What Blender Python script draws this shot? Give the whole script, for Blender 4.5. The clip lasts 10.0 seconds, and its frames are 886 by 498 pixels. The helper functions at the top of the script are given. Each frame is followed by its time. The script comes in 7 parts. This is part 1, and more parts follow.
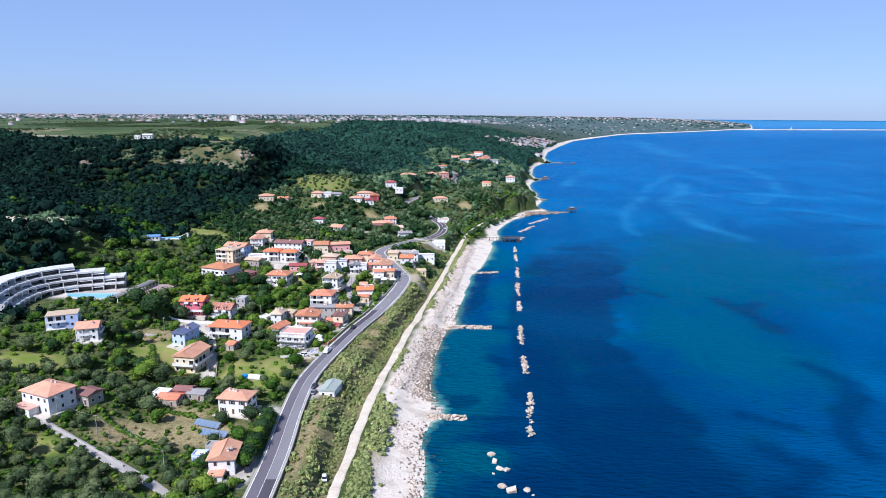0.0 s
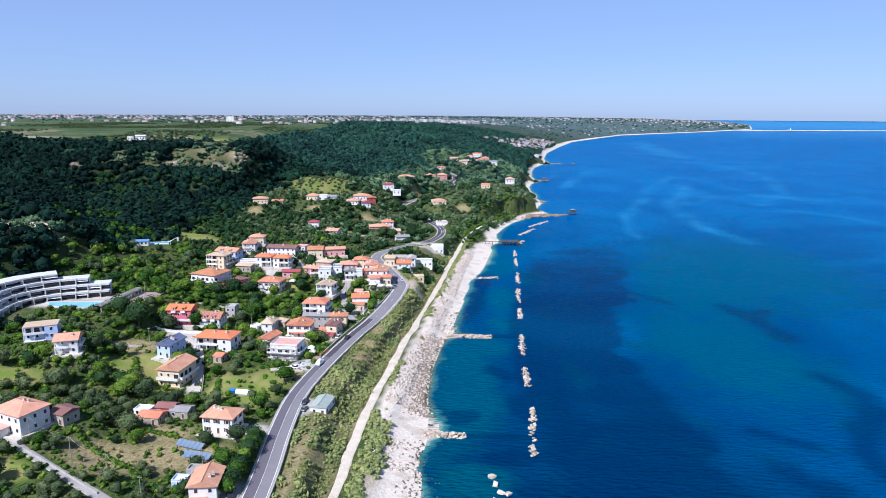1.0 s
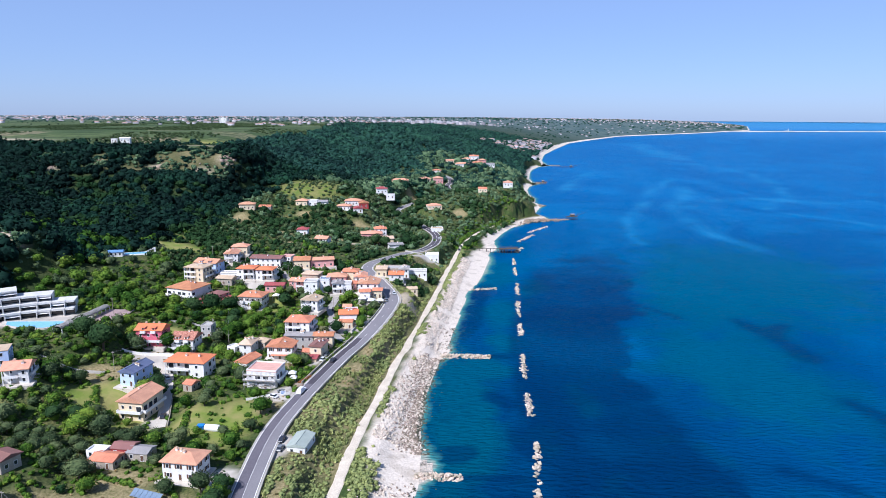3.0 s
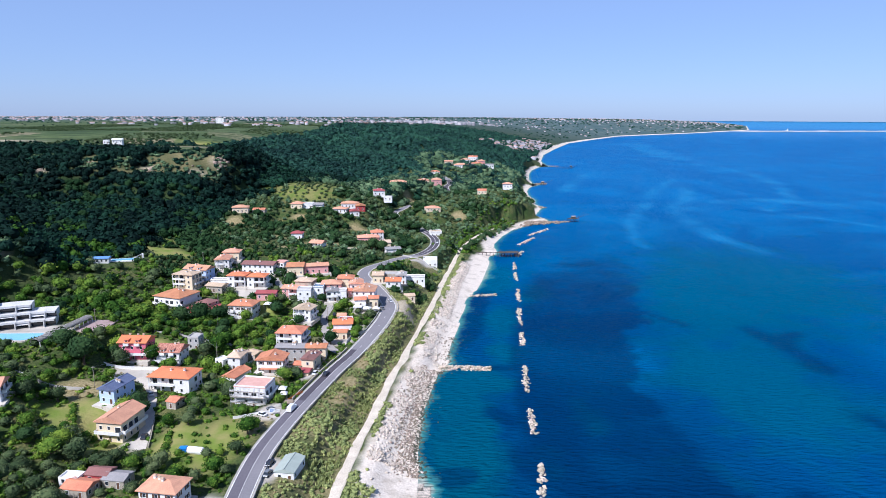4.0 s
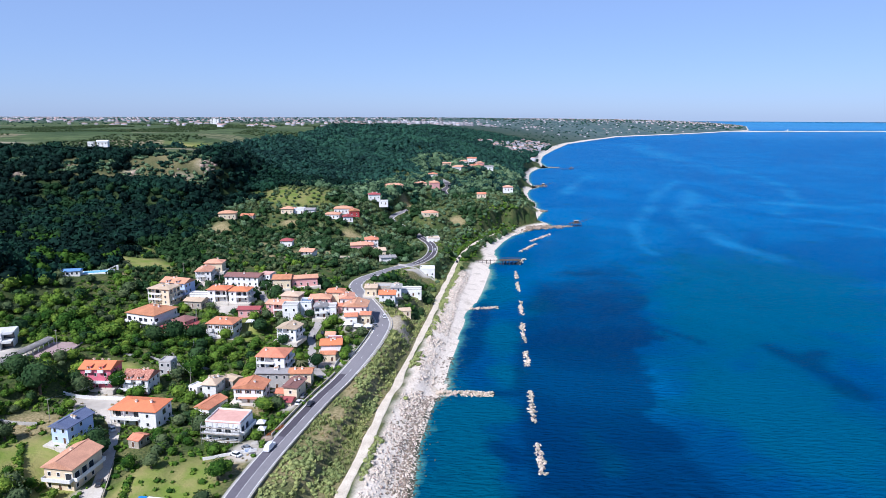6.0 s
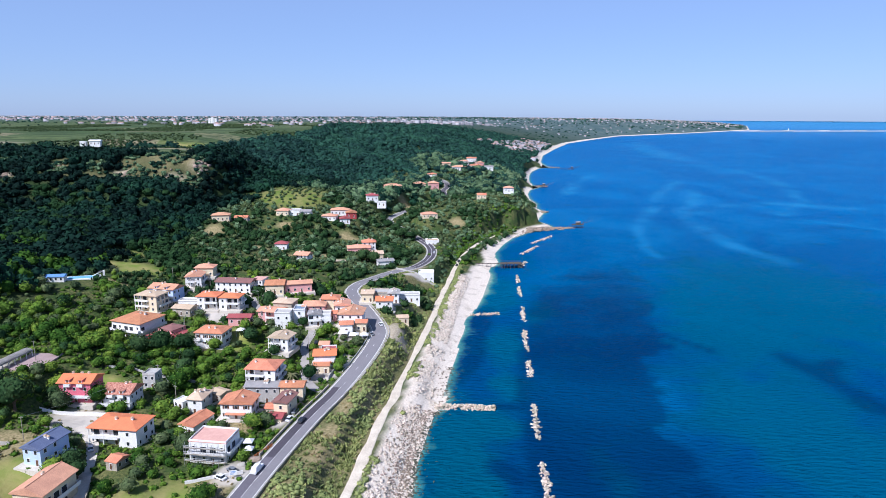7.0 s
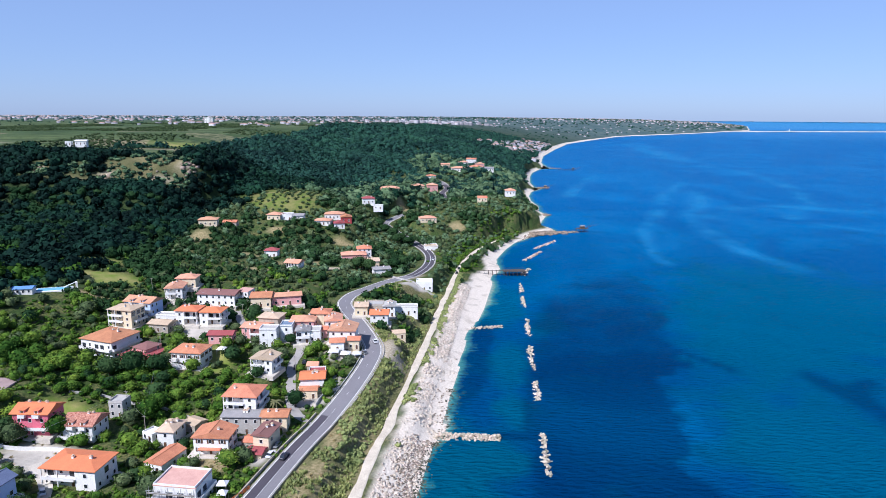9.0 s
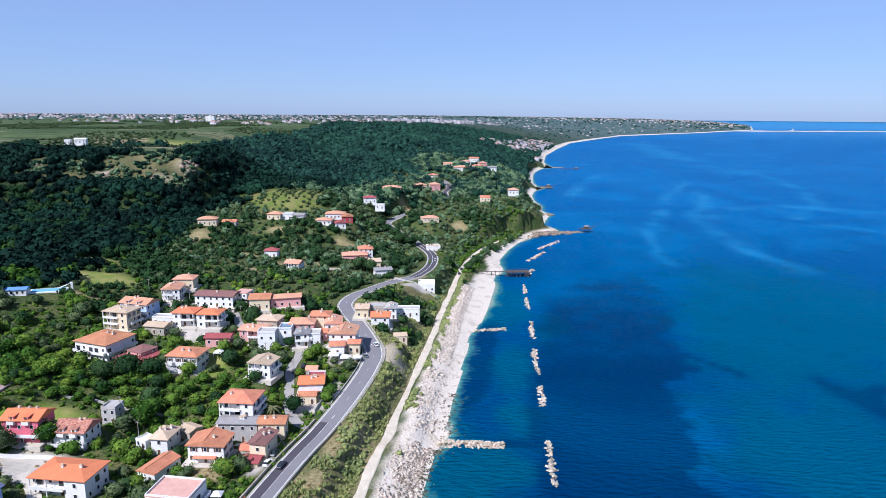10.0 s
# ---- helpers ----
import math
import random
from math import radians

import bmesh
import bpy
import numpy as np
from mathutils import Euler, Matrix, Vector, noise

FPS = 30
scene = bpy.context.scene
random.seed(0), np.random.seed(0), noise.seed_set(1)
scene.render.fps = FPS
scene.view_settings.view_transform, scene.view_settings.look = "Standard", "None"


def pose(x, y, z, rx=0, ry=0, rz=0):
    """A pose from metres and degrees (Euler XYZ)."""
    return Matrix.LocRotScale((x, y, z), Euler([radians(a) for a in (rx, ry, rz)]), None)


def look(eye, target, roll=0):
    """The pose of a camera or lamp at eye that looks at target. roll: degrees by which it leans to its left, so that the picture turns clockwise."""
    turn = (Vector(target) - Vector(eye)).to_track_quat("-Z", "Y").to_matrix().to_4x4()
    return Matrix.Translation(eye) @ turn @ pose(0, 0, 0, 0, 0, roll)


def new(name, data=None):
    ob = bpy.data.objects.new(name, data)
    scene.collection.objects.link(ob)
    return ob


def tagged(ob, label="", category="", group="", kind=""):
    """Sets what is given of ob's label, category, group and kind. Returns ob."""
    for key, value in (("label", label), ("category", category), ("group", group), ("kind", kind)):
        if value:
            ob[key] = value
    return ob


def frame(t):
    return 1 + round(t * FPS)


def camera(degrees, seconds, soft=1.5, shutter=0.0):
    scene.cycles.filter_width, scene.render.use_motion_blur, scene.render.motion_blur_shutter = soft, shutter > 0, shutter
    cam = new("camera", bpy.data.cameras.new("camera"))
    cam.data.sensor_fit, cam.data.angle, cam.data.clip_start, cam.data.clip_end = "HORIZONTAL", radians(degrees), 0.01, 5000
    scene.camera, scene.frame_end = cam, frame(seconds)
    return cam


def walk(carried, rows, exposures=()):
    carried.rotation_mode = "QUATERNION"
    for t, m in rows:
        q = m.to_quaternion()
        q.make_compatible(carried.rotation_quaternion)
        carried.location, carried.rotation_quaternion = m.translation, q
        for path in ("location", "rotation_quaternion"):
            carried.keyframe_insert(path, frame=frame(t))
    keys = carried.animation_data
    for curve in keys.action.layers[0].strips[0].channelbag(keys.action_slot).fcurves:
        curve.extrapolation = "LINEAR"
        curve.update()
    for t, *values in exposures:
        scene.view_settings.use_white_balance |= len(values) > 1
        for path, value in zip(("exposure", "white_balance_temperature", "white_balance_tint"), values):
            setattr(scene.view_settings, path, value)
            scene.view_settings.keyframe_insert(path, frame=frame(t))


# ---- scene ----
cam = camera(68.6, 10.0, soft=0.85)
PATH = [
    (0, (0.372, 3.256, 117.216), (0.388, 5.214, 116.809), 0.3),
    (0.5, (0.575, 10.083, 117.269), (0.593, 12.041, 116.863), 0.3),
    (1, (0.821, 16.923, 117.36), (0.841, 18.881, 116.955), 0.3),
    (1.5, (1.155, 23.671, 117.432), (1.178, 25.63, 117.026), 0.3),
    (2, (1.522, 30.372, 117.5), (1.547, 32.331, 117.095), 0.3),
    (2.5, (1.828, 37.218, 117.621), (1.856, 39.176, 117.217), 0.3),
    (2.7, (1.936, 40.009, 117.656), (1.965, 41.968, 117.254), 0.3),
    (4, (2.516, 58.53, 118.217), (2.55, 60.489, 117.815), 0.2),
    (4.5, (2.717, 65.611, 118.334), (2.752, 67.57, 117.933), 0.3),
    (5, (2.906, 72.621, 118.42), (2.942, 74.58, 118.02), 0.3),
    (5.5, (3.107, 79.527, 118.469), (3.145, 81.486, 118.069), 0.2),
    (7, (3.653, 100.503, 118.596), (3.694, 102.461, 118.193), 0.2),
    (7.5, (3.75, 107.677, 118.606), (3.791, 109.636, 118.203), 0.3),
    (8, (3.773, 114.87, 118.583), (3.817, 116.828, 118.179), 0.2),
    (8.4, (3.79, 120.234, 118.522), (3.839, 122.191, 118.113), -0.0),
    (8.5, (3.788, 121.4, 118.51), (3.833, 123.358, 118.107), 0.2),
    (9, (3.735, 126.255, 118.338), (3.78, 128.213, 117.935), 0.3),
    (9.5, (3.673, 130.075, 118.1), (3.718, 132.034, 117.696), 0.4),
    (10, (3.545, 133.338, 117.895), (3.584, 135.296, 117.489), 0.4),
]
walk(cam, [(t, look(eye, target, roll)) for t, eye, target, roll in PATH], [(0, 0.41, 5300, 16), (5.5, 0.41, 5300, 16), (10, 0.36, 5300, 16)])

# ---------------------------------------------------------------- light
SUN_DIR = Vector((-0.55, -0.68, 0.95)).normalized()
world = bpy.data.worlds.new("sky")
scene.world = world
world.use_nodes = True
wt = world.node_tree
sky = wt.nodes.new("ShaderNodeTexSky")
sky.sky_type = "NISHITA"
sky.sun_disc = False
sky.sun_elevation = math.asin(SUN_DIR.z)
sky.sun_rotation = math.atan2(SUN_DIR.x, SUN_DIR.y)
sky.altitude = 120
sky.air_density, sky.dust_density, sky.ozone_density = 0.85, 0.5, 6.0
haze = wt.nodes.new("ShaderNodeMix")
haze.data_type = "RGBA"
haze.inputs[7].default_value = (4.4, 5.3, 7.2, 1)
# the haze lies low: it thins out towards the zenith
sky_way = wt.nodes.new("ShaderNodeTexCoord")
sky_up = wt.nodes.new("ShaderNodeSeparateXYZ")
sky_thin = wt.nodes.new("ShaderNodeMapRange")
for k, v in zip((1, 2, 3, 4), (0.2, 0.8, 0.5, 0.08)):
    sky_thin.inputs[k].default_value = v
wt.links.new(sky_way.outputs["Generated"], sky_up.inputs[0])
wt.links.new(sky_up.outputs[2], sky_thin.inputs[0])
wt.links.new(sky_thin.outputs[0], haze.inputs[0])
wt.links.new(sky.outputs[0], haze.inputs[6])
wt.links.new(haze.outputs[2], wt.nodes["Background"].inputs[0])
wt.nodes["Background"].inputs[1].default_value = 0.083
sun = new("sun", bpy.data.lights.new("sun", "SUN"))
sun.data.energy, sun.data.angle, sun.data.color = 5.0, radians(0.53), (1.0, 0.91, 0.79)
sun.matrix_world = look(SUN_DIR * 500, (0, 0, 0))

# ---------------------------------------------------------------- materials


def mat(name, c1, c2, coarse=0.15, fine=3.0, rough=0.85, bump=0.3, metal=0.0, vary=0.0, island=False, tint=False, spec=0.3):
    """A two-scale weathered surface between the colours c1 and c2."""
    m = bpy.data.materials.new(name)
    m.use_nodes = True
    nt = m.node_tree
    bsdf = nt.nodes["Principled BSDF"]
    co = nt.nodes.new("ShaderNodeTexCoord")
    n1, n2 = nt.nodes.new("ShaderNodeTexNoise"), nt.nodes.new("ShaderNodeTexNoise")
    for n, s in ((n1, coarse), (n2, fine)):
        n.inputs["Scale"].default_value = s
        n.inputs["Detail"].default_value = 4
        nt.links.new(co.outputs["Object"], n.inputs["Vector"])
    add = nt.nodes.new("ShaderNodeMath")
    add.operation = "ADD"
    nt.links.new(n1.outputs[0], add.inputs[0])
    nt.links.new(n2.outputs[0], add.inputs[1])
    rng = nt.nodes.new("ShaderNodeMapRange")
    rng.inputs[1].default_value, rng.inputs[2].default_value = 0.72, 1.28
    nt.links.new(add.outputs[0], rng.inputs[0])
    fac = rng.outputs[0]
    mix = nt.nodes.new("ShaderNodeMix")
    mix.data_type = "RGBA"
    mix.inputs[6].default_value, mix.inputs[7].default_value = (*c1, 1), (*c2, 1)
    nt.links.new(fac, mix.inputs[0])
    col = mix.outputs[2]
    if vary or island or tint:
        if tint:
            src = nt.nodes.new("ShaderNodeAttribute")
            src.attribute_name = "tint"
            value = src.outputs["Fac"]
        elif island:
            value = nt.nodes.new("ShaderNodeNewGeometry").outputs["Random Per Island"]
        else:
            value = nt.nodes.new("ShaderNodeObjectInfo").outputs["Random"]
        hsv = nt.nodes.new("ShaderNodeHueSaturation")
        r2 = nt.nodes.new("ShaderNodeMapRange")
        r2.inputs[3].default_value, r2.inputs[4].default_value = 1 - vary, 1 + vary
        nt.links.new(value, r2.inputs[0])
        nt.links.new(r2.outputs[0], hsv.inputs["Value"])
        r3 = nt.nodes.new("ShaderNodeMapRange")
        r3.inputs[3].default_value, r3.inputs[4].default_value = 0.5 + vary * 0.06, 0.5 - vary * 0.06
        nt.links.new(value, r3.inputs[0])
        nt.links.new(r3.outputs[0], hsv.inputs["Hue"])
        nt.links.new(col, hsv.inputs["Color"])
        col = hsv.outputs[0]
    nt.links.new(col, bsdf.inputs["Base Color"])
    bsdf.inputs["Roughness"].default_value, bsdf.inputs["Metallic"].default_value = rough, metal
    bsdf.inputs["Specular IOR Level"].default_value = spec
    if bump:
        b = nt.nodes.new("ShaderNodeBump")
        b.inputs["Strength"].default_value, b.inputs["Distance"].default_value = bump, 0.1
        nt.links.new(n2.outputs[0], b.inputs["Height"])
        nt.links.new(b.outputs[0], bsdf.inputs["Normal"])
    return m


M = {
    "white": mat("white_plaster", (0.80, 0.79, 0.76), (0.66, 0.64, 0.60), 0.25, 2.0, vary=0.06),
    "cream": mat("cream_plaster", (0.74, 0.62, 0.42), (0.62, 0.51, 0.35), 0.25, 2.0, vary=0.05),
    "pink": mat("pink_plaster", (0.68, 0.36, 0.33), (0.60, 0.30, 0.28), 0.25, 2.0),
    "rose": mat("rose_plaster", (0.66, 0.17, 0.23), (0.56, 0.13, 0.18), 0.25, 2.0),
    "red": mat("dark_red_plaster", (0.40, 0.06, 0.06), (0.32, 0.05, 0.05), 0.25, 2.0),
    "blue": mat("pale_blue_plaster", (0.50, 0.60, 0.80), (0.42, 0.52, 0.73), 0.25, 2.0),
    "grey": mat("grey_plaster", (0.46, 0.44, 0.41), (0.36, 0.34, 0.31), 0.3, 2.0, vary=0.08),
    "stone": mat("stone_wall", (0.46, 0.40, 0.32), (0.30, 0.26, 0.20), 0.6, 3.0, bump=0.6),
    "concrete": mat("concrete", (0.48, 0.46, 0.42), (0.36, 0.34, 0.31), 0.3, 3.0),
    "tile": mat("terracotta_tiles", (0.62, 0.265, 0.14), (0.42, 0.165, 0.09), 0.4, 4.0, vary=0.12, bump=0.6),
    "tile_bright": mat("new_terracotta_tiles", (0.68, 0.225, 0.095), (0.56, 0.18, 0.08), 0.4, 4.0, vary=0.06, bump=0.6),
    "tile_pale": mat("pale_terracotta_tiles", (0.68, 0.36, 0.22), (0.48, 0.24, 0.15), 0.4, 4.0, vary=0.1, bump=0.6),
    "tile_beige": mat("sunbleached_beige_tiles", (0.60, 0.46, 0.32), (0.46, 0.34, 0.23), 0.5, 4.0, vary=0.08, bump=0.6),
    "tile_brown": mat("brown_roof_tiles", (0.26, 0.13, 0.11), (0.20, 0.10, 0.085), 0.4, 4.0, vary=0.08, bump=0.6),
    "tile_mottled": mat("mottled_old_tiles", (0.58, 0.30, 0.21), (0.22, 0.065, 0.042), 1.2, 2.2, bump=0.6),
    "tile_red": mat("dark_red_roof_tiles", (0.36, 0.09, 0.09), (0.28, 0.07, 0.07), 0.4, 4.0, bump=0.6),
    "roof_grey": mat("grey_fibre_cement_roof", (0.33, 0.31, 0.30), (0.24, 0.23, 0.22), 0.5, 4.0),
    "roof_green": mat("pale_green_sheet_roof", (0.40, 0.44, 0.38), (0.32, 0.36, 0.31), 0.5, 4.0, rough=0.6),
    "roof_blue": mat("dark_blue_slate_roof", (0.14, 0.17, 0.26), (0.10, 0.12, 0.20), 0.5, 4.0),
    "hotel": mat("greyish_white_render", (0.66, 0.65, 0.62), (0.50, 0.49, 0.46), 0.25, 2.0),
    "court": mat("brownish_pink_paving", (0.40, 0.29, 0.27), (0.30, 0.22, 0.20), 0.4, 3.0),
    "roof_sky": mat("blue_sheet_roof", (0.16, 0.30, 0.58), (0.12, 0.24, 0.48), 0.5, 4.0, rough=0.5),
    "terrace": mat("pink_terrace_tiles", (0.66, 0.40, 0.32), (0.54, 0.30, 0.24), 0.5, 4.0),
    "pane": mat("window_pane", (0.03, 0.035, 0.045), (0.02, 0.025, 0.03), rough=0.12, bump=0, spec=0.6),
    "shutter": mat("dark_wooden_shutter", (0.13, 0.07, 0.04), (0.09, 0.05, 0.03), rough=0.7),
    "frame": mat("white_window_frame", (0.75, 0.74, 0.72), (0.68, 0.67, 0.64), rough=0.6),
    "asphalt": mat("asphalt", (0.235, 0.22, 0.225), (0.185, 0.175, 0.18), 0.08, 2.0, bump=0.2),
    "asphalt_worn": mat("darker_worn_asphalt", (0.150, 0.136, 0.152), (0.115, 0.104, 0.118), 0.08, 1.2, bump=0.2),
    "asphalt_new": mat("fresh_asphalt", (0.085, 0.075, 0.088), (0.068, 0.06, 0.07), 0.1, 2.0, bump=0.2),
    "paint": mat("road_paint", (0.80, 0.79, 0.76), (0.64, 0.62, 0.58), 0.3, 2.0),
    "shoulder": mat("gravelly_shoulder", (0.42, 0.39, 0.34), (0.32, 0.30, 0.26), 0.3, 2.0),
    "gravel": mat("white_gravel", (0.70, 0.62, 0.49), (0.48, 0.41, 0.31), 0.2, 2.0, bump=0.5),
    "lane": mat("worn_lane", (0.38, 0.35, 0.32), (0.28, 0.26, 0.24), 0.2, 2.0),
    "yard": mat("pale_yard", (0.60, 0.55, 0.47), (0.46, 0.41, 0.33), 0.2, 2.0),
    "rock": mat("pale_limestone", (0.62, 0.53, 0.41), (0.27, 0.21, 0.15), 0.3, 1.5, vary=0.35, bump=0.7),
    "rock_stuff": mat("pale_limestone_rubble", (0.70, 0.61, 0.50), (0.44, 0.36, 0.28), 0.3, 1.5, vary=0.2, island=True, bump=0.7),
    "rock_wet": mat("wet_weedy_rock", (0.110, 0.100, 0.062), (0.045, 0.052, 0.032), 0.3, 1.5, rough=0.5, vary=0.35, island=True, bump=0.7),
    "rock_dark": mat("brown_shore_rock", (0.34, 0.27, 0.20), (0.20, 0.155, 0.115), 0.3, 1.5, vary=0.3, island=True, bump=0.7),
    "timber": mat("grey_weathered_timber", (0.12, 0.09, 0.07), (0.07, 0.055, 0.045), 0.6, 4.0),
    "pole": mat("utility_pole", (0.38, 0.34, 0.28), (0.28, 0.25, 0.20), 0.6, 4.0),
    "bark": mat("bark", (0.14, 0.10, 0.07), (0.08, 0.06, 0.04), 0.6, 5.0, bump=0.7),
    "metal": mat("galvanised_metal", (0.50, 0.50, 0.50), (0.40, 0.40, 0.40), rough=0.45, metal=0.7),
    "solar": mat("solar_glass", (0.20, 0.26, 0.33), (0.14, 0.19, 0.26), rough=0.25, bump=0, spec=0.6),
    "pool": mat("pool_water", (0.26, 0.55, 0.74), (0.20, 0.48, 0.68), 0.3, 1.0, rough=0.1, bump=0.1),
    "net_orange": mat("orange_plastic_net", (0.75, 0.20, 0.04), (0.65, 0.16, 0.03), rough=0.6),
    "plastic_blue": mat("blue_plastic", (0.03, 0.22, 0.60), (0.03, 0.18, 0.5), rough=0.5),
    "tyre": mat("tyre_rubber", (0.02, 0.02, 0.02), (0.03, 0.03, 0.03), rough=0.9),
    "canvas": mat("white_canvas", (0.80, 0.79, 0.77), (0.72, 0.71, 0.68), rough=0.9),
    "far_wall": mat("distant_plaster", (0.44, 0.42, 0.43), (0.22, 0.22, 0.24), 0.02, 0.2, vary=0.4, island=True, bump=0),
    "far_roof": mat("distant_tiles", (0.44, 0.29, 0.23), (0.34, 0.23, 0.19), 0.02, 0.2, vary=0.3, island=True, bump=0),
    "leaf_olive": mat("olive_leaves", (0.110, 0.145, 0.058), (0.046, 0.072, 0.030), 0.4, 2.0, vary=0.5, tint=True, bump=0, spec=0.06),
    "leaf_green": mat("broad_leaves", (0.125, 0.205, 0.024), (0.040, 0.088, 0.013), 0.4, 2.0, vary=0.6, tint=True, bump=0, spec=0.06),
    # greyed and paled leaves: the slope's haze is put into their colour
    "leaf_mixed": mat("mixed_slope_leaves", (0.155, 0.225, 0.105), (0.075, 0.128, 0.068), 0.2, 1.5, vary=0.5, tint=True, bump=0, spec=0.06),
    "leaf_dark": mat("dark_evergreen_leaves", (0.036, 0.074, 0.024), (0.020, 0.046, 0.016), 0.4, 2.0, vary=0.4, tint=True, bump=0, spec=0.06),
    # haze put into the wood leaves' colour as blue, paler and bluer on the ridge
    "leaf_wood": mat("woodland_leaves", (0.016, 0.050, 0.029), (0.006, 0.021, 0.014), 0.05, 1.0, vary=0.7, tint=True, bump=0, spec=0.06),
    "leaf_ridge_hazy": mat("ridge_woodland_leaves", (0.030, 0.080, 0.056), (0.012, 0.038, 0.030), 0.05, 1.0, vary=0.65, tint=True, bump=0, spec=0.06),
    "leaf_reed": mat("reed_leaves", (0.320, 0.345, 0.125), (0.170, 0.210, 0.072), 0.1, 1.5, vary=0.4, tint=True, bump=0, spec=0.06),
    "leaf_dry": mat("dry_grass_tufts", (0.42, 0.34, 0.17), (0.26, 0.22, 0.10), 0.1, 1.5, vary=0.3, tint=True, bump=0, spec=0.06),
    "leaf_palm": mat("palm_fronds", (0.16, 0.15, 0.06), (0.09, 0.10, 0.04), 0.4, 2.0, bump=0),
}
for nm, c in (("car_white", (0.75, 0.75, 0.75)), ("car_grey", (0.18, 0.19, 0.20)), ("car_red", (0.45, 0.04, 0.03)), ("car_dark", (0.03, 0.03, 0.04))):
    M[nm] = mat(nm + "_paint", c, tuple(v * 0.9 for v in c), rough=0.25, bump=0, spec=0.6)

# ---------------------------------------------------------------- building helpers


def part(name, bm, material, parent=None, label="", at=None):
    """Links a bmesh as one mesh object."""
    me = bpy.data.meshes.new(name)
    bm.to_mesh(me)
    bm.free()
    me.materials.append(M[material])
    ob = new(name, me)
    if parent:
        ob.parent = parent
    if at is not None:
        ob.matrix_local = at
    return tagged(ob, label)


def again(ob, parent, at):
    """Another object on the same mesh."""
    o = new(ob.name.split(".")[0], ob.data)
    o.parent = parent
    o.matrix_local = at
    return o


def box(bm, x0, x1, y0, y1, z0, z1, m=None):
    vs = [bm.verts.new(v) for v in ((x0, y0, z0), (x1, y0, z0), (x1, y1, z0), (x0, y1, z0), (x0, y0, z1), (x1, y0, z1), (x1, y1, z1), (x0, y1, z1))]
    for f in ((3, 2, 1, 0), (4, 5, 6, 7), (0, 1, 5, 4), (1, 2, 6, 5), (2, 3, 7, 6), (3, 0, 4, 7)):
        bm.faces.new([vs[i] for i in f])
    if m is not None:
        for v in vs:
            v.co = m @ v.co
    return vs


def boxed(*dims, bevel=0.0):
    bm = bmesh.new()
    box(bm, *dims)
    if bevel:
        bmesh.ops.bevel(bm, geom=bm.edges[:], offset=bevel, segments=1, affect="EDGES")
    return bm


def tube(bm, a, b, r0, r1, n=6):
    a, b = Vector(a), Vector(b)
    q = (b - a).to_track_quat("Z", "Y")
    rings = []
    for p, r in ((a, r0), (b, r1)):
        rings.append([bm.verts.new(p + q @ Vector((r * math.cos(i * math.tau / n), r * math.sin(i * math.tau / n), 0))) for i in range(n)])
    for i in range(n):
        bm.faces.new((rings[0][i], rings[0][(i + 1) % n], rings[1][(i + 1) % n], rings[1][i]))
    bm.faces.new(rings[1])
    bm.faces.new(rings[0][::-1])


def thing(name, at, label, category, group=""):
    e = new(name)
    e.empty_display_size = 0.5
    e.matrix_world = at
    return tagged(e, label, category, group)


def quads_mesh(name, verts, quads, material, tint=None, smooth=False):
    """A large mesh of quads out of arrays."""
    me = bpy.data.meshes.new(name)
    me.vertices.add(len(verts))
    me.vertices.foreach_set("co", np.asarray(verts, np.float32).ravel())
    me.loops.add(len(quads) * 4)
    me.loops.foreach_set("vertex_index", np.asarray(quads, np.int32).ravel())
    me.polygons.add(len(quads))
    me.polygons.foreach_set("loop_start", np.arange(0, len(quads) * 4, 4, dtype=np.int32))
    if smooth:
        me.polygons.foreach_set("use_smooth", np.ones(len(quads), bool))
    if tint is not None:
        me.attributes.new("tint", "FLOAT", "POINT").data.foreach_set("value", np.asarray(tint, np.float32))
    me.update(calc_edges=True)
    me.materials.append(M[material] if isinstance(material, str) else material)
    return new(name, me)


# ---------------------------------------------------------------- the lie of the land
# The shoreline: x at each y, going up the coast.
SHORE_Y = [-4000, 0, 185, 207, 216, 228, 236, 241, 248, 256, 270, 285, 306, 326, 342, 348, 359, 372, 384, 402, 435, 444, 467, 474, 488, 505, 527, 551, 575, 590, 603, 613, 626, 639, 660, 688, 727, 760, 778, 795, 812, 830, 870, 905, 940, 985, 1040, 1095,
           1150, 1185, 1206, 1225, 1290, 1360, 1423, 1500, 1590, 1622, 1660, 1798, 2070, 2440, 2971, 3520, 4057, 4872, 6051, 9000, 40000]
SHORE_X = [-60, -10, -4, -4.8, -5.4, -5.3, -2.2, 3, 3.2, -1, -3.4, -2.8, -1.4, 1.2, 4, 8, 12, 11.2, 12.1, 15.5, 19.5, 21.5, 23.7, 26, 31, 35.5, 42, 46, 50, 48.5, 52, 58, 60, 58, 60.5, 69, 83, 105, 118, 136, 134, 125, 136, 147, 143, 150, 148, 154,
           166, 185, 196, 182, 186, 196, 206, 222, 252, 291, 283, 292, 344, 447, 608, 872, 1145, 1921, 2908, 4300, 9000]
SMOOTH_Y = [-4000, 0, 200, 300, 400, 500, 600, 700, 800, 933, 1128, 1423, 1650, 2070, 2440, 2971, 3520, 4057, 4872, 6051, 9000, 40000]
SMOOTH_X = [-60, -10, -4, -2, 15, 35, 53, 82, 124, 149, 166, 213, 270, 344, 447, 608, 872, 1145, 1921, 2908, 4300, 9000]
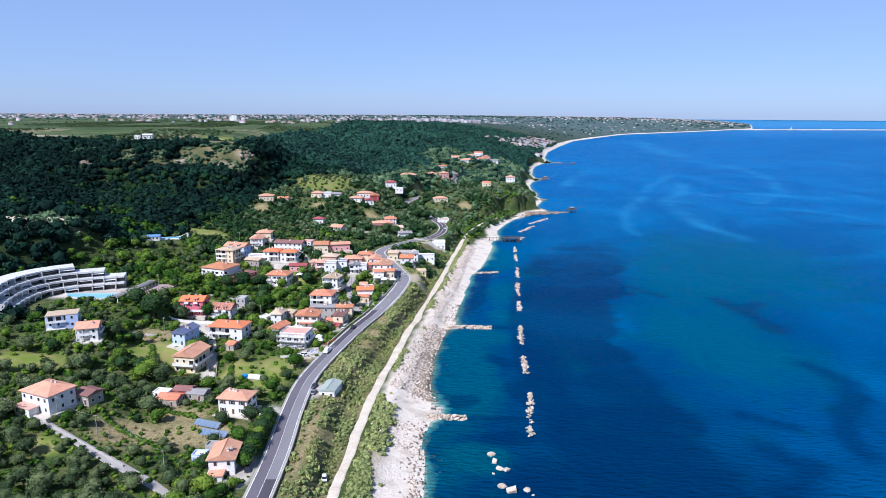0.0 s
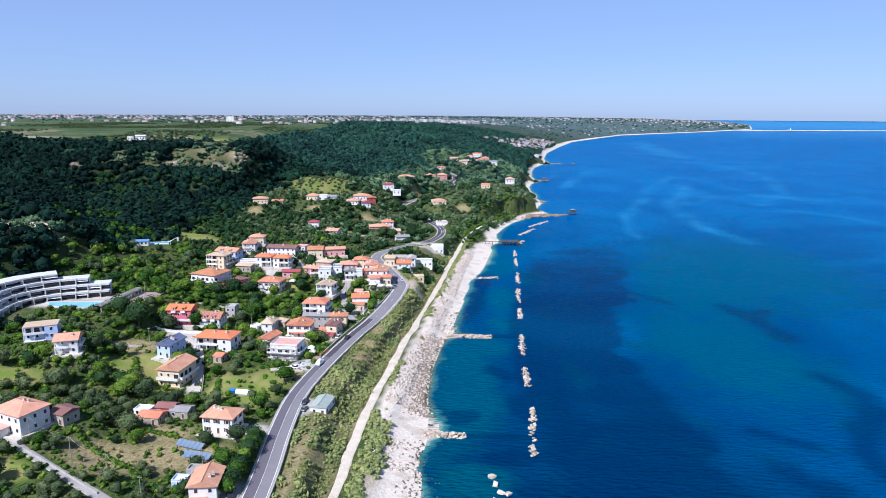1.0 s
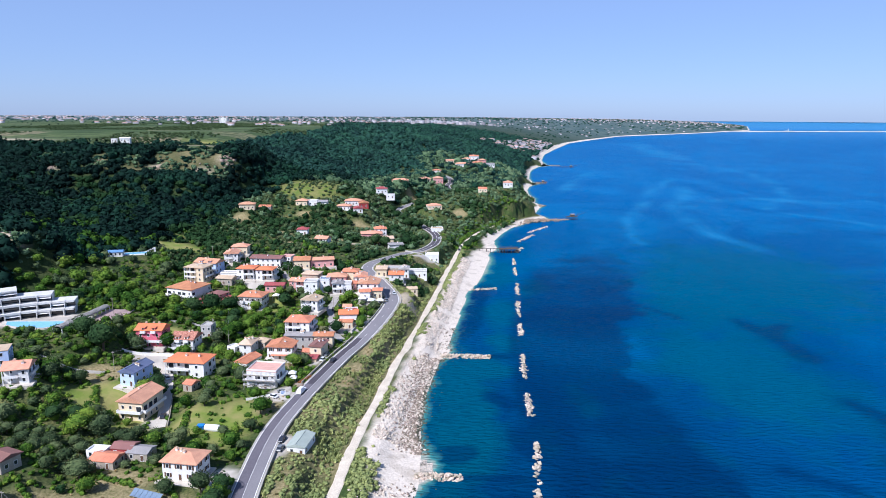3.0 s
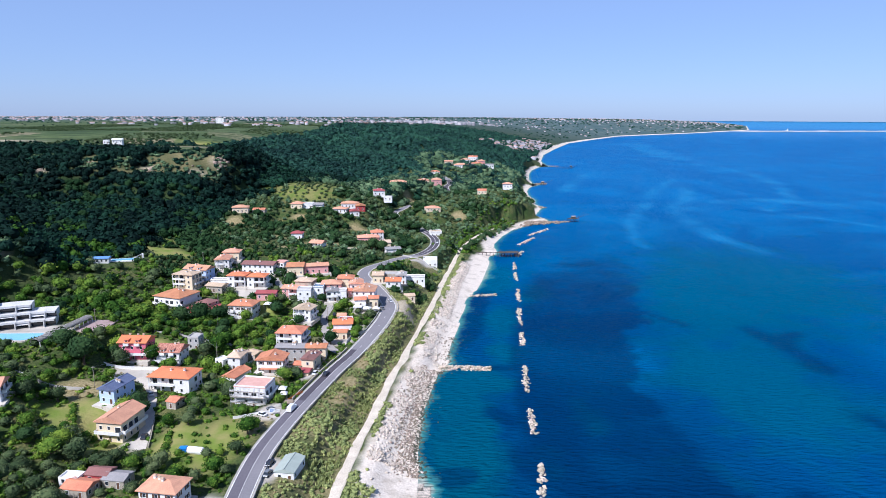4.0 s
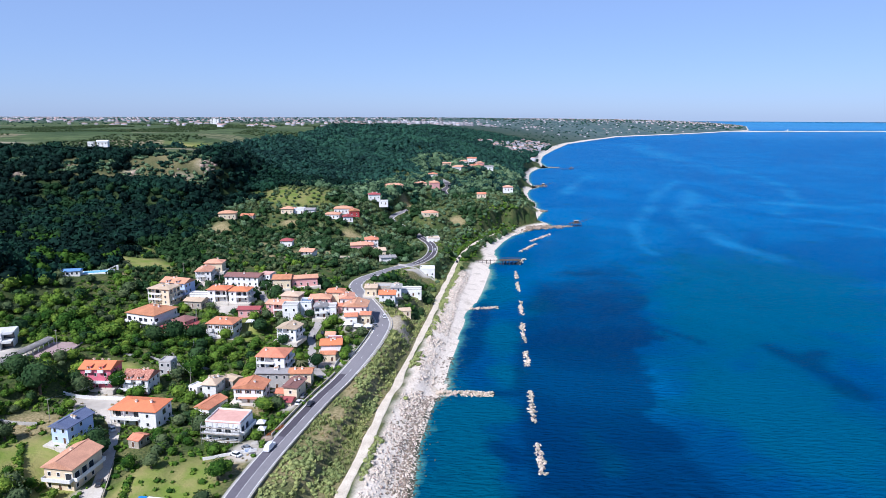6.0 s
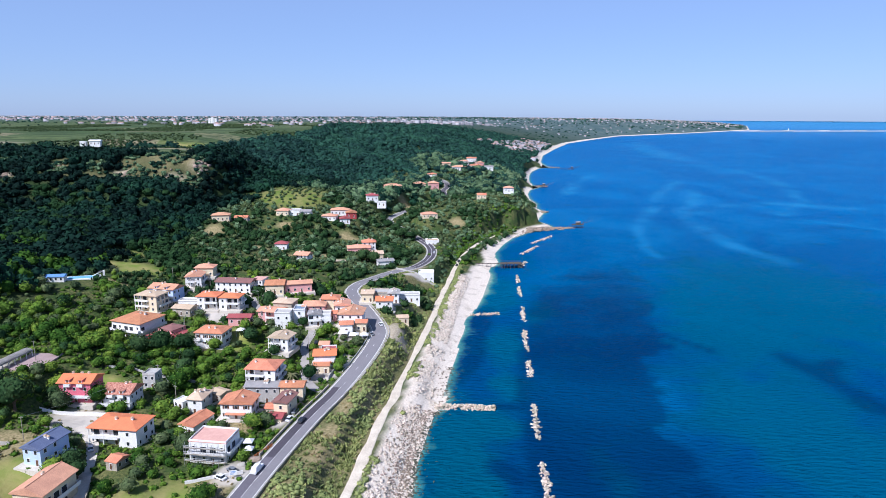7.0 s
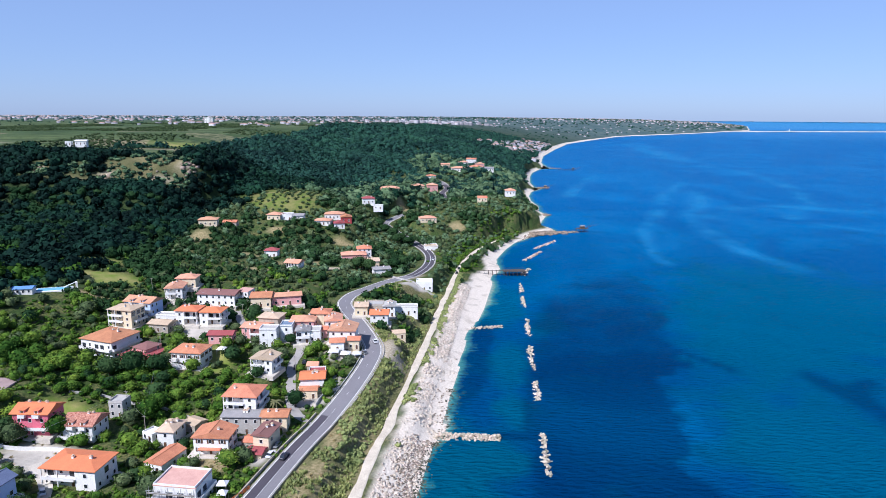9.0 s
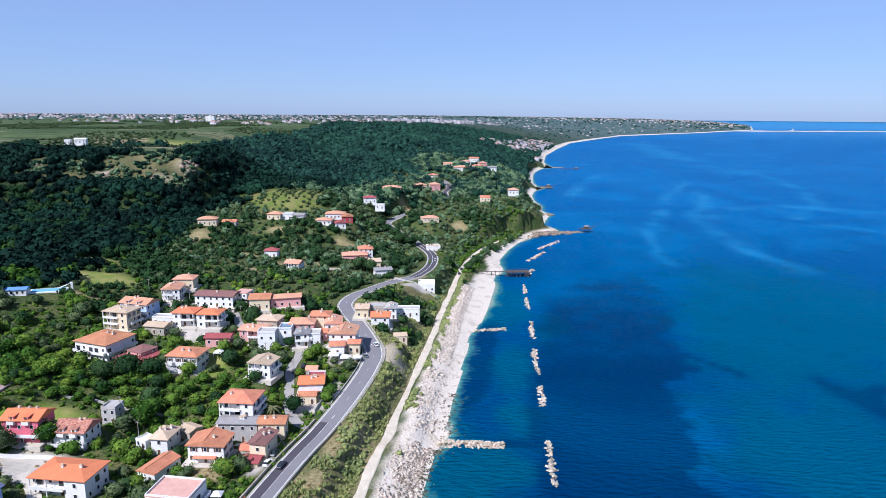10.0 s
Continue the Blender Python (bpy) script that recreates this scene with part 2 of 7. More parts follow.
# Ground height over the distance inland, station by station up the coast.
INLAND = [0, 12, 25, 60, 100, 140, 190, 260, 350, 500, 800, 1500, 4000]
STATION = {
    0: [0, 2.5, 5, 9.5, 11, 14, 20, 30, 45, 58, 72, 84, 92],
    200: [0, 2.5, 5, 9.5, 10.5, 16, 24, 40, 56, 64, 76, 85, 93],
    300: [0, 2.5, 5, 9.5, 11, 17, 24, 42, 58, 66, 77, 86, 94],
    400: [0, 2.5, 5, 11, 16, 19, 27, 56, 56, 62, 78, 86, 94],
    500: [0, 2.5, 5, 11, 20, 25, 30, 38, 48, 60, 80, 87, 94],
    600: [0, 2, 5, 10, 17, 21, 28, 42, 58, 70, 82, 88, 95],
    700: [0, 2, 5, 11, 18, 27, 34, 52, 74, 80, 86, 90, 96],
    850: [0, 3, 9, 18, 24, 28, 32, 44, 63, 83, 88, 91, 97],
    1100: [0, 8, 17, 28, 36, 42, 48, 61, 78, 91, 91, 92, 97],
    1400: [0, 8, 20, 36, 50, 60, 70, 84, 93, 94, 93, 93, 98],
    1800: [0, 6, 14, 26, 36, 46, 56, 70, 84, 92, 93, 94, 98],
    2500: [0, 5, 10, 18, 26, 33, 42, 54, 68, 82, 91, 95, 99],
    4000: [0, 3, 6, 12, 18, 24, 30, 38, 48, 60, 74, 88, 99],
    9000: [0, 3, 5, 8, 12, 16, 20, 26, 34, 46, 60, 80, 101],
    40000: [0, 3, 5, 8, 12, 16, 20, 26, 34, 46, 60, 80, 101],
}
ROAD = [(-49, 60, 10), (-50.2, 120, 10), (-50.7, 170, 10), (-51.3, 196, 10), (-53.1, 224, 10), (-53.4, 252, 10), (-49.7, 277, 10.2), (-42.8, 308, 10.5), (-37.8, 326, 11),
        (-33.2, 340, 11.5), (-26.5, 366, 12.8), (-22.2, 389, 13.8), (-21.2, 406, 14.5), (-25.9, 424, 15), (-32.8, 444, 15.6), (-39.3, 461, 16), (-42.7, 475, 16),
        (-40.4, 491, 16), (-32.2, 507, 15.6), (-21.8, 527, 14.6), (-8.1, 545, 13.7), (-0.9, 562, 13.2), (3.7, 583, 12.5), (5.4, 609, 12), (2.8, 632, 12), (-6, 657, 13), (-22, 690, 16),
        (-34, 712, 18.8), (-36, 724, 20), (-30, 742, 21), (-21.5, 760, 22), (0, 794, 24), (20, 838, 26), (22, 862, 26.6), (20, 895, 28), (27, 928, 30), (22, 975, 32), (5, 1030, 34)]
PATHWAY = [(-36, 60, 5), (-33, 130, 5), (-31, 177, 5), (-29, 208, 5), (-26, 250, 5), (-19.5, 296, 5), (-14.5, 333, 5), (-11, 350, 5), (-8.6, 372, 5), (-5, 393, 5), (-0.3, 421, 5),
           (4.2, 452, 5), (11.5, 505, 5), (18, 545, 5), (24.5, 592, 5), (32, 628, 5), (43, 667, 4.4), (59, 705, 3.8), (83, 750, 3.2)]
LANE = [(-37, 341, 11.3), (-43, 345, 11.5), (-47.5, 354, 12), (-50, 365, 12.5), (-54, 387, 14), (-53, 399, 15.5), (-55, 408, 17), (-62, 410, 18), (-72, 412, 18.5), (-84, 424, 20), (-92, 440, 22)]
TRACK = [(-165, 222, 18), (-154, 218, 17.5), (-132, 206, 15.5), (-114, 195, 13.5), (-92, 182, 11), (-75, 171, 9.5)]
DRIVE = [(-95, 259, 8.6), (-97.5, 268, 8.8), (-101, 280, 9.3), (-105, 292, 10), (-109.5, 303, 10.6), (-118, 312, 12)]


def polyline(points, step):
    """Points at even steps along a smooth line."""
    p = [Vector(q) for q in points]
    out = []
    for i in range(len(p) - 1):
        a, b, c, d = p[max(i - 1, 0)], p[i], p[i + 1], p[min(i + 2, len(p) - 1)]
        n = max(1, int((c - b).length / step))
        for k in range(n):
            t = k / n
            out.append(0.5 * ((2 * b) + (c - a) * t + (2 * a - 5 * b + 4 * c - d) * t * t + (3 * b - a - 3 * c + d) * t ** 3))
    out.append(p[-1])
    return out


LINES = {"road": polyline(ROAD, 5), "path": polyline(PATHWAY, 5), "lane": polyline(LANE, 4), "track": polyline(TRACK, 5), "drive": polyline(DRIVE, 4)}
LINE_XY = {k: np.array([(p.x, p.y) for p in v]) for k, v in LINES.items()}
SY = sorted(STATION)
STATION_GRID = np.array([STATION[y] for y in SY], float)
PADS = []


def vnoise(x, y, s, seed=0.0):
    """Smooth noise in -1 to 1 over arrays."""
    x, y = np.asarray(x) / s + seed, np.asarray(y) / s - seed
    return (np.sin(x * 1.7 + 1.3 * np.sin(y * 1.1 + seed)) + np.sin(y * 1.9 + 1.1 * np.sin(x * 0.9)) + np.sin((x + y) * 1.3 + 2.0 * np.sin((x - y) * 0.7))) / 3


def shore(y):
    return np.interp(y, SHORE_Y, SHORE_X)


def base_height(x, y):
    u = np.interp(y, SMOOTH_Y, SMOOTH_X) - x
    k = np.clip(np.searchsorted(SY, y) - 1, 0, len(SY) - 2)
    sy = np.array(SY, float)
    f = np.clip((y - sy[k]) / (sy[k + 1] - sy[k]), 0, 1)
    f = f * f * (3 - 2 * f)
    j = np.clip(np.searchsorted(INLAND, u) - 1, 0, len(INLAND) - 2)
    iu = np.array(INLAND, float)
    g = np.clip((u - iu[j]) / (iu[j + 1] - iu[j]), 0, 1)
    z = (1 - f) * ((1 - g) * STATION_GRID[k, j] + g * STATION_GRID[k, j + 1]) + f * ((1 - g) * STATION_GRID[k + 1, j] + g * STATION_GRID[k + 1, j + 1])
    rough = np.clip((u - 160) / 150, 0, 1) * np.clip((y - 150) / 200, 0, 1)
    # gullies in the wooded slope
    steep = np.clip((u - 205) / 80, 0, 1) * np.clip((84 - z) / 22, 0, 1) * np.clip((1500 - y) / 400, 0, 1) * np.clip((y - 430) / 120, 0, 1)
    z = z - steep * 15 * np.clip(vnoise(x, y * 0.6, 34, 3.3) + 0.15, 0, 1)
    z = z + rough * (3.0 * vnoise(x, y, 45, 1.7) + 2.0 * vnoise(x, y, 17, 4.1)) * np.clip((1500 - y) / 800, 0.15, 1)
    return z


def height(x, y):
    """Ground height over arrays."""
    x, y = np.atleast_1d(np.asarray(x, float)), np.atleast_1d(np.asarray(y, float))
    z = base_height(x, y)
    near = (y < 1050) & (x > -330) & (y > 40)
    if near.any():
        xn, yn = x[near], y[near]
        num, den = z[near] * 0.12, np.full(near.sum(), 0.12)
        for px, py, pz, pr, pw in PADS:
            w = pw * np.exp(-((xn - px) ** 2 + (yn - py) ** 2) / pr ** 2)
            num += w * pz
            den += w
        z[near] = num / den
    u = shore(y) - x
    z = np.where(u < 15, np.minimum(z, 0.25 + u * 0.36), z)
    return np.where(u < 0, np.maximum(u * 0.08, -6.0), z)


def h1(x, y):
    return float(height(x, y)[0])


EYE = np.array((0.0, 66.0, 119.4))


def far(p):
    """Draws what lies beyond 2.4 km together towards the place, along its line of sight."""
    p = np.array(p, float)
    d = np.linalg.norm((p - EYE)[..., :2], axis=-1)
    # the earth's curve
    p[..., 2] -= np.maximum(d ** 2 - 2400.0 ** 2, 0) / (2 * 6371000)
    v = p - EYE
    nd = np.where(d > 2400, 2400 + 2450 * (1 - np.exp(-(d - 2400) / 2450)), d)
    return EYE + v * (nd / np.maximum(d, 1e-6))[..., None]

# ---------------------------------------------------------------- plan of the houses
# x, y, ground, width, depth, wall height, turn, roof form, rise, wall, roof, front
HOUSES = [
    (-134.3, 214.5, 17.0, 13.5, 10.0, 6.6, -24, "hip", 2.2, "white", "tile_pale", "annex", "two-storey white house with a pale orange hip roof above the lane"),
    (-65.1, 187.0, 9.0, 7.6, 9.5, 6.0, 5, "gy", 1.6, "white", "tile_pale", "annex", "small white gabled house with a pale tile roof beside the road"),
    (-72.9, 225.8, 10.3, 11.0, 7.8, 5.8, -10, "hip", 1.4, "white", "tile_pale", "shutters", "white two-storey house with brown shutters and a pale tile roof"),
    (-106.0, 270.5, 8.6, 9.4, 13.0, 7.4, -10, "gy", 2.2, "cream", "tile_pale", "ribbon", "three-storey house with white balcony bands and a pale tile gable roof"),
    (-114.8, 287.2, 14.5, 6.3, 11.0, 5.6, -14, "gy", 1.6, "blue", "roof_blue", "plain", "narrow pale blue house with a dark slate gable roof"),
    (-93.7, 287.5, 11.0, 4.3, 5.0, 2.6, -20, "gx", 0.9, "stone", "tile", "plain", "small stone garden house with a terracotta roof"),
    (-166.0, 280.8, 24.0, 12.5, 8.0, 6.0, 22, "flat", 0.3, "blue", "tile_beige", "balcony", "blue-shaded house with a flat beige roof terrace"),
    (-148.8, 269.5, 22.3, 8.2, 8.5, 5.6, 16, "gx", 1.8, "white", "tile_pale", "balcony", "white house with terraces and a small tile roof"),
    (-126.2, 330.2, 14.5, 11.8, 8.5, 7.6, -3, "gx", 1.8, "rose", "tile_bright", "dormers", "rose pink three-level villa with pale balconies and orange roof"),
    (-111.4, 330.8, 11.5, 10.2, 9.2, 6.2, -5, "gx", 2.2, "white", "tile_mottled", "dormers", "white villa with a mottled old tile roof and wide terrace"),
    (-100.9, 306.6, 9.8, 16.8, 10.5, 6.6, -8, "hip", 1.5, "white", "tile_bright", "balcony", "broad white house with bright orange hip roof and corner balconies"),
    (-83.3, 331.6, 9.0, 5.6, 8.4, 5.8, -7, "hip", 1.8, "white", "tile_beige", "plain", "narrow white house with sunbleached beige tile roof"),
    (-79.6, 316.8, 9.0, 6.6, 11.0, 3.2, -20, "gy", 1.3, "white", "tile", "plain", "low white outbuilding with a long terracotta roof"),
    (-66.1, 324.2, 10.5, 11.4, 8.0, 5.8, -4, "gy", 1.9, "white", "tile", "porch", "white gabled house with red shutters and tiled porch"),
    (-66.5, 296.9, 8.8, 12.6, 9.6, 7.4, -9, "flat", 0.5, "white", "terrace", "ribbon", "white house with scaffolded balconies and pink flat roof"),
    (-61.8, 345.0, 13.3, 11.6, 10.4, 8.2, -6, "hip", 2.0, "white", "tile", "balcony", "three-storey white house with terracotta hip roof and wraparound balcony"),
    (-60.4, 337.2, 10.0, 13.0, 5.6, 6.6, -2, "gx", 0.7, "grey", "roof_grey", "plain", "long house with grey fibre cement roof and weathered walls"),
    (-49.3, 337.0, 10.4, 8.6, 5.6, 6.2, 0, "gx", 0.8, "cream", "tile", "plain", "cream house with a terracotta roof at the end of the lane"),
    (-50.0, 326.6, 8.6, 5.4, 8.6, 7.2, -12, "gy", 0.9, "cream", "tile_brown", "plain", "tall narrow house with brown tile roof beside the road"),
    (-51.9, 320.2, 8.0, 4.8, 4.4, 3.8, -8, "gx", 0.7, "cream", "tile_red", "plain", "small lean-to house with a dark red roof"),
    (-55.6, 327.2, 9.2, 3.8, 5.0, 3.0, -8, "gx", 0.6, "stone", "tile", "plain", "little tiled store beside the tall house"),
    (-41.5, 367.0, 13.0, 9.0, 8.0, 5.2, 5, "gx", 1.2, "white", "tile_bright", "porch", "roadside house with a bright orange roof and white awning"),
    (-42.1, 361.0, 12.0, 6.8, 4.6, 3.2, 2, "gx", 0.8, "cream", "tile", "plain", "low tiled wing of the roadside house"),
    (-41.0, 374.6, 13.6, 6.6, 5.0, 3.6, 5, "flat", 0.2, "white", "tile_red", "plain", "outbuilding with a dark red flat roof"),
    (-44.0, 381.5, 14.2, 4.6, 4.4, 2.8, 0, "gx", 1.0, "stone", "tile_pale", "plain", "small stone hut with a pale tile roof"),
    (-95.1, 385.7, 16.0, 12.6, 10.4, 6.4, -8, "hip", 2.0, "white", "tile", "stairs", "white house with terracotta hip roof and outer stair"),
    (-135.5, 400.5, 15.6, 17.0, 15.5, 7.8, -21, "hip", 2.0, "white", "tile", "ribbon", "long three-storey apartment house with white balcony bands"),
    (-117.0, 390.5, 15.6, 13.0, 13.5, 3.6, -26, "hip", 1.4, "red", "tile_red", "plain", "dark red pavilion house with wide red eaves"),
    (-116.4, 392.0, 19.2, 8.4, 8.4, 2.2, -26, "hip", 1.0, "pink", "tile_brown", "plain", "pink upper storey with a brown hip roof"),
    (-61.5, 374.4, 17.5, 9.0, 7.4, 5.8, -14, "gy", 1.5, "white", "tile_beige", "balcony", "white gabled house with beige roof and stacked balconies"),
    (-108.0, 421.5, 22.5, 10.0, 9.0, 6.6, -4, "hip", 1.3, "white", "tile_bright", "balcony", "white house with bright orange roof and long terrace"),
    (-97.0, 421.0, 22.3, 10.0, 8.6, 6.2, -4, "hip", 1.3, "white", "tile_bright", "balcony", "white house with orange roof joined to its neighbour"),
    (-136.2, 418.8, 22.0, 12.0, 9.5, 8.4, -14, "hip", 1.2, "cream", "tile_beige", "balcony", "cream four-level house with beige roof"),
    (-134.0, 432.0, 24.0, 14.5, 9.0, 6.2, -16, "gx", 1.8, "blue", "tile_pale", "dormers", "house with blue-washed gable wall and orange roof"),
    (-118.5, 414.5, 21.0, 9.5, 6.5, 3.6, -12, "gx", 1.0, "stone", "tile_beige", "plain", "low stone house with a grey-beige roof"),
    (-119.0, 424.5, 21.8, 11.0, 5.0, 3.4, -4, "flat", 0.3, "white", "concrete", "plain", "low white flat-roofed garage building"),
    (-127.2, 455.5, 25.0, 8.4, 10.0, 6.0, 6, "gy", 1.7, "white", "tile_pale", "balcony", "white house with pale orange gable roof"),
    (-125.0, 467.0, 28.0, 10.0, 8.0, 5.0, 2, "hip", 1.6, "cream", "tile_pale", "plain", "house with orange hip roof behind the white gable"),
    (-103.0, 450.0, 23.5, 19.5, 10.0, 5.6, -7, "gx", 1.2, "white", "tile_brown", "plain", "long white house with a weathered brown roof"),
    (-91.0, 453.5, 23.5, 6.5, 8.0, 5.8, -10, "flat", 0.5, "white", "terrace", "balcony", "white block with roof terraces at the end of a long house"),
    (-80.0, 444.0, 24.0, 9.6, 10.0, 5.2, 5, "gx", 1.5, "cream", "tile", "plain", "house with two orange roof levels among trees"),
    (-68.5, 447.0, 24.0, 14.3, 7.0, 4.6, 14, "gx", 1.1, "pink", "tile_pale", "plain", "long low pink house with pale tile roof"),
    (-86.7, 399.8, 21.0, 10.2, 5.6, 3.4, 0, "gx", 0.9, "pink", "tile_red", "plain", "long low house with a red roof above the lane"),
    (-74.5, 411.5, 18.0, 11.0, 8.4, 6.0, -13, "gx", 1.0, "pink", "tile_pale", "balcony", "pink house with stepped terraces and pale tiles"),
    (-67.4, 405.5, 17.0, 7.6, 6.4, 7.8, 0, "flat", 0.4, "white", "concrete", "plain", "tall white flat-roofed block"),
    (-69.5, 419.5, 21.0, 9.6, 8.4, 5.2, -10, "hip", 1.2, "stone", "tile_beige", "plain", "stone house with an old beige roof"),
    (-60.5, 411.0, 18.5, 5.6, 7.5, 6.4, 2, "flat", 0.3, "white", "solar", "plain", "white house with dark solar roof"),
    (-54.5, 418.0, 19.5, 10.8, 9.0, 5.6, 2, "hip", 1.5, "pink", "tile_pale", "plain", "house with broad pale orange roof in the village core"),
    (-53.0, 408.5, 17.5, 6.0, 6.5, 5.8, 8, "gy", 1.0, "white", "roof_grey", "balcony", "white house with exposed stair and grey roof"),
    (-47.5, 409.5, 17.5, 4.8, 6.5, 5.2, 4, "flat", 0.4, "white", "concrete", "balcony", "white cubic house with roof terrace"),
    (-47.3, 424.5, 21.0, 8.8, 7.6, 5.6, 0, "hip", 1.5, "cream", "tile", "plain", "house with an orange hip roof at the back of the village"),
    (-40.8, 419.5, 18.6, 7.4, 9.5, 6.4, 8, "gy", 1.4, "white", "tile_pale", "plain", "white house with pale tile gable"),
    (-35.0, 411.5, 17.0, 11.6, 10.5, 6.0, -2, "gy", 2.0, "white", "tile_pale", "plain", "large white gabled house at the road bend"),
    (-36.7, 402.1, 16.0, 5.8, 5.6, 4.0, 6, "gx", 0.9, "white", "tile", "plain", "little white house with orange lean-to roof"),
    (-29.6, 405.2, 15.6, 4.8, 5.2, 4.2, 0, "gx", 0.9, "cream", "tile", "plain", "little cream house with orange roof beside the road"),
    (-45.0, 414.0, 18.4, 4.5, 5.0, 3.4, 0, "gx", 0.8, "pink", "tile", "plain", "small pink house with orange tiles"),
    (-31.0, 454.0, 16.6, 6.4, 8.5, 4.6, 0, "gx", 1.2, "cream", "tile_beige", "plain", "cream house inside the road bend"),
    (-24.5, 460.0, 15.8, 9.0, 9.0, 4.2, 0, "flat", 0.4, "stone", "concrete", "plain", "half-ruined stone house with open flat roof"),
    (-16.8, 458.0, 14.6, 6.0, 8.0, 5.6, 0, "gy", 1.2, "white", "concrete", "plain", "white gabled house below the road"),
    (-21.1, 444.8, 13.6, 8.8, 8.6, 6.2, 0, "gx", 1.4, "white", "tile_bright", "plain", "white house with bright orange roof below the road"),
    (-8.5, 467.5, 12.2, 12.8, 6.0, 4.0, 0, "flat", 0.5, "white", "concrete", "plain", "long white flat-roofed house above the beach"),
    (-11.1, 434.4, 10.0, 6.4, 5.2, 2.8, 10, "gx", 1.0, "cream", "tile_beige", "plain", "low yellowish hut with a beige roof"),
    (1.2, 534.5, 8.0, 10.4, 9.0, 5.2, 0, "flat", 0.6, "white", "canvas", "plain", "white cubic building above the gravel path"),
    (-49.5, 580.0, 17.0, 17.0, 10.0, 4.6, 8, "hip", 1.6, "pink", "tile_pale", "plain", "broad villa with pale orange roofs"),
    (-43.0, 590.0, 18.5, 10.0, 9.0, 5.4, 8, "hip", 1.8, "white", "tile", "plain", "rear wing of the villa with an orange roof"),
    (-37.0, 568.0, 14.5, 12.0, 9.5, 5.0, 12, "gx", 1.4, "cream", "tile_beige", "plain", "beige villa with old roof beside dark trees"),
    (-28.0, 552.0, 13.0, 11.0, 8.0, 4.6, 16, "gx", 1.0, "white", "roof_grey", "plain", "white house with greyish roof near the road"),
    (-103.8, 566.0, 23.0, 8.6, 7.0, 4.2, 0, "hip", 1.6, "white", "tile_red", "plain", "small white house with red roof among trees"),
    (-83.5, 541.0, 19.0, 9.6, 8.6, 5.4, -14, "gx", 1.6, "white", "tile_pale", "balcony", "white house with pale roof in the orchards"),
    (-159.1, 606.0, 38.0, 13.0, 9.0, 4.2, 8, "hip", 1.6, "cream", "tile_pale", "plain", "low house with orange roof at the edge of the wood"),
    (-145.0, 612.0, 36.0, 10.4, 6.6, 3.2, 0, "gx", 1.2, "stone", "tile", "plain", "stone barn with an orange roof by the wood"),
    (-118.0, 640.0, 37.0, 10.4, 8.5, 3.9, -6, "hip", 1.6, "cream", "tile_pale", "plain", "cream house of the upper hamlet"),
    (-108.5, 642.0, 36.6, 8.5, 8.5, 4.0, 0, "flat", 0.5, "white", "concrete", "plain", "white flat-roofed house of the upper hamlet"),
    (-99.5, 641.0, 36.2, 8.5, 8.5, 3.7, 0, "gx", 1.2, "white", "roof_grey", "plain", "white house with grey roof in the upper hamlet"),
    (-80.0, 640.0, 33.0, 12.3, 9.5, 3.3, -4, "hip", 1.4, "white", "tile_pale", "plain", "low white house with broad pale roof"),
    (-73.0, 654.0, 35.5, 15.2, 9.5, 3.9, 2, "hip", 1.6, "white", "tile_pale", "plain", "white house with orange hip roof in the upper hamlet"),
    (-63.0, 648.0, 34.0, 8.5, 8.5, 3.9, 10, "gy", 1.6, "red", "tile", "plain", "red-walled house with orange roof"),
    (-67.0, 637.0, 31.0, 8.2, 7.6, 3.5, 10, "gy", 1.4, "white", "tile_red", "plain", "small white gabled house with red roof"),
    (-53.0, 738.0, 37.0, 11.2, 9.5, 4.6, 10, "hip", 1.8, "white", "tile_red", "plain", "white villa with dark red roof above the road"),
    (-43.0, 730.0, 32.5, 8.6, 6.9, 3.2, 0, "flat", 0.4, "white", "concrete", "plain", "white terrace house beside the villa"),
    (-36.0, 792.0, 42.0, 18.9, 10.3, 3.3, 6, "hip", 1.8, "cream", "tile_pale", "plain", "long cream house with pale orange roof"),
    (-8.0, 858.0, 36.5, 12.9, 11.2, 4.3, 10, "hip", 2.0, "cream", "tile_pale", "plain", "large cream villa with orange roofs on the slope"),
    (8.0, 864.0, 36.0, 11.2, 10.3, 5.0, 10, "hip", 2.0, "pink", "tile_pale", "plain", "pink wing of the large villa"),
    (2.9, 708.0, 24.5, 14.6, 9.5, 3.2, 14, "hip", 1.6, "cream", "tile_pale", "plain", "low cream house with wide pale roof in trees"),
    (5.8, 642.0, 10.8, 10.4, 9.5, 4.2, 8, "flat", 0.6, "white", "tile_beige", "plain", "white house at the upper road bend"),
    (45.0, 1015.0, 44.0, 18.9, 11.2, 4.3, 8, "hip", 2.0, "white", "tile_pale", "plain", "white villas on the far slope"),
    (70.0, 1032.0, 44.0, 17.2, 11.2, 5.0, 8, "hip", 2.0, "white", "tile", "plain", "white villa with orange roof on the far slope"),
    (58.1, 778.0, 34.0, 9.5, 7.7, 3.2, 0, "gx", 1.6, "cream", "tile", "plain", "small house with orange roof in the scrub"),
    (89.9, 808.0, 37.5, 10.3, 8.6, 3.9, 0, "hip", 1.8, "white", "tile_pale", "plain", "white house near the cliff edge"),
    (-41.9, 244.6, 8.4, 6.2, 10.0, 3.0, -9, "gy", 1.0, "white", "roof_green", "plain", "low roadside hut with a pale green sheet roof"),
    (-99.8, 231.6, 10.2, 8.2, 6.0, 2.6, -10, "gx", 1.0, "stone", "tile", "plain", "old stone shed with terracotta roof"),
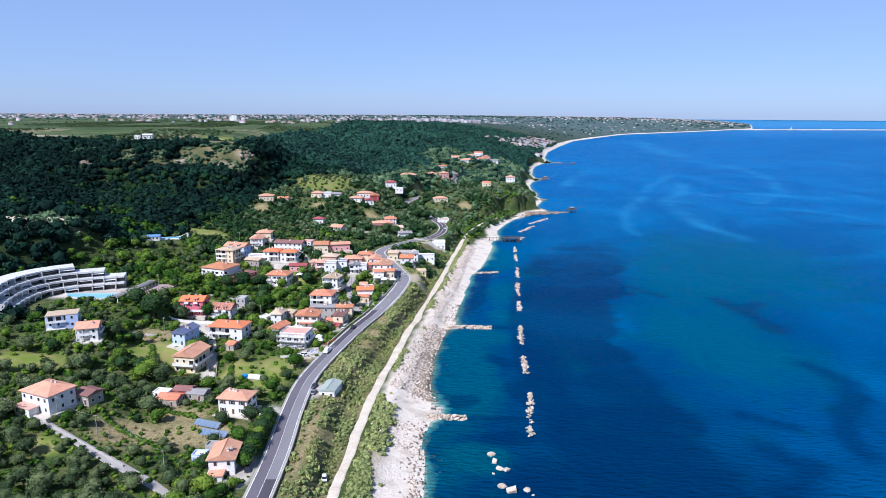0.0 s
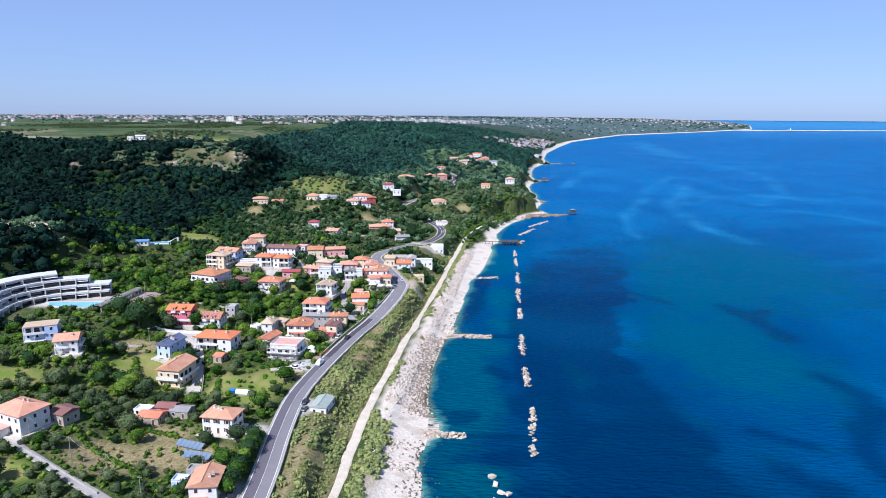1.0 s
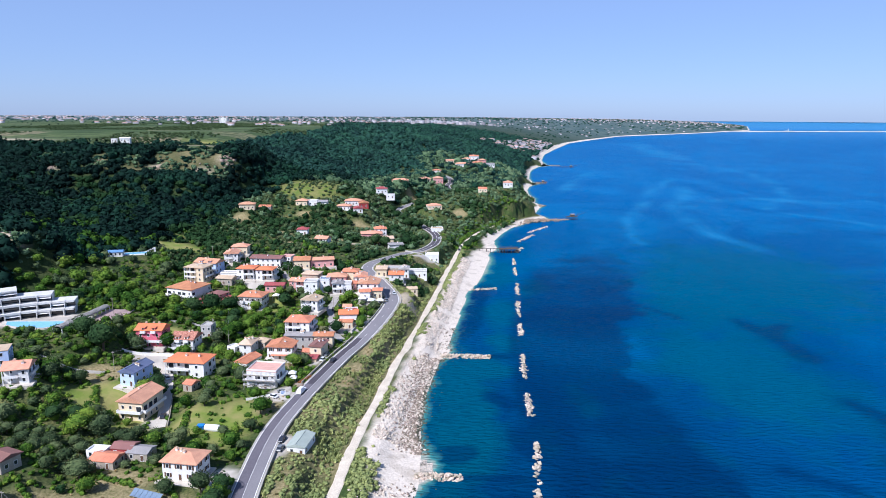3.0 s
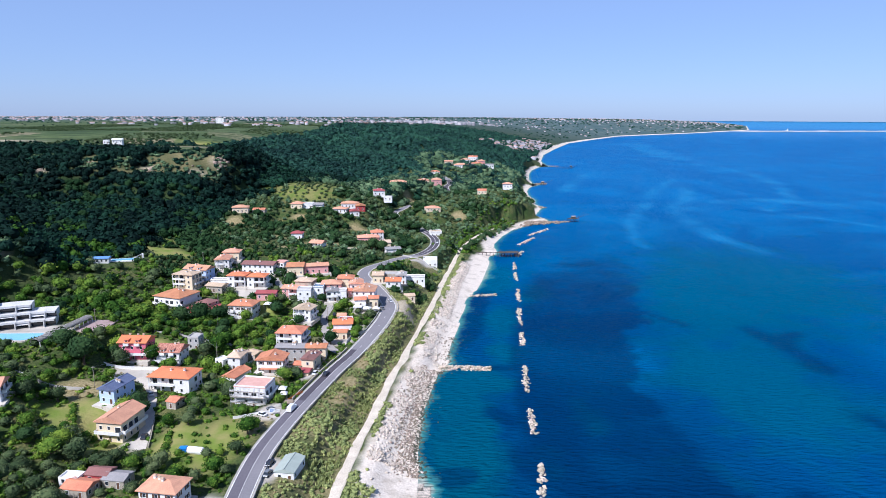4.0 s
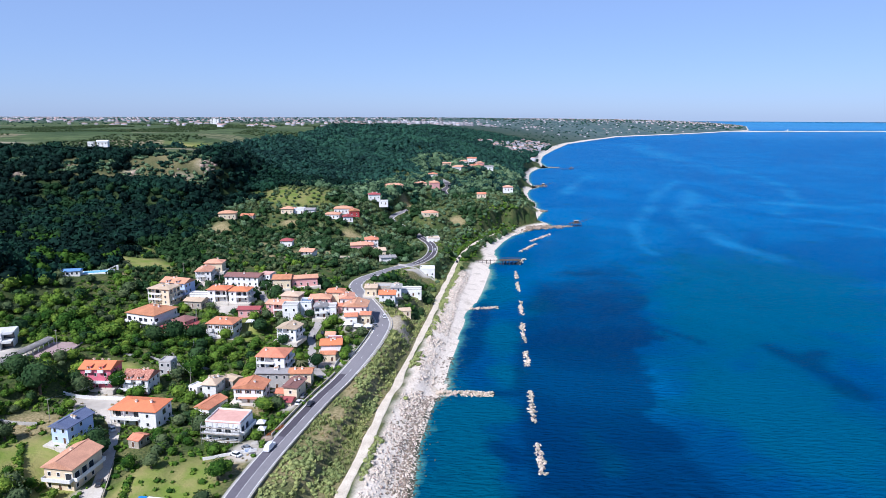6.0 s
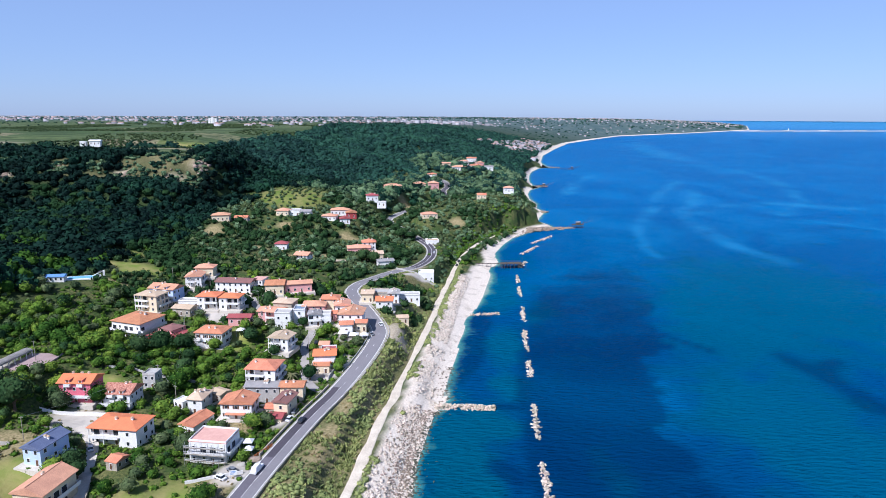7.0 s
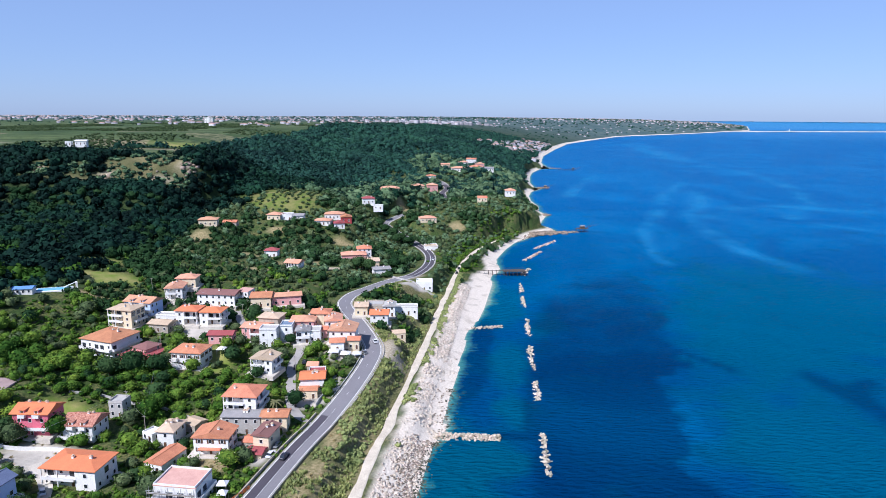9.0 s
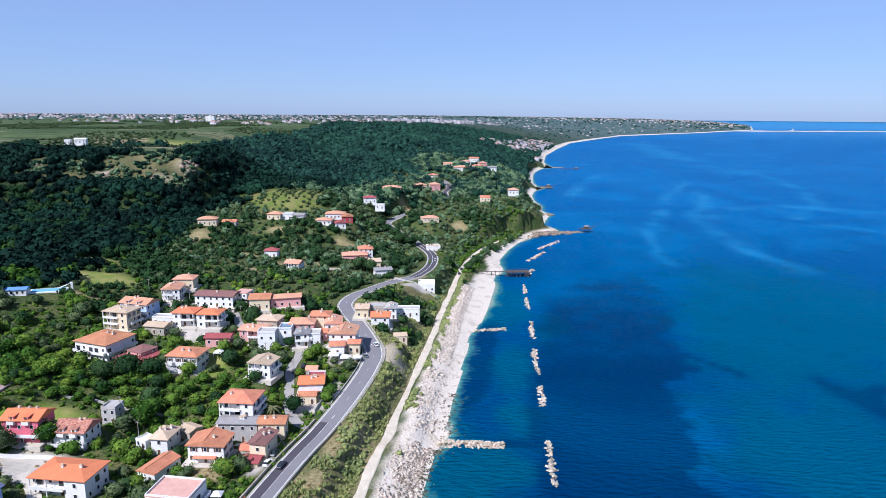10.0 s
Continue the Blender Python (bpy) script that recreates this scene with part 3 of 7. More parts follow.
    (-91.0, 236.0, 10.2, 7.0, 5.4, 2.6, -8, "gx", 0.8, "stone", "roof_grey", "plain", "farm shed with grey sheet roof"),
    (-97.0, 238.0, 10.4, 7.0, 5.0, 2.8, -8, "gx", 0.9, "red", "tile_brown", "plain", "shed with rusty red roof"),
    (-104.5, 236.0, 10.6, 6.0, 4.0, 2.2, -8, "flat", 0.2, "white", "canvas", "plain", "low white farm shed"),
    (-75.0, 193.0, 8.6, 4.4, 3.4, 2.2, -4, "flat", 0.2, "blue", "canvas", "plain", "small grey-blue garden store"),
    (-72.5, 198.5, 8.8, 4.6, 3.2, 2.2, -4, "flat", 0.2, "grey", "roof_grey", "plain", "grey garden store with sheet roof"),
    (-105.5, 343.0, 13.6, 5.0, 5.5, 5.6, -5, "flat", 0.3, "grey", "concrete", "plain", "grey unfinished block behind the mottled-roof villa"),
    (-90.5, 333.5, 9.3, 5.0, 4.5, 2.4, -30, "flat", 0.2, "white", "canvas", "plain", "low store with a white sheet roof"),
    (-78.0, 338.5, 10.5, 6.5, 5.5, 2.6, -30, "gx", 0.7, "stone", "tile_beige", "plain", "old stone shed with a beige roof"),
    (-122.8, 219.0, 16.6, 6.0, 6.0, 3.8, -24, "gx", 1.0, "stone", "tile_brown", "plain", "dark stone outbuilding beside the white house"),
    (-372.0, 822.0, 85.6, 6.0, 6.0, 3.4, 10, "flat", 0.3, "white", "canvas", "plain", "small white farm store on the plateau edge"),
    (-362.0, 828.0, 86.0, 11.0, 7.0, 3.8, 10, "gx", 1.2, "white", "canvas", "plain", "white farm building on the plateau edge"),
]
HOUSES += [
    (7.0, 946.0, 40.0, 11.0, 9.0, 4.0, 6, "hip", 1.5, "white", "tile", "plain", "small white house with orange roof above the winding road"),
    (28.0, 1057.0, 46.0, 12.0, 9.0, 4.2, -8, "gx", 1.4, "cream", "tile_pale", "plain", "cream farmhouse in the scrub of the far slope"),
    (57.0, 1125.0, 44.0, 14.0, 10.0, 4.6, 4, "hip", 1.6, "white", "tile_pale", "plain", "white house of the far hamlet with pale roof"),
    (72.0, 1165.0, 46.0, 15.0, 10.0, 4.6, -10, "gx", 1.6, "white", "tile", "plain", "long white house at the back of the far hamlet"),
    (82.0, 1119.0, 42.0, 11.0, 9.0, 5.0, 14, "hip", 1.5, "pink", "tile_pale", "plain", "pink house of the far hamlet"),
    (93.0, 1086.0, 39.0, 13.0, 9.0, 4.0, 0, "gx", 1.3, "white", "roof_grey", "plain", "white house with a greyish roof in the far hamlet"),
]
for hx, hy, hz, hw, hd, *_ in HOUSES:
    PADS.append((hx, hy, hz, max(6.0, 0.62 * max(hw, hd)), 2.0))
# the broad shoulders of the slope on which the upper houses stand
PADS += [(58, 785, 32, 42, 0.6), (80, 815, 35, 24, 0.5), (-8, 862, 35, 45, 0.5), (-50, 735, 34, 32, 0.6), (-108, 642, 36, 20, 0.8), (20, 820, 33, 50, 0.5), (-39, 795, 34, 40, 0.5), (55, 900, 37, 34, 0.3)]
for key, reach, weight in (("road", 6.5, 60.0), ("path", 4.5, 20.0), ("lane", 4.0, 6.0), ("track", 4.5, 4.0), ("drive", 4.0, 4.0)):
    for q in LINES[key]:
        PADS.append((q.x, q.y, q.z - 0.06, reach, weight))
# hotel terrace, pool, yard
PADS += [(-184, 436, 33.5, 12, 1.5), (-182, 338, 24.3, 22, 3.0), (-196, 315, 24.3, 16, 3.0), (-165, 328, 24.3, 14, 2.0), (-150, 342, 24.6, 10, 2.0), (-118, 316, 12.0, 9, 2.0), (-130, 300, 13.5, 12, 1.0),
         (-13, 395, 7.0, 4, 1.5), (-246, 386, 57, 8, 1.0), (-233, 390, 59, 9, 1.0), (-219, 396, 58, 8, 1.0), (-232, 374, 50, 9, 0.8), (-120, 700, 52, 34, 1.6), (-146, 660, 40, 22, 0.8),
         (-210, 694, 84, 20, 2.5), (-238, 698, 85, 24, 2.5), (-270, 704, 84, 26, 2.0), (-300, 704, 83, 24, 2.0), (-328, 708, 83, 22, 2.0), (-250, 740, 85, 40, 1.5), (-310, 760, 85, 45, 1.5), (-260, 800, 84, 45, 1.0), (-250, 645, 62, 18, 0.8), (-215, 645, 60, 18, 0.8)]

# ---------------------------------------------------------------- ground


def spaced(*runs):
    out = []
    for a, b, s in runs:
        out.append(np.arange(a, b, s))
    return np.concatenate(out)


def grid(xs, ys):
    nx, ny = xs.shape[1], xs.shape[0]
    i = np.arange(ny * nx).reshape(ny, nx)
    return np.stack([i[:-1, :-1], i[:-1, 1:], i[1:, 1:], i[1:, :-1]], -1).reshape(-1, 4)


gu = np.concatenate([-np.geomspace(30000, 500, 46), spaced((-480, -250, 8), (-250, 62, 2.2))])
gy = np.concatenate([spaced((-600, 100, 50), (100, 560, 2.2), (560, 1000, 4), (1000, 1700, 10), (1700, 3200, 40)), np.geomspace(3200, 30000, 40)])
GX, GY = np.meshgrid(gu, gy)
GX = GX + np.interp(GY, SMOOTH_Y, SMOOTH_X)
GZ = height(GX.ravel(), GY.ravel()).reshape(GX.shape)


def blob(x, y, cx, cy, rx, ry, turn=0.0, soft=0.35):
    """1 inside an ellipse of the plan, 0 outside."""
    c, s = math.cos(radians(turn)), math.sin(radians(turn))
    dx, dy = np.asarray(x) - cx, np.asarray(y) - cy
    d = np.hypot((dx * c + dy * s) / rx, (-dx * s + dy * c) / ry) + 0.14 * vnoise(x, y, 3.0 + 0.15 * (rx + ry), cx)
    return np.clip((1 + soft - d) / (2 * soft), 0, 1)


def line_distance(x, y, key):
    p = LINE_XY[key]
    out = np.full(np.shape(x), 1e9)
    for q in p:
        np.minimum(out, (x - q[0]) ** 2 + (y - q[1]) ** 2, out=out)
    return np.sqrt(out)


# bright grass, dry earth and bare rock, as they lie in the plan
MEADOWS = [(-164, 250, 15, 9, 10), (-106, 259, 9, 8, 0), (-123, 276, 14, 12, 0), (-84, 262, 7, 16, 0), (-124, 193, 7, 4, -30), (-124, 341, 9, 6, 0), (-70, 262, 9, 20, 0), (-8, 463, 8, 7, 0), (-192, 500, 16, 7, 0), (-296, 945, 34, 20, 0),
           (-85, 385, 6, 10, 0), (-170, 470, 20, 10, 0), (-20, 622, 8, 6, 0), (40, 835, 16, 8, 0)]
DRY = [(-103, 205, 13, 10, -20), (-86, 208, 12, 9, 0), (-92, 222, 10, 6, 0), (-133, 296, 11, 10, 10), (-28, 329, 3.5, 9, 0), (-31, 309, 3.5, 7, 0), (-33, 296, 4, 6, 0), (-72, 208, 7, 6, 0),
       (-60, 276, 5, 9, 0), (-43, 205, 2.5, 26, 0), (-122, 317, 9, 6, 10), (-110, 380, 16, 3, -10), (-64, 316, 5, 6, 0), (-160, 440, 14, 4, 0), (-120, 560, 12, 4, 0), (-75, 556, 8, 5, 0), (-100, 520, 12, 4, 0), (-60, 622, 12, 4, 0), (-112, 618, 8, 4, 0), (-20, 782, 10, 5, 0), (-90, 545, 6, 6, 0), (-160, 585, 8, 10, 0), (30, 720, 8, 8, 0)]
BARE = [(-240, 381, 12, 4.5, 14), (-224, 384, 9, 4.5, 22), (-15, 405, 7.5, 15, -8), (-195, 672, 3.5, 8, 0), (-310, 657, 3, 5, 0), (-213, 661, 5, 2, 10), (-258, 660, 6, 2, 0), (-347, 649, 5, 2.5, 0), (-505, 872, 24, 16, 0), (-16, 196, 6, 16, 8), (-60, 545, 12, 3, 30),
        (-12, 540, 12, 5, 35)]
# grassy, half-bare faces of the scarp
SCARP = [(-309, 660, 12, 13, 0), (-277, 657, 11, 10, 0), (-250, 662, 14, 12, 0), (-228, 670, 20, 17, 20), (-203, 668, 13, 17, 0), (-363, 682, 14, 8, 0), (-330, 690, 10, 7, 0)]
flat_x, flat_y, flat_z = GX.ravel(), GY.ravel(), GZ.ravel()
u_in = shore(flat_y) - flat_x
near_path = line_distance(flat_x, flat_y, "path")
path_x = np.interp(flat_y, LINE_XY["path"][:, 1], LINE_XY["path"][:, 0])
z_sand = np.where(flat_y < 745, np.clip((flat_x - np.where(flat_y > 540, np.maximum(path_x, shore(flat_y) - np.interp(flat_y, [540, 600, 680, 745], [26, 15, 13, 7])), path_x) - 2.6 - 7.5 * np.clip((246 - flat_y) / 14, 0, 1)) / 2 + 0.4 * vnoise(flat_x, flat_y, 4, 2.0), 0, 1) * (flat_y > -300), np.clip((np.interp(flat_y, [0, 1500, 1800, 2400, 3000, 4500], [9.0, 9.0, 18.0, 22.0, 14.0, 16.0]) + 3.5 * vnoise(flat_x, flat_y, 24, 1.0) - u_in) / 3, 0, 1))


def on_plateau(x, y, soft):
    """1 where the fields of the plateau lie, above the scarp and behind the wooded rim."""
    side = np.interp(y, [0, 690, 720, 820, 900, 1018, 1157, 1300, 1700, 2500], [-400, -198, -200, -210, -225, -232, -192, -170, -160, 0])
    front = np.interp(x, [-700, -600, -450, -390, -340, -300, -240, -200], [860, 840, 802, 792, 726, 694, 687, 686])
    return np.clip((side - x) / soft, 0, 1) * np.clip((y - front - 5 * vnoise(x, y, 17, 2.0)) / soft, 0, 1)


DOME = (-118, 692, 36, 40, 0)
z_grass = np.maximum(np.max([blob(flat_x, flat_y, *b) for b in MEADOWS], 0), 0.6 * blob(flat_x, flat_y, *DOME))
z_dry = np.maximum(np.max([blob(flat_x, flat_y, *b) for b in DRY], 0), np.clip(0.42 + 0.4 * vnoise(flat_x, flat_y, 9, 5.0), 0.1, 0.75) * np.max([blob(flat_x, flat_y, *b) for b in SCARP], 0))
bank = (flat_x > np.interp(flat_y, LINE_XY["road"][:110, 1], LINE_XY["road"][:110, 0])) & (flat_x < np.interp(flat_y, LINE_XY["path"][:, 1], LINE_XY["path"][:, 0])) & (flat_y > 100) & (flat_y < 530)
z_dry = np.maximum(z_dry, bank * np.clip(0.5 + 0.4 * vnoise(flat_x, flat_y, 10, 3.0), 0, 0.8))
z_bare = np.max([blob(flat_x, flat_y, *b) for b in BARE], 0)
z_field = np.clip((flat_z - 74) / 6, 0, 1) * on_plateau(flat_x, flat_y, 14)
z_wood = np.clip((u_in - 190) / 40, 0, 1) * (1 - z_field)
z_wood = np.maximum(z_wood, np.clip((flat_y - 2500) / 300, 0, 0.9) * np.clip((1500 - u_in) / 400, 0, 1))
z_field = z_field * (1 - np.clip((flat_y - 2500) / 300, 0, 1) * np.clip((1500 - u_in) / 400, 0, 1))
PAVED = [(-55, 411, 17, 6, 0), (-101, 412, 8, 4, -6), (-34, 399, 8, 5, 10), (-48.5, 323, 3, 10, -12), (-57, 284, 6, 7, 0), (-62, 223, 5, 6, 0), (-60, 184, 5, 9, 0), (-119, 315, 13, 8, 10), (-182, 335, 26, 12, 0),
         (-6, 526, 9, 4, 20), (-24, 452, 12, 7, 0), (-41, 357, 7, 6, 0), (-48, 243, 3, 9, -6), (-98, 262, 4, 4, 0), (-123, 444, 10, 12, 0), (-138, 222, 9, 5, -24), (-35, 371, 3, 8, -10)]
z_paved = np.max([blob(flat_x, flat_y, *b, soft=0.2) for b in PAVED], 0)

gm = bpy.data.materials.new("ground_cover")
gm.use_nodes = True
nt = gm.node_tree
bsdf = nt.nodes["Principled BSDF"]
bsdf.inputs["Roughness"].default_value = 0.95
bsdf.inputs["Specular IOR Level"].default_value = 0.15
geo = nt.nodes.new("ShaderNodeNewGeometry")


def g_noise(scale, detail=4.0):
    n = nt.nodes.new("ShaderNodeTexNoise")
    n.inputs["Scale"].default_value, n.inputs["Detail"].default_value = scale, detail
    nt.links.new(geo.outputs["Position"], n.inputs["Vector"])
    return n.outputs[0]


def g_range(value, a, b, c=0.0, d=1.0):
    r = nt.nodes.new("ShaderNodeMapRange")
    for k, v in zip((1, 2, 3, 4), (a, b, c, d)):
        r.inputs[k].default_value = v
    nt.links.new(value, r.inputs[0])
    return r.outputs[0]


def g_mix(f, a, b):
    m = nt.nodes.new("ShaderNodeMix")
    m.data_type = "RGBA"
    for k, v in ((0, f), (6, a), (7, b)):
        if isinstance(v, tuple):
            m.inputs[k].default_value = (*v, 1)
        else:
            nt.links.new(v, m.inputs[k])
    return m.outputs[2]


def g_attr(name):
    a = nt.nodes.new("ShaderNodeAttribute")
    a.attribute_name = name
    return a.outputs["Fac"]


n_big, n_mid, n_fine = g_noise(0.02), g_noise(0.13), g_noise(1.1)
scrub = g_mix(g_range(n_mid, 0.40, 0.66), (0.062, 0.098, 0.024), (0.160, 0.150, 0.055))
scrub = g_mix(g_range(n_fine, 0.35, 0.7), scrub, (0.026, 0.046, 0.013))
col = g_mix(g_attr("wood"), scrub, g_mix(g_range(n_mid, 0.4, 0.6), (0.018, 0.034, 0.010), (0.034, 0.052, 0.016)))
vor = nt.nodes.new("ShaderNodeTexVoronoi")
vor.inputs["Scale"].default_value = 0.011
nt.links.new(geo.outputs["Position"], vor.inputs["Vector"])
sep = nt.nodes.new("ShaderNodeSeparateColor")
nt.links.new(vor.outputs["Color"], sep.inputs[0])
plots = g_mix(g_range(sep.outputs[0], 0.1, 0.9), (0.052, 0.086, 0.028), (0.105, 0.135, 0.052))
plots = g_mix(g_range(sep.outputs[1], 0.92, 0.95), plots, (0.26, 0.22, 0.13))
rows = nt.nodes.new("ShaderNodeMapping")
rows.inputs["Scale"].default_value = (0.012, 0.13, 1.0)
rows.inputs["Rotation"].default_value = (0, 0, radians(-6))
nt.links.new(geo.outputs["Position"], rows.inputs["Vector"])
crops = nt.nodes.new("ShaderNodeTexNoise")
crops.inputs["Scale"].default_value, crops.inputs["Detail"].default_value = 1.0, 5.0
nt.links.new(rows.outputs[0], crops.inputs["Vector"])
plots = g_mix(g_range(crops.outputs[0], 0.46, 0.60, 0, 0.85), plots, (0.030, 0.052, 0.020))
plots = g_mix(g_range(n_mid, 0.48, 0.66, 0, 0.6), plots, (0.040, 0.066, 0.024))
col = g_mix(g_attr("field"), col, plots)
# aerial haze over the far land, put into the ground colour as blue-grey
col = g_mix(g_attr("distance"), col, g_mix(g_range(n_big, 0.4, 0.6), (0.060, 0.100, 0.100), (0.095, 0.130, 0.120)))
col = g_mix(g_attr("grass"), col, g_mix(g_range(n_mid, 0.38, 0.62), (0.165, 0.220, 0.035), (0.275, 0.255, 0.085)))
col = g_mix(g_attr("dry"), col, g_mix(g_range(n_fine, 0.35, 0.65), (0.35, 0.28, 0.15), (0.19, 0.165, 0.070)))
col = g_mix(g_attr("bare"), col, g_mix(g_range(n_fine, 0.35, 0.65), (0.50, 0.43, 0.32), (0.34, 0.28, 0.18)))
col = g_mix(g_attr("paved"), col, g_mix(g_range(n_mid, 0.35, 0.65), (0.52, 0.47, 0.40), (0.36, 0.33, 0.28)))
col = g_mix(g_attr("sand"), col, g_mix(g_range(n_fine, 0.3, 0.7), (0.74, 0.66, 0.55), (0.58, 0.50, 0.40)))
sandy = nt.nodes.new("ShaderNodeMath")
sandy.operation = "MULTIPLY"
nt.links.new(g_attr("sand"), sandy.inputs[0])
nt.links.new(g_range(n_mid, 0.54, 0.66, 0, 0.45), sandy.inputs[1])
col = g_mix(sandy.outputs[0], col, (0.33, 0.27, 0.20))
nt.links.new(col, bsdf.inputs["Base Color"])
bmp = nt.nodes.new("ShaderNodeBump")
bmp.inputs["Strength"].default_value, bmp.inputs["Distance"].default_value = 0.6, 0.5
nt.links.new(n_fine, bmp.inputs["Height"])
nt.links.new(bmp.outputs[0], bsdf.inputs["Normal"])

P3 = far(np.stack([flat_x, flat_y, flat_z], -1))
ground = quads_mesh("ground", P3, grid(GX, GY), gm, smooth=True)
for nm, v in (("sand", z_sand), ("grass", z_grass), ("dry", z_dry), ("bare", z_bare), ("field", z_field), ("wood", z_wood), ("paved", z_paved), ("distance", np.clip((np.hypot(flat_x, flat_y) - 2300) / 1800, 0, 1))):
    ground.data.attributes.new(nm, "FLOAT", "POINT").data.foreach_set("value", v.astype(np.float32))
tagged(ground, "coastal slope of scrub, gardens, woods and plateau fields", "ground", kind="structure")

# ---------------------------------------------------------------- sea
su = np.concatenate([spaced((-45, 90, 2.5), (90, 400, 5), (400, 1000, 15)), np.geomspace(1000, 30000, 50)])
sy = np.concatenate([spaced((-600, 100, 50), (100, 820, 2.5), (820, 1700, 8), (1700, 3200, 30)), np.geomspace(3200, 30000, 60)])
SX, SYY = np.meshgrid(su, sy)
SX = SX + np.interp(SYY, SMOOTH_Y, SMOOTH_X)
sx_, sy_ = SX.ravel(), SYY.ravel()
off = sx_ - shore(sy_)
shallow = np.exp(-np.clip(off, 0, None) / (3.0 + 2.0 * vnoise(sx_, sy_, 9, 2.0) + 1.6 * np.clip((sy_ - 430) / 200, 0, 1)))
shelf = np.clip(np.exp(-np.clip(off, 0, None) / 42.0) * (0.75 + 0.7 * vnoise(sx_, sy_, 22, 5.0)), 0, 1) * (sy_ < 700)
TEAL = [(12, 318, 15, 24, 0), (17, 270, 12, 22, 0), (44, 428, 8, 26, -6), (40, 374, 8, 12, 0), (27, 334, 10, 12, 0), (72, 482, 8, 18, -8), (14, 210, 9, 8, 0), (66, 296, 6, 12, 0), (185, 470, 38, 100, -8), (240, 520, 70, 110, -10), (48, 520, 12, 34, -10), (150, 330, 34, 60, 6), (22, 292, 7, 10, 0)]
DARK = [(20, 405, 9, 26, -14), (38, 350.5, 9, 2.2, -6), (28, 450, 8, 34, -12), (22, 239.5, 12, 1.6, -4), (34, 196, 10, 14, 0), (10, 256, 7, 5, 0), (44, 312, 5, 40, -4), (50, 378, 6, 30, -6), (30, 300, 4, 9, 30), (36, 262, 5, 12, 20), (26, 224, 10, 5, 10)]
# the broad weed bed outside the breakwaters
WEED_Y = [100, 189, 218, 251, 293, 333, 342, 372, 396, 408, 422, 449, 481, 505, 527, 560, 590, 615]
WEED_LEFT = [50, 38, 36, 33, 34, 37, 38, 40, 42, 45, 48, 52, 57, 62, 70, 84, 104, 130]
WEED_RIGHT = [92, 99, 101, 99, 95, 91, 99, 104, 108, 113, 127, 131, 138, 150, 162, 163, 160, 142]
# weed strands and pale drifts on the sea, as lines in the plan
STRANDS = [([(128, 452), (136, 436), (144, 421), (149, 413)], 3.0), ([(182, 408), (189, 388), (190, 366), (189, 344)], 6.5), ([(178, 296), (183, 276), (178, 256), (163, 242), (154, 226), (152, 210)], 6.0),
           ([(120, 244), (128, 239), (137, 233)], 3.5), ([(120, 216), (126, 204), (120, 193), (108, 186)], 7.5), ([(205, 398), (196, 392), (189, 380)], 6.0)]
DRIFTS = [([(560, 1900), (658, 1738), (682, 1601), (680, 1436), (613, 1187), (535, 1010), (437, 882)], 20), ([(437, 850), (458, 824), (488, 777), (502, 719), (530, 640)], 9), ([(600, 1040), (624, 991), (624, 900), (640, 820)], 9),
          ([(430, 1150), (380, 1010), (321, 890), (291, 754), (287, 678), (290, 615)], 22), ([(321, 890), (400, 960), (490, 985), (560, 941)], 34), ([(470, 1304), (357, 1092), (292, 932), (228, 784)], 16),
          ([(341, 1432), (260, 1250), (213, 1086)], 20), ([(900, 3000), (780, 2400), (699, 1906)], 70), ([(228, 784), (205, 700), (200, 640)], 10)]


def along(x, y, points, wide):
    """1 on a wavering line of the plan, fading out beside it."""
    x, y = x + 0.5 * wide * vnoise(x, y, 2.6 * wide, 2.0), y + 0.5 * wide * vnoise(x, y, 3.4 * wide, 7.0)
    best = np.full(np.shape(x), 1e18)
    for (ax, ay), (bx, by) in zip(points[:-1], points[1:]):
        f = np.clip(((x - ax) * (bx - ax) + (y - ay) * (by - ay)) / ((bx - ax) ** 2 + (by - ay) ** 2), 0, 1)
        np.minimum(best, (x - ax - f * (bx - ax)) ** 2 + (y - ay - f * (by - ay)) ** 2, out=best)
    return np.exp(-(np.sqrt(best) / wide) ** 2)


bed_l, bed_r = np.interp(sy_, WEED_Y, WEED_LEFT), np.interp(sy_, WEED_Y, WEED_RIGHT)
wander = 4.0 * vnoise(sx_, sy_, 11, 4.0) + 2.0 * vnoise(sx_, sy_, 4.5, 1.0)
bed = np.clip((sx_ - bed_l + wander) / 14, 0, 1) * np.clip((bed_r + 1.3 * wander - sx_) / 6 + 0.5, 0, 1) * np.clip((632 - sy_) / 50, 0, 1)
bed = bed * np.clip(0.70 + 0.30 * vnoise(sx_, sy_, 26, 8.0) + 0.12 * vnoise(sx_, sy_, 9, 3.0), 0, 1) * np.interp(sy_, [180, 300, 390, 440, 520, 600], [0.85, 1.1, 1.4, 0.85, 0.62, 0.3])
teal = np.clip(shelf * 0.35 + np.max([0.8 * blob(sx_, sy_, *b, soft=0.6) for b in TEAL], 0), 0, 1)
dark = np.max([blob(sx_, sy_, *b, soft=0.5) for b in DARK] + [0.72 * along(sx_, sy_, p, w) for p, w in STRANDS] + [bed], 0)
teal = teal * (1 - 0.8 * bed)
drift = np.max([along(sx_, sy_, p, 0.62 * w) for p, w in DRIFTS], 0)
sm = bpy.data.materials.new("sea_water")
sm.use_nodes = True
nt = sm.node_tree
bsdf = nt.nodes["Principled BSDF"]
geo = nt.nodes.new("ShaderNodeNewGeometry")
warp = nt.nodes.new("ShaderNodeMapping")
warp.inputs["Scale"].default_value = (1.0, 0.85, 1.0)
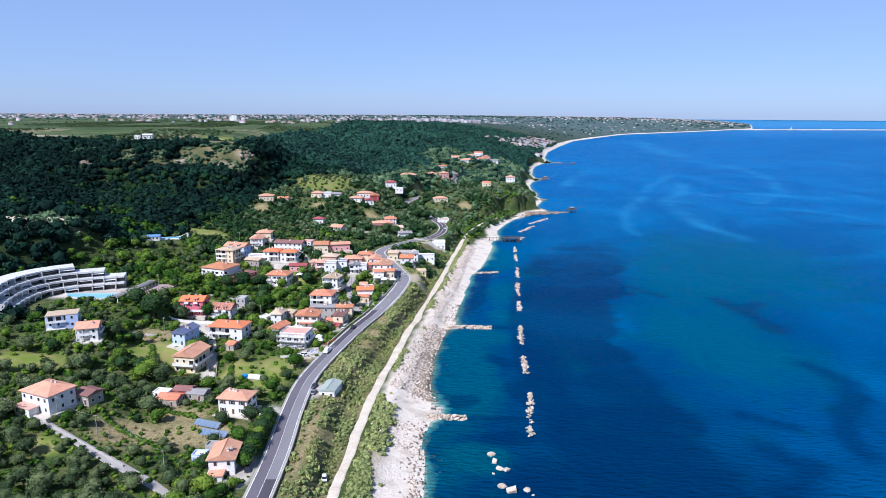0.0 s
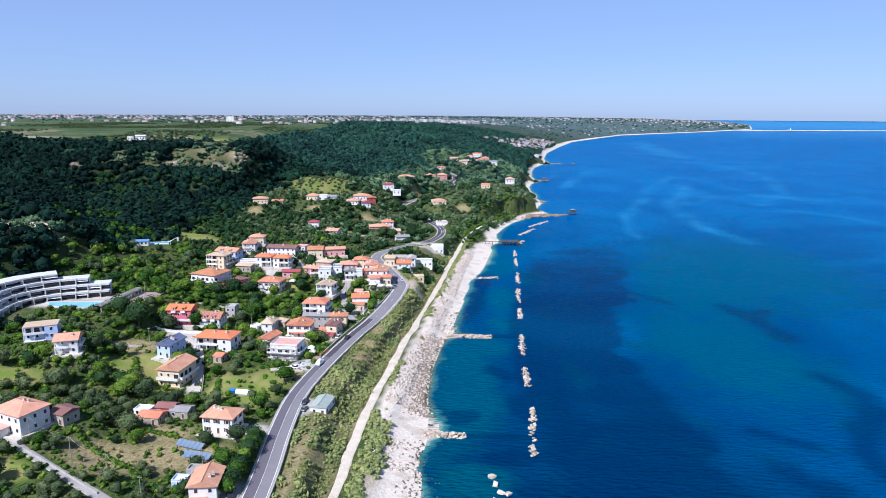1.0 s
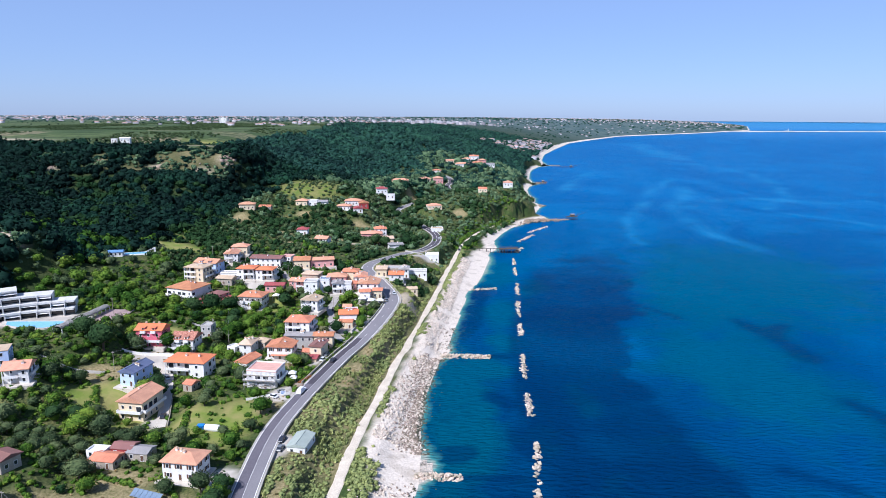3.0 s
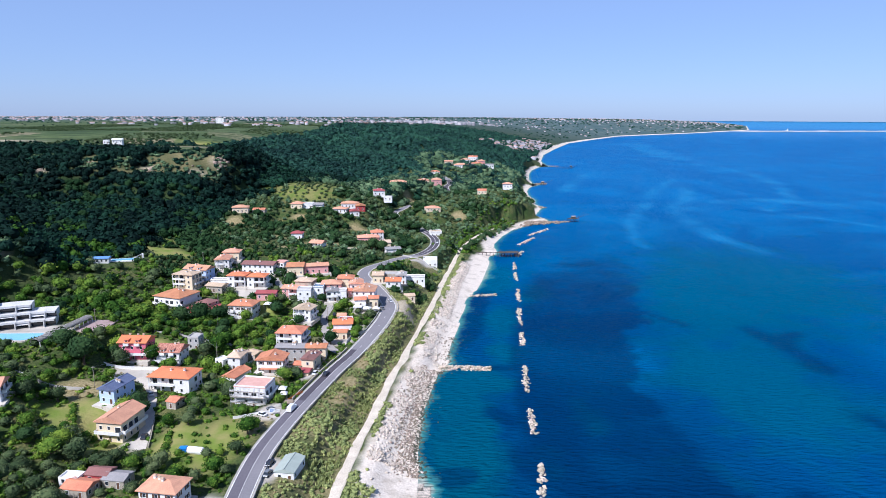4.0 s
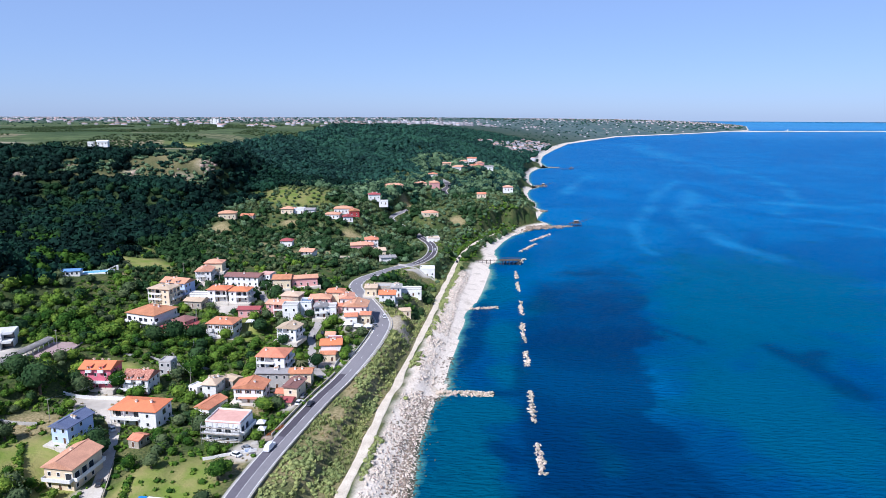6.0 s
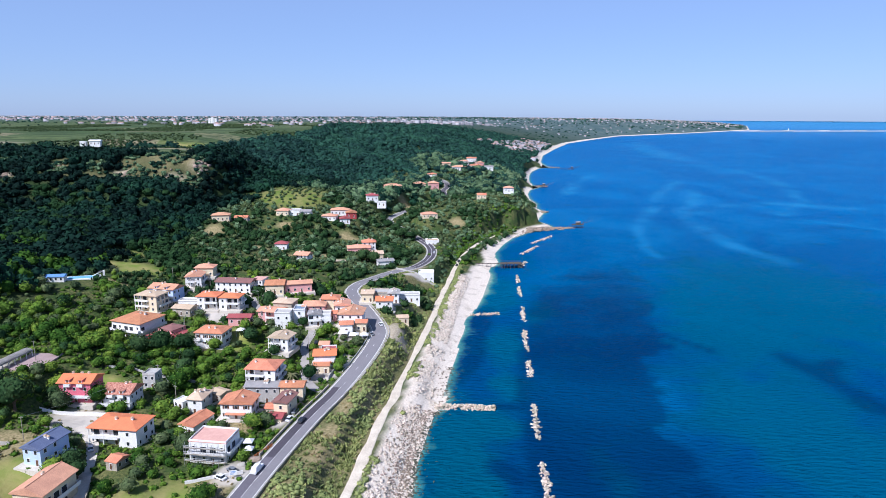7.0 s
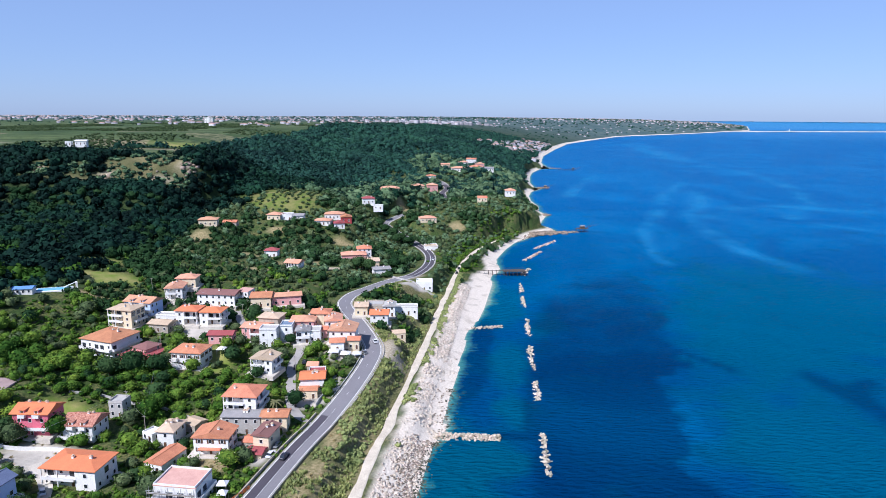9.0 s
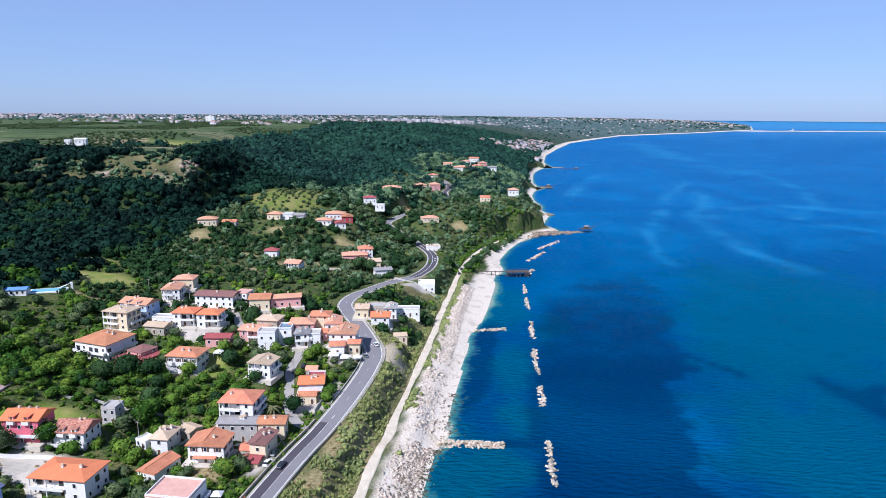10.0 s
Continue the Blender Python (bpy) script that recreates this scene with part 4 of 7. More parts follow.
warp.inputs["Rotation"].default_value = (0, 0, radians(-18))
nt.links.new(geo.outputs["Position"], warp.inputs["Vector"])
swirl = nt.nodes.new("ShaderNodeTexNoise")
swirl.inputs["Scale"].default_value, swirl.inputs["Detail"].default_value, swirl.inputs["Distortion"].default_value = 0.0048, 7.0, 2.2
nt.links.new(warp.outputs[0], swirl.inputs["Vector"])
edge_noise = g_noise(0.055, 8.0)


def ragged(name, a, b, top):
    """A patch of the plan with a ragged edge."""
    s = nt.nodes.new("ShaderNodeMath")
    s.operation = "MULTIPLY_ADD"
    s.inputs[1].default_value = 1.3
    nt.links.new(edge_noise, s.inputs[0])
    nt.links.new(g_attr(name), s.inputs[2])
    return g_range(s.outputs[0], a, b, 0, top)


deep = g_mix(g_range(swirl.outputs[0], 0.44, 0.60), (0.0005, 0.024, 0.072), (0.0008, 0.041, 0.104))
deep = g_mix(g_range(swirl.outputs[0], 0.56, 0.66), deep, (0.003, 0.062, 0.150))
col = g_mix(ragged("teal", 0.75, 1.25, 0.92), deep, (0.0008, 0.043, 0.052))
# brighter blue farther out stands in for sky reflection, put into the base colour
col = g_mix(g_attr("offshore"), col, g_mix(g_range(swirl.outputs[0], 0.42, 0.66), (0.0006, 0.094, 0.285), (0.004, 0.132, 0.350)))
streaks = nt.nodes.new("ShaderNodeMath")
streaks.operation = "MULTIPLY"
nt.links.new(g_attr("drift"), streaks.inputs[0])
nt.links.new(g_range(g_noise(0.02, 9.0), 0.36, 0.62, 0.15, 1.0), streaks.inputs[1])
col = g_mix(g_range(streaks.outputs[0], 0.05, 0.9, 0, 0.72), col, (0.022, 0.190, 0.395))
col = g_mix(ragged("teal", 0.75, 1.3, 0.45), col, (0.0008, 0.090, 0.150))
col = g_mix(ragged("dark", 0.72, 1.25, 0.60), col, (0.0004, 0.020, 0.076))
# pale haze towards the horizon, also put into the sea's colour
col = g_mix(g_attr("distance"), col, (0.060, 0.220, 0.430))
mottle = nt.nodes.new("ShaderNodeMath")
mottle.operation = "MULTIPLY_ADD"
mottle.inputs[1].default_value = 0.75
nt.links.new(g_noise(0.3, 5.0), mottle.inputs[0])
nt.links.new(g_attr("shallow"), mottle.inputs[2])
col = g_mix(g_range(mottle.outputs[0], 0.60, 1.1), col, (0.060, 0.215, 0.205))
col = g_mix(g_range(mottle.outputs[0], 1.05, 1.4, 0, 0.85), col, (0.36, 0.38, 0.31))
nt.links.new(col, bsdf.inputs["Base Color"])
bsdf.inputs["Roughness"].default_value = 0.3
bsdf.inputs["IOR"].default_value = 1.09
bsdf.inputs["Specular IOR Level"].default_value = 0.12
stretch = nt.nodes.new("ShaderNodeMapping")
stretch.inputs["Scale"].default_value = (0.35, 1.0, 1.0)
stretch.inputs["Rotation"].default_value = (0, 0, radians(25))
nt.links.new(geo.outputs["Position"], stretch.inputs["Vector"])
rip = nt.nodes.new("ShaderNodeTexNoise")
rip.inputs["Scale"].default_value, rip.inputs["Detail"].default_value = 0.62, 6.0
nt.links.new(stretch.outputs[0], rip.inputs["Vector"])
bmp = nt.nodes.new("ShaderNodeBump")
bmp.inputs["Strength"].default_value, bmp.inputs["Distance"].default_value = 1.0, 1.9
level = nt.nodes.new("ShaderNodeCombineXYZ")
level.inputs[2].default_value = 1.0
nt.links.new(level.outputs[0], bmp.inputs["Normal"])
nt.links.new(rip.outputs[0], bmp.inputs["Height"])
nt.links.new(bmp.outputs[0], bsdf.inputs["Normal"])
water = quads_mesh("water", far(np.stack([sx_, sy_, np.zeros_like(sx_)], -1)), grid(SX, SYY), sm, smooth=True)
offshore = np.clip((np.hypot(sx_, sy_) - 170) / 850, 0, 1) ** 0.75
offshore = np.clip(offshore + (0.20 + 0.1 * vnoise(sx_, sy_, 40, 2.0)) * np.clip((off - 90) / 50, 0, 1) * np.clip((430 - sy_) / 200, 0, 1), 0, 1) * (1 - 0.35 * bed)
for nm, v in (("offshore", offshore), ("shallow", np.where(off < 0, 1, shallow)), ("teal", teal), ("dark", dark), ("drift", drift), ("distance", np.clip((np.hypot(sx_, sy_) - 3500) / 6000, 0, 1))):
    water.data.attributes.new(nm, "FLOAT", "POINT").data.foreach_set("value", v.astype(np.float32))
tagged(water, "calm blue sea, turquoise by the shore with dark weed patches", "sea", kind="structure")

# ---------------------------------------------------------------- road, path and lanes


def ribbon(points, a, b, lift):
    """A strip along a line, from a to b metres to its right."""
    bm = bmesh.new()
    last = None
    for i, p in enumerate(points):
        d = points[min(i + 1, len(points) - 1)] - points[max(i - 1, 0)]
        side = Vector((d.y, -d.x, 0)).normalized()
        pair = [bm.verts.new(p + side * s + Vector((0, 0, lift))) for s in (a, b)]
        if last:
            bm.faces.new((last[0], last[1], pair[1], pair[0]))
        last = pair
    return bm


def ragged_ribbon(points, half, lift):
    """A worn track whose edges wander."""
    bm = bmesh.new()
    last = None
    for i, p in enumerate(points):
        d = points[min(i + 1, len(points) - 1)] - points[max(i - 1, 0)]
        side = Vector((d.y, -d.x, 0)).normalized()
        w = [half + 0.55 * float(vnoise(p.x, p.y, 9, 3.0 + k)) + 0.2 * float(vnoise(p.x, p.y, 2.5, k)) for k in (0, 5)]
        row = [bm.verts.new(p + side * s + Vector((0, 0, z))) for s, z in ((-w[0] - 0.4, -0.1), (-w[0], lift), (0, lift + 0.03), (w[1], lift), (w[1] + 0.4, -0.1))]
        if last:
            for k in range(4):
                bm.faces.new((last[k], last[k + 1], row[k + 1], row[k]))
        last = row
    return bm


def wall_along(points, at, wide, high, lift=0.0):
    bm = bmesh.new()
    last = None
    for i, p in enumerate(points):
        d = points[min(i + 1, len(points) - 1)] - points[max(i - 1, 0)]
        side = Vector((d.y, -d.x, 0)).normalized()
        ring = [bm.verts.new(p + side * s + Vector((0, 0, z + lift))) for s, z in ((at - wide / 2, -0.6), (at + wide / 2, -0.6), (at + wide / 2, high), (at - wide / 2, high))]
        if last:
            for k in range(4):
                bm.faces.new((last[k], last[(k + 1) % 4], ring[(k + 1) % 4], ring[k]))
        else:
            bm.faces.new(ring[::-1])
        last = ring
    bm.faces.new(last)
    return bm


road_pts = polyline(ROAD, 2.5)
road = tagged(part("road", ribbon(road_pts, -4.3, 4.3, 0.05), "shoulder"), "two-lane coastal road with white edge lines", "road", kind="structure")
part("carriageway", ribbon(road_pts, -3.55, 3.55, 0.10), "asphalt", road, "grey worn asphalt")
i_of = {y: min(range(len(road_pts)), key=lambda k: abs(road_pts[k].y - y)) for y in (120, 183, 292, 346, 545, 660, 780, 960)}
for a, b, s0, s1 in ((292, 346, -3.55, -0.2), (120, 183, 0.2, 3.55), (545, 660, -3.55, 3.55), (780, 960, -3.55, 3.55)):
    part("asphalt_patch", ribbon(road_pts[i_of[a]:i_of[b]], s0, s1, 0.13), "asphalt_new", road, "dark fresh asphalt")
part("asphalt_patch", ribbon(road_pts[:i_of[292] + 1], -3.55, -0.1, 0.13), "asphalt_worn", road, "darker resurfaced lane")
for s in (-3.4, 3.4):
    part("edge_line", ribbon(road_pts, s - 0.12, s + 0.12, 0.16), "paint", road, "white painted line")
part("centre_line", ribbon(road_pts[:i_of[346]], -0.13, -0.01, 0.16), "paint", road, "white painted line")
for i in range(8, len(road_pts) - 6, 5):
    if 346 < road_pts[i].y < 545 or road_pts[i].y > 660:
        part("centre_dash", ribbon(road_pts[i:i + 2], -0.06, 0.06, 0.16), "paint", road)
part("centre_line", ribbon(road_pts[i_of[545]:i_of[660]], -0.14, 0.14, 0.16), "paint", road, "white painted line")
lo, hi = i_of[292] + 8, i_of[346]
tagged(part("parapet_wall", wall_along(road_pts[lo - 8:hi], -5.3, 0.4, 0.9), "stone"), "low stone parapet along the road", "wall", kind="structure")
tagged(part("parapet_wall", wall_along(road_pts[hi + 2:hi + 44], 4.9, 0.3, 0.45), "concrete"), "low concrete kerb wall on the seaward edge of the road", "wall", kind="structure")
tagged(part("parapet_wall", wall_along(road_pts[hi + 4:hi + 30], -4.9, 0.3, 0.5), "concrete"), "low concrete wall on the village side of the road", "wall", kind="structure")
guard = thing("guard_rail", pose(0, 0, 0), "galvanised steel guard rail along the seaward edge of the road", "guard rail")
rail_pts = [q for q in road_pts if 168 < q.y < 345]
part("rail", wall_along(rail_pts, 4.6, 0.08, 0.95, 0.0), "metal", guard, "grey steel beam")
rail_post = part("post", boxed(-0.07, 0.07, -0.07, 0.07, -0.8, 1.0), "metal", guard)
for k, q in enumerate(rail_pts[::2]):
    d = rail_pts[min(2 * k + 1, len(rail_pts) - 1)] - rail_pts[max(2 * k - 1, 0)]
    at = Matrix.Translation(q + Vector((d.y, -d.x, 0)).normalized() * 4.72)
    if k:
        again(rail_post, guard, at)
    else:
        rail_post.matrix_local = at
tagged(part("gravel_path", ragged_ribbon(polyline(PATHWAY, 2), 1.45, 0.07), "gravel"), "wide white gravel path on the old railway bed", "path", kind="structure")
tagged(part("village_lane", ribbon(polyline(LANE, 2), -1.9, 1.9, 0.12), "lane"), "narrow asphalt lane climbing into the village", "lane", kind="structure")
tagged(part("farm_track", ragged_ribbon(polyline(TRACK, 3), 1.15, 0.14), "lane"), "pale concrete farm track", "lane", kind="structure")
tagged(part("driveway", ribbon(polyline(DRIVE, 2), -1.9, 1.9, 0.14), "yard"), "pale driveway beside the houses", "lane", kind="structure")

# ---------------------------------------------------------------- houses


def roof_bm(w, d, rise, form, over=0.7, thick=0.22):
    """A tiled roof of the given form, with its eaves."""
    bm = bmesh.new()
    x, y = w / 2 + over, d / 2 + over
    if form == "flat":
        box(bm, -x + over * 0.8, x - over * 0.8, -y + over * 0.8, y - over * 0.8, 0, thick)
        return bm
    low = [bm.verts.new(v) for v in ((-x, -y, 0), (x, -y, 0), (x, y, 0), (-x, y, 0))]
    top = [bm.verts.new(v.co + Vector((0, 0, thick))) for v in low]
    if form == "gx":
        a, b = Vector((-x, 0, rise + thick)), Vector((x, 0, rise + thick))
    elif form == "gy":
        a, b = Vector((0, -y, rise + thick)), Vector((0, y, rise + thick))
    elif w >= d:
        k = min(x - 0.3, y * 0.95)
        a, b = Vector((-x + k, 0, rise + thick)), Vector((x - k, 0, rise + thick))
    else:
        k = min(y - 0.3, x * 0.95)
        a, b = Vector((0, -y + k, rise + thick)), Vector((0, y - k, rise + thick))
    ra, rb = bm.verts.new(a), bm.verts.new(b)
    bm.faces.new(low[::-1])
    for i in range(4):
        bm.faces.new((low[i], low[(i + 1) % 4], top[(i + 1) % 4], top[i]))
    if abs(a.x - b.x) > abs(a.y - b.y):
        bm.faces.new((top[0], top[1], rb, ra))
        bm.faces.new((top[2], top[3], ra, rb))
        bm.faces.new((top[1], top[2], rb))
        bm.faces.new((top[3], top[0], ra))
    else:
        bm.faces.new((top[1], top[2], rb, ra))
        bm.faces.new((top[3], top[0], ra, rb))
        bm.faces.new((top[0], top[1], ra))
        bm.faces.new((top[2], top[3], rb))
    return bm


def wall_bm(w, d, h, rise, form):
    bm = bmesh.new()
    box(bm, -w / 2, w / 2, -d / 2, d / 2, -2.5, h)
    if form in ("gx", "gy"):
        r = rise * 0.86
        pts = [((s * w / 2, -d / 2, h), (s * w / 2, d / 2, h), (s * w / 2, 0, h + r)) for s in (-1, 1)] if form == "gx" else \
              [((-w / 2, s * d / 2, h), (w / 2, s * d / 2, h), (0, s * d / 2, h + r)) for s in (-1, 1)]
        a = [bm.verts.new(p) for p in pts[0]]
        b = [bm.verts.new(p) for p in pts[1]]
        bm.faces.new(a)
        bm.faces.new(b[::-1])
        for i in range(3):
            bm.faces.new((a[i], a[(i + 1) % 3], b[(i + 1) % 3], b[i]))
    if form == "flat":
        t = 0.22
        for x0, x1, y0, y1 in ((-w / 2, w / 2, -d / 2, -d / 2 + t), (-w / 2, w / 2, d / 2 - t, d / 2), (-w / 2, -w / 2 + t, -d / 2 + t, d / 2 - t), (w / 2 - t, w / 2, -d / 2 + t, d / 2 - t)):
            box(bm, x0, x1, y0, y1, h, h + 0.75)
    return bm


def ring_bm(w, h, t, depth):
    """A window or door frame, standing in the xz plane."""
    bm = bmesh.new()
    for x0, x1, z0, z1 in ((-w / 2, -w / 2 + t, 0, h), (w / 2 - t, w / 2, 0, h), (-w / 2 + t, w / 2 - t, 0, t), (-w / 2 + t, w / 2 - t, h - t, h)):
        box(bm, x0, x1, -depth, depth, z0, z1)
    return bm


STORE = {}


def opening(kind, parent, at):
    """A window, glazed door or shuttered window in a wall: its frame and pane."""
    w, h = {"window": (1.1, 1.4), "wide_window": (1.9, 1.5), "door": (1.1, 2.15), "glazed_door": (2.2, 2.2)}[kind]
    name = "door" if "door" in kind else "window"
    if kind not in STORE:
        f = part(name, ring_bm(w, h, 0.09, 0.07), "frame", parent, at=at)
        p = part("pane", boxed(-w / 2 + 0.09, w / 2 - 0.09, -0.03, 0.03, 0.09, h - 0.09), "shutter" if kind == "door" else "pane", f)
        STORE[kind] = (f, p)
        return f
    f0, p0 = STORE[kind]
    f = again(f0, parent, at)
    again(p0, f, Matrix())
    return f


def shutters(parent, at, w=1.1):
    if "shutter" not in STORE:
        STORE["shutter"] = part("shutter", boxed(-0.28, 0.28, -0.03, 0.03, 0.0, 1.4), "shutter", parent, at=at @ pose(-w / 2 - 0.3, -0.05, 0))
    else:
        again(STORE["shutter"], parent, at @ pose(-w / 2 - 0.3, -0.05, 0))
    again(STORE["shutter"], parent, at @ pose(w / 2 + 0.3, -0.05, 0))


def chimney(parent, x, y, z):
    if "chimney" not in STORE:
        bm = bmesh.new()
        box(bm, -0.35, 0.35, -0.3, 0.3, -1.0, 1.1)
        c = part("chimney", bm, "white", parent, at=pose(x, y, z))
        cap = bmesh.new()
        box(cap, -0.5, 0.5, -0.45, 0.45, 1.1, 1.22)
        box(cap, -0.3, 0.3, -0.25, 0.25, 1.22, 1.45)
        STORE["chimney"] = (c, part("chimney_cap", cap, "tile_beige", c))
    else:
        c = again(STORE["chimney"][0], parent, pose(x, y, z))
        again(STORE["chimney"][1], c, Matrix())


def balcony(parent, x0, x1, y, z, deep=1.5, side=0):
    """A balcony slab with a white parapet; side 1 puts it on the wall to +x."""
    turn = pose(0, 0, 0, 0, 0, 90) if side else Matrix()
    slab = part("balcony", boxed(x0, x1, y - deep, y, z - 0.2, z), "white", parent, at=turn)
    bm = bmesh.new()
    box(bm, x0, x1, y - deep, y - deep + 0.12, z, z + 0.95)
    box(bm, x0, x0 + 0.12, y - deep + 0.12, y, z, z + 0.95)
    box(bm, x1 - 0.12, x1, y - deep + 0.12, y, z, z + 0.95)
    part("parapet", bm, "white", slab)


def loggia_house(e, rng, w, d, h, rise, form, wall, deep):
    """Walls set back behind open loggias under the front eaves, with slabs, piers and parapets."""
    bm = bmesh.new()
    box(bm, -w / 2, w / 2, -d / 2 + deep, d / 2, -2.5, h)
    if form in ("gx", "gy"):
        r = rise * 0.86
        pts = [((s * w / 2, -d / 2, h), (s * w / 2, d / 2, h), (s * w / 2, 0, h + r)) for s in (-1, 1)] if form == "gx" else \
              [((-w / 2, s * d / 2, h), (w / 2, s * d / 2, h), (0, s * d / 2, h + r)) for s in (-1, 1)]
        a, b = [bm.verts.new(p) for p in pts[0]], [bm.verts.new(p) for p in pts[1]]
        bm.faces.new(a), bm.faces.new(b[::-1])
        for i in range(3):
            bm.faces.new((a[i], a[(i + 1) % 3], b[(i + 1) % 3], b[i]))
    part("wall", bm, wall, e)
    storeys = max(1, int(h / 2.7))
    solid = rng.choice((-1, 1))
    x0, x1 = (w * 0.12, w / 2) if solid > 0 else (-w / 2, -w * 0.12)
    part("bay", boxed(x0, x1, -d / 2, -d / 2 + deep - 0.01, -2.5, h), wall, e)
    o0, o1 = (-w / 2, x0 - 0.01) if solid > 0 else (x1 + 0.01, w / 2)
    for s in range(storeys):
        zz = s * h / storeys
        part("loggia_slab", boxed(o0, o1, -d / 2 - 0.7, -d / 2 + deep - 0.01, zz - 0.18, zz), "white", e)
        if s:
            p = part("parapet", boxed(o0, o1, -d / 2 - 0.7, -d / 2 - 0.58, zz, zz + 0.9), "white", e)
            if s > 0 and rng.random() < 0.7:
                balcony(e, -d / 2 + deep, d / 2, -w / 2, zz, 1.2, 1)
        opening("window", e, pose((x0 + x1) / 2, -d / 2 - 0.03, zz + 0.95))
    for k in range(2):
        px = o0 + 0.15 if (k == 0) == (solid > 0) else (o0 + o1) / 2
        px = px if solid > 0 or k else o1 - 0.15
        part("pier", boxed(px - 0.14, px + 0.14, -d / 2 - 0.55, -d / 2 - 0.27, -2.0, h), "white", e)


def house(x, y, z, w, d, h, turn, form, rise, wall, roof, front, label):
    rng = random.Random(int(x * 13 + y * 7))
    e = thing("house", pose(x, y, z, 0, 0, turn), label, "house", "houses of the village")
    deep = 1.7 if front == "balcony" and d > 7 and h > 5 else 0.0
    if deep:
        loggia_house(e, rng, w, d, h, rise, form, wall, deep)
    else:
        part("wall", wall_bm(w, d, h, rise, form), wall, e)
    if h > 4.5 and y < 480 and form != "flat":
        part("terrace", boxed(-w / 2 - 1.4, w / 2 + 1.6, -d / 2 - 2.6, d / 2 + 0.8, -1.6, 0.1), "yard", e, "pale paved terrace")
    over = 0.25 if h < 3.3 else 0.65
    r = part("roof", roof_bm(w, d, rise, form, over), roof, e, at=pose(0, 0, h))
    if form in ("gx", "gy", "hip"):
        # ridge of half-round tiles
        bm = bmesh.new()
        if form == "gx" or (form == "hip" and w >= d):
            half = w / 2 + over if form == "gx" else max(0.3, w / 2 + over - min(w / 2 + over - 0.3, (d / 2 + over) * 0.95))
            tube(bm, (-half, 0, rise + 0.22), (half, 0, rise + 0.22), 0.16, 0.16, 6)
        else:
            half = d / 2 + over if form == "gy" else max(0.3, d / 2 + over - min(d / 2 + over - 0.3, (w / 2 + over) * 0.95))
            tube(bm, (0, -half, rise + 0.22), (0, half, rise + 0.22), 0.16, 0.16, 6)
        part("ridge", bm, roof, r)
    storeys = max(1, int(h / 2.7))
    sides = [(0, w, d / 2, pose(0, 0, 0)), (1, d, w / 2, pose(0, 0, 0, 0, 0, 90)), (2, d, w / 2, pose(0, 0, 0, 0, 0, -90))]
    for s in range(storeys):
        zz = s * (h / storeys)
        for side, length, reach, m in sides:
            n = max(1, int(length / (3.0 if length > 5 else 2.4)))
            for i in range(n):
                px = (i + 0.5) / n * length - length / 2 + rng.uniform(-0.2, 0.2)
                if side and rng.random() < 0.25:
                    continue
                high = front in ("balcony", "ribbon") and s > 0 and side < 2
                kind = "door" if (s == 0 and side == 0 and i == n // 2) else "glazed_door" if high and rng.random() < 0.6 else "wide_window" if h < 3.3 and length < 5 else "window"
                at = m @ pose(px, -reach - 0.03 + (deep if side == 0 else 0), zz + (0.05 if "door" in kind else 0.95))
                opening(kind, e, at)
                if kind == "window" and front in ("shutters", "porch", "stairs"):
                    shutters(e, at)
    if h > 4.2 and form != "flat":
        for _ in range(rng.choice((1, 2, 2, 3))):
            cx, cy = rng.uniform(-w * 0.3, w * 0.3), rng.uniform(-d * 0.22, d * 0.22)
            k = 1 - max(abs(cx) / (w / 2 + over) if form == "gy" else 0, abs(cy) / (d / 2 + over) if form != "gy" else 0)
            chimney(e, cx, cy, h + rise * k * 0.8)
    if front == "ribbon" or (front == "balcony" and not deep):
        for s in range(1, storeys):
            zz = s * (h / storeys)
            balcony(e, -w / 2, w / 2 * (0.2 if rng.random() < 0.4 and front == "balcony" else 1.0), -d / 2, zz)
            if front == "ribbon" or rng.random() < 0.7:
                balcony(e, -d / 2 + 0.02, d / 2, -w / 2, zz, 1.3, 1)
    if front == "dormers":
        balcony(e, -w / 2 - 0.8, w / 2 + 0.8, -d / 2, h * 0.36, 1.8)
        for sx in (-0.2, 0.2):
            dm = part("dormer", boxed(sx * w - 0.8, sx * w + 0.8, -d / 2 - 0.15, -d / 2 + 2.2, h - 0.9, h + 1.3), wall, e)
            part("dormer_roof", boxed(sx * w - 1.0, sx * w + 1.0, -d / 2 - 0.35, -d / 2 + 2.5, h + 1.3, h + 1.45), roof, dm)
            opening("door", e, pose(sx * w, -d / 2 - 0.18, h - 0.8))
            balcony(e, sx * w - 1.1, sx * w + 1.1, -d / 2 - 0.15, h - 0.9, 0.9)
    if front == "porch":
        p = part("porch_roof", roof_bm(w * 0.62, 1.6, 0.3, "gx", 0.1, 0.15), roof, e, at=pose(0, -d / 2 - 0.95, 2.3))
        for sx in (-0.29, 0.29):
            part("porch_post", boxed(sx * w - 0.1, sx * w + 0.1, -d / 2 - 1.65, -d / 2 - 1.45, -0.6, 2.3), "white", e)
    if front == "stairs":
        flight = part("outer_stair", boxed(-w / 2 + 0.2, -w / 2 + 0.5, -d / 2 - 1.3, -d / 2 - 0.02, -0.6, 3.15), "white", e)
        for i in range(14):
            part("step", boxed(-w / 2 + 0.503 + i * 0.42, -w / 2 + 0.92 + i * 0.42, -d / 2 - 1.3, -d / 2 - 0.02, -0.6, 3.0 - i * 0.2), "white", flight)
        balcony(e, -w / 2, -w / 2 + 3, -d / 2, 3.2, 1.6)
